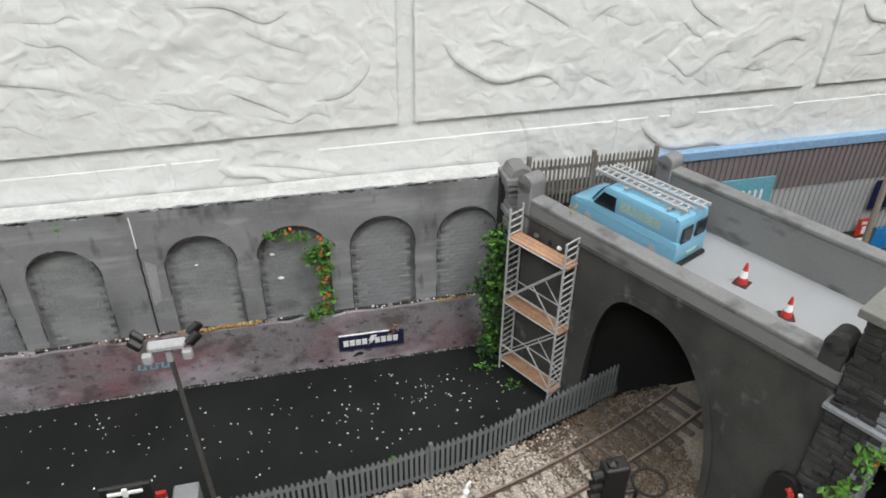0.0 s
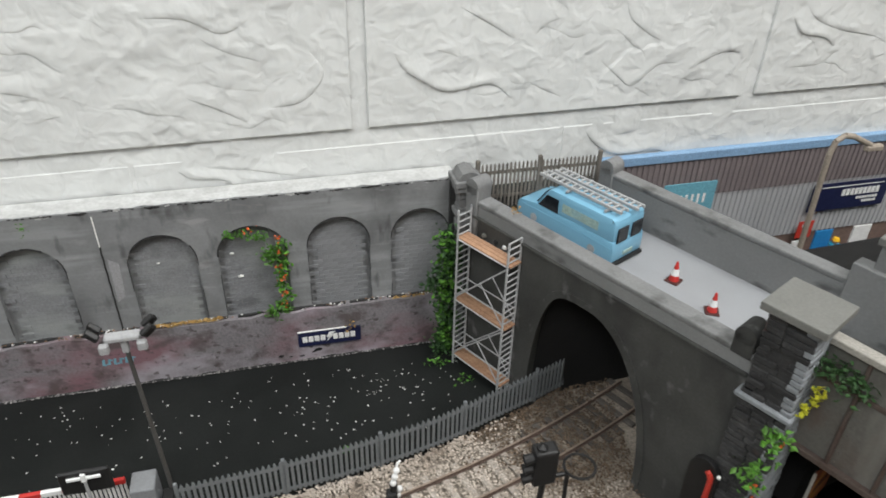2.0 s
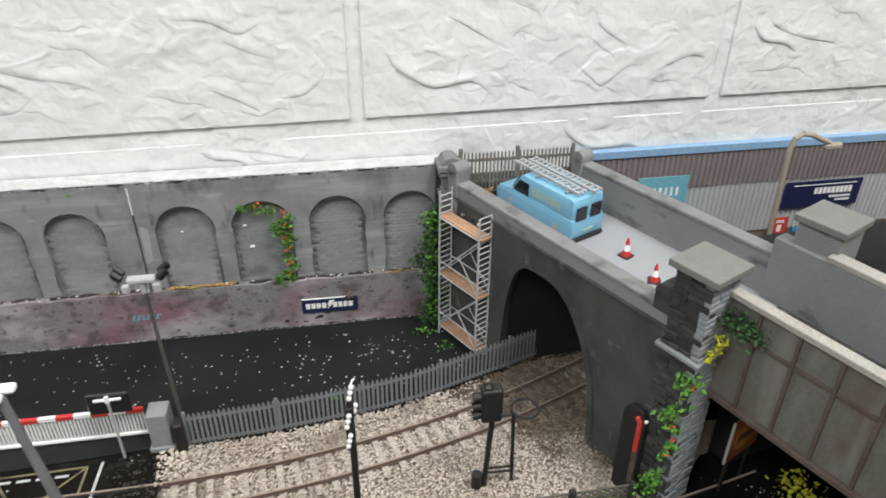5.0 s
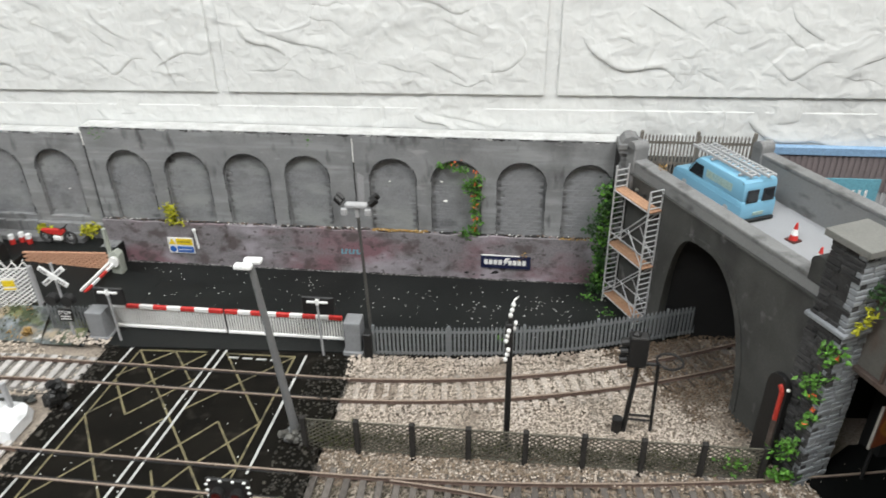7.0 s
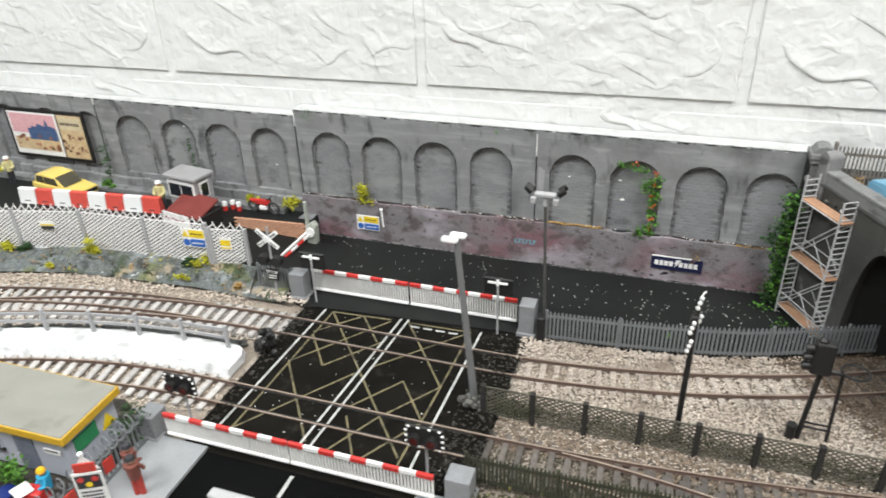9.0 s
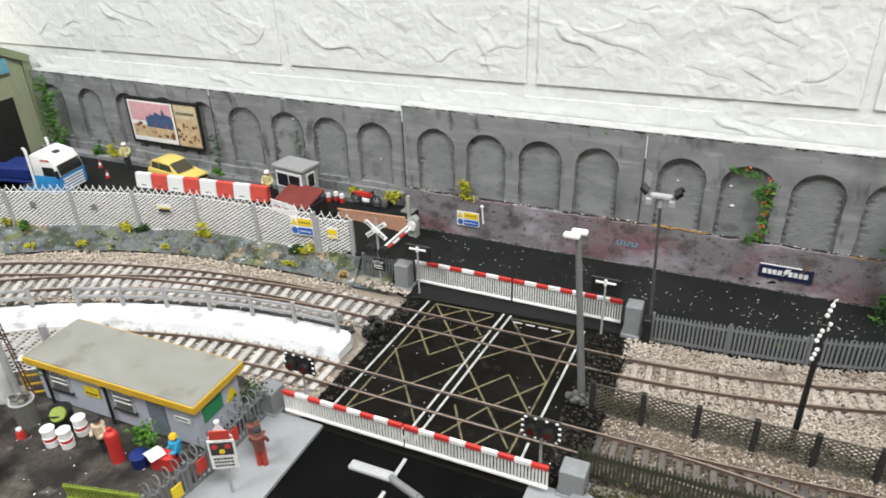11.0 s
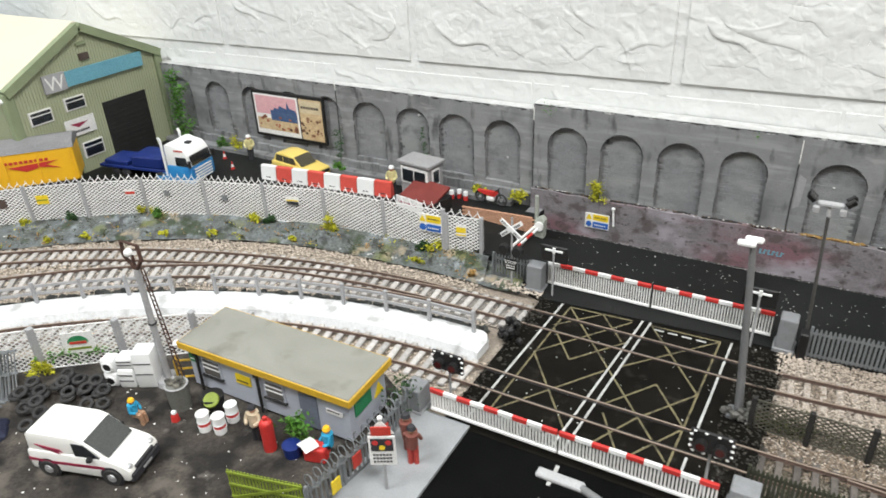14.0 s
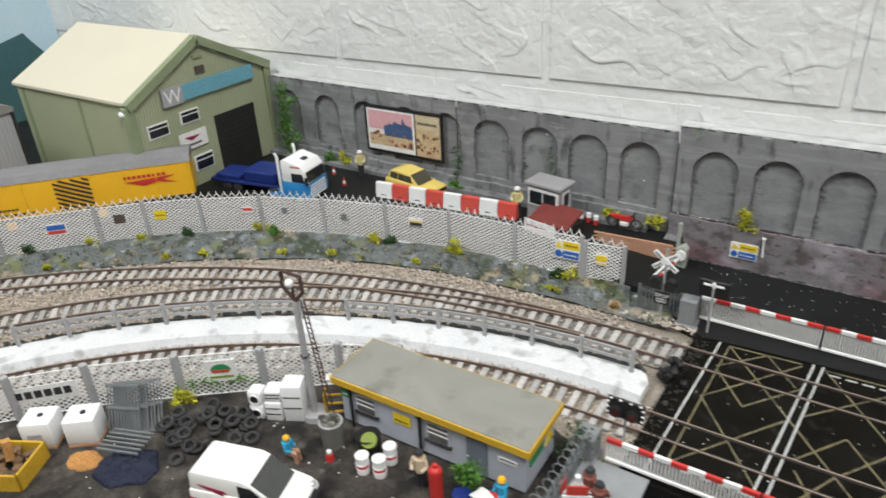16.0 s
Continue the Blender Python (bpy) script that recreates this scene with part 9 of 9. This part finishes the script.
# white van
wv = root("small_white_van", -22.3, 10.3, -0.05, 17, "small white delivery van with a maroon side stripe", "van")
bm = B()
prism(bm, [(0, 0.4), (5.5, 0.36), (5.72, 0.6), (5.66, 1.05), (5.3, 1.35), (4.35, 1.62), (0.0, 1.62), (-0.06, 1.0)], -1.2, 1.2, 0.14)
part("body", bm, VAN_WHITE, wv, smooth=True)
bm = B()
prism(bm, [(0.02, 1.5), (4.5, 1.5), (3.35, 2.5), (2.9, 2.68), (0.35, 2.74), (0.1, 2.6)], -1.12, 1.12, 0.17)
part("upper_body", bm, VAN_WHITE, wv, smooth=True)
bm = B()
prism(bm, [(4.5, 1.62), (4.56, 1.62), (3.46, 2.52), (3.38, 2.5)], -0.98, 0.98)
part("windscreen", bm, mat("grey_windscreen", (0.06, 0.064, 0.062), rough=0.15, vs=1, var=0.3, bump=0), wv)
for s in (-1, 1):
    bm = B()
    prism(bm, [(2.75, 1.6), (4.15, 1.6), (3.4, 2.35), (2.75, 2.4)], s * 1.1, s * 1.165)
    part("side_window", bm, GLASS, wv)
    bm = B()
    prism(bm, [(-0.02, 0.98), (1.2, 0.9), (4.3, 0.98), (4.3, 1.16), (1.2, 1.08), (-0.02, 1.16)], s * 1.19, s * 1.215)
    part("side_stripe", bm, MAROON, wv)
    bm = B()
    prism(bm, [(0.55, 2.05), (1.95, 1.86), (2.1, 1.72), (1.7, 1.76), (2.05, 1.5), (1.35, 1.76), (1.05, 1.82)], s * 1.13, s * 1.17)
    part("emblem", bm, MAROON, wv)
    bm = B()
    box(bm, 3.55, 3.8, s * 1.3 - 0.14, s * 1.3 + 0.14, 1.5, 1.75, 0.05)
    part("mirror", bm, BLACK, wv)
    bm = B()
    ball(bm, (5.45, s * 0.9, 1.12), 0.22, 2, (0.9, 1, 0.7))
    part("headlight", bm, HUB, wv)
bm = B()
box(bm, 5.4, 5.8, -1.16, 1.16, 0.3, 0.85, 0.08)
part("bumper", bm, INK, wv)
bm = B()
box(bm, 5.6, 5.76, -0.75, 0.75, 0.82, 1.06, 0.04)
part("grille", bm, INK, wv)
bm = B()
box(bm, 5.79, 5.82, -0.35, 0.35, 0.5, 0.64)
part("plate", bm, GREY_POST, wv)
for x in (1.0, 4.6):
    for y in (-1.08, 1.08):
        bm = B()
        cyl(bm, (x, y * 1.08, 0.54), (x, y * 1.122, 0.54), 0.64, 0.64, 22)
        part("wheel_arch", bm, INK, wv)
        wheel(wv, x, y * 1.05, 0.52, 0.28, None, 0.5)

# white goods by the fence
def washer(x, y, rz, h, w, kind):
    m_ = root("old_appliance", x, y, -0.05, rz, "old white domestic appliance dumped in the yard", "appliance", "dumped appliances")
    bm = B()
    box(bm, -w, w, -w, w, 0, h, 0.12, 2)
    part("body", bm, APPLIANCE, m_, smooth=True)
    if kind == "drum":
        bm = B()
        torus(bm, (0, -w - 0.02, h * 0.45), 0.3, 0.06, 16, 6, "y")
        part("door_ring", bm, APPLIANCE, m_)
        bm = B()
        cyl(bm, (0, -w - 0.04, h * 0.45), (0, -w + 0.05, h * 0.45), 0.25, 0.25, 16)
        part("door_glass", bm, BLACK, m_)
    else:
        for z in (0.4, 0.7):
            bm = B()
            box(bm, -w * 0.85, w * 0.85, -w - 0.03, -w + 0.05, h * z, h * z + 0.05)
            part("seam", bm, INK, m_)
    return m_


washer(-24.35, 16.0, 20, 0.95, 0.42, "drum")
washer(-24.4, 16.05, 20, 0.9, 0.42, "drum").location.z += 0.96 * U
washer(-23.4, 16.4, 25, 1.3, 0.5, "seam")
washer(-23.4, 16.5, 28, 0.75, 0.5, "seam").location.z += 1.3 * U
washer(-22.4, 17.0, 28, 2.5, 0.6, "seam")


def tote(x, y, rz, vent):
    t = root("white_storage_tank", x, y, -0.05, rz, "white cube tank with a top hatch on a brown pallet", "tank", "cube tanks")
    bm = B()
    box(bm, -0.86, 0.86, -0.8, 0.8, 0.22, 1.8, 0.12, 2)
    part("tank", bm, APPLIANCE, t, smooth=True)
    bm = B()
    cyl(bm, (0.1, 0, 1.79), (0.1, 0, 1.85), 0.16, 0.16, 12)
    part("cap", bm, BLACK, t)
    bm = B()
    box(bm, -0.86, 0.86, -0.8, 0.8, 0, 0.22, 0.03)
    part("pallet", bm, PLANK, t)
    if vent:
        bm = B()
        box(bm, -0.5, 0.3, -0.84, -0.78, 0.6, 1.15, 0.03)
        part("panel", bm, GREY_POST, t)
    return t


tote(-33.4, 8.4, 36, True)
tote(-31.5, 9.75, 38, False)
def mound(name, x, y, rx_, ry_, h, rough_, material, label, category, seed):
    """A heap as one crumpled sheet, dropping to the floor at its rim."""
    vs, fs, n_ = [], [], 34
    for i in range(n_ + 1):
        for j in range(n_ + 1):
            u, v = 2 * i / n_ - 1, 2 * j / n_ - 1
            d = math.hypot(u, v) + 0.22 * noise.noise(Vector((u * 1.8, v * 1.8, seed)))
            k = max(0.0, 1 - d ** 2.2)
            lump = 0.6 * noise.noise(Vector((u * 4, v * 4, seed + 3))) + 0.5 * noise.noise(Vector((u * 9, v * 9, seed + 5))) + 0.3 * noise.noise(Vector((u * 20, v * 20, seed)))
            vs.append((u * rx_, v * ry_, h * k ** 0.6 * (1 + rough_ * lump) - 0.05 if k > 0 else -0.3))
    for i in range(n_):
        for j in range(n_):
            q = i * (n_ + 1) + j
            fs.append((q, q + 1, q + n_ + 2, q + n_ + 1))
    return at(tagged(raw(name, vs, fs, material), label, category), x, y, 0, 25)


# grey grids leaning in a stack
for i in range(4):
    gr = root("steel_grid", -29.9 + 0.3 * i, 10.9 + 0.25 * i, 0.0, 30 + 5 * (i - 1), "grey steel grid panel stacked against the fence", "grid panel", "steel grids")
    for k in range(11):
        bm = B()
        box(bm, -0.9 + 0.18 * k - 0.035, -0.9 + 0.18 * k + 0.035, -0.03, 0.03, 0, 2.9)
        part("bar", bm, GALV, gr)
    for z in (0.0, 1.45, 2.75):
        bm = B()
        box(bm, -1.0, 1.0, -0.06, 0.06, z, z + 0.16)
        part("cross_bar", bm, GALV, gr)
    gr.matrix_basis = gr.matrix_basis @ pose(0, 0, 0, -20 - 5 * i)
gr = root("steel_grid", -28.4, 10.2, 0.75, 20, "grey steel grid panel lying on the heap", "grid panel", "steel grids")
for k in range(6):
    bm = B()
    box(bm, -1.3, 1.2, -0.9 + 0.3 * k, -0.8 + 0.3 * k, 0, 0.12)
    part("bar", bm, GALV, gr)
mound("tarpaulin", -27.5, 9.3, 1.75, 1.5, 0.5, 0.5, TARP, "dark navy crumpled tarpaulin thrown over a heap in the yard", "tarpaulin", 3.0)
mound("grit_mound", -29.95, 8.45, 0.95, 0.72, 0.45, 0.45, SAND, "low mound of orange grit on the yard floor", "grit", 8.0)
sk = root("rubble_skip", -33.4, 5.6, -0.05, 28, "open yellow skip full of brown rubble", "skip")
for a in ((-2.2, 2.2, -1.3, -1.15), (-2.2, 2.2, 1.15, 1.3), (-2.2, -2.05, -1.3, 1.3), (2.05, 2.2, -1.3, 1.3)):
    bm = B()
    box(bm, *a, 0, 1.1, 0.03)
    part("side", bm, FASCIA, sk)
bm = B()
for i in range(60):
    ball(bm, (rnd.uniform(-1.9, 1.9), rnd.uniform(-1.0, 1.0), 0.6 + rnd.uniform(0, 0.3)), rnd.uniform(0.15, 0.4), 1, (1, 1, 0.7), 0.6)
part("rubble", bm, mat("brown_rubble", (0.13, 0.075, 0.04), isle=0.5), sk)
bm = B()
bar(bm, (0.8, 0.2, 0.8), (0.9, 0.3, 2.0), 0.4, 0.4)
part("timber", bm, SAND, sk)

# ---- palisade with coiled wire, green gate, notice board ----
palisade("yard_palisade", [(-7.5, 13.3), (-6.95, 17.0), (-6.95, 21.6)], 2.0, 0.3, GALV, "grey palisade fence between yard and pavement", 2.3)
coil = root("razor_wire", 0, 0, 0, 0, "loose coil of galvanised razor wire along the fence top", "razor wire")
bm = B()
pts = []
for i in range(230):
    k = i / 229
    y = 13.4 + 8.2 * k
    x = -7.4 + 0.5 * min(1, k * 2)
    a = 6.283 * k * 15
    pts.append((x + 0.38 * math.cos(a), y + 0.1 * math.sin(a), 2.15 + 0.38 * math.sin(a)))
tube(bm, pts, 0.035, 4)
part("wire", bm, GALV, coil)
for y, z, m_ in ((14.6, 0.9, SIGN_YELLOW), (16.3, 1.0, RED_SIGN), (18.7, 0.8, RED_SIGN)):
    s = root("fence_notice", -6.75, y, z, 84, "small coloured notice on the palisade", "sign", "palisade notices")
    plate(s, "plate", -0.3, 0.3, 0, 0.8, m_)
gg = root("green_yard_gate", -11.6, 12.6, -0.05, 13, "lime green slatted yard gate standing open", "gate")
for i in range(22):
    bm = B()
    box(bm, 0.18 * i, 0.18 * i + 0.09, -0.03, 0.03, 0.1, 1.95)
    part("slat", bm, LIME, gg)
for z in (0.2, 1.0, 1.75):
    bm = B()
    box(bm, 0, 3.95, -0.1, -0.03, z, z + 0.14)
    part("rail", bm, LIME, gg)
bm = B()
bar(bm, (0.1, -0.12, 0.25), (3.85, -0.12, 1.8), 0.05, 0.14)
part("brace", bm, LIME, gg)
nb = root("crossing_notice", -5.15, 16.3, 0.16, 28, "white crossing warning notice with lamps on a grey post", "notice board")
bm = B()
cyl(bm, (0, 0.1, 0), (0, 0.1, 4.6), 0.1, 0.1, 8)
part("post", bm, GREY_POST, nb)
plate(nb, "board", -0.75, 0.75, 2.0, 4.1, SIGN_WHITE, 0, 0.1)
plate(nb, "black_panel", -0.62, 0.62, 3.05, 3.95, INK, -0.06, 0.04)
for x, z, m_ in ((-0.36, 3.68, RED), (0.36, 3.68, RED), (0.0, 3.32, SIGN_YELLOW)):
    bm = B()
    cyl(bm, (x, -0.1, z), (x, -0.07, z), 0.17, 0.17, 14)
    part("printed_lamp", bm, m_, nb)
for z in (2.7, 2.45, 2.2):
    letters(nb, -0.55, 0.55, z, z + 0.12, -0.06, 6, INK)
plate(nb, "upper_plate", -0.55, 0.55, 4.15, 4.75, RED_SIGN, 0, 0.08)
bm = B()
prism(bm, [(-0.7, 4.2), (0.7, 4.2), (0.0, 5.2)], 0.05, 0.12)
part("triangle", bm, SIGN_WHITE, nb)
bm = B()
ball(bm, (0, 0.1, 5.3), 0.18, 1)
part("finial", bm, SIGN_WHITE, nb)
nb.matrix_basis = nb.matrix_basis @ Matrix.Scale(0.84, 4)
gn2 = leaves("overgrowth", [(-7.3, 20.9, 1.3, 0.45, 60), (-7.2, 21.3, 2.2, 0.35, 50)], 0.14, LEAF_DARK, "dark grey-green scrub on the palisade end")
leaves("moss_patch", [(12.5, 21.6, 0.2, 0.9, 160), (15.5, 21.3, 0.2, 0.9, 160)], 0.12, mat("olive_moss", (0.14, 0.12, 0.03), isle=0.4, bump=0), "olive moss beside the near track")
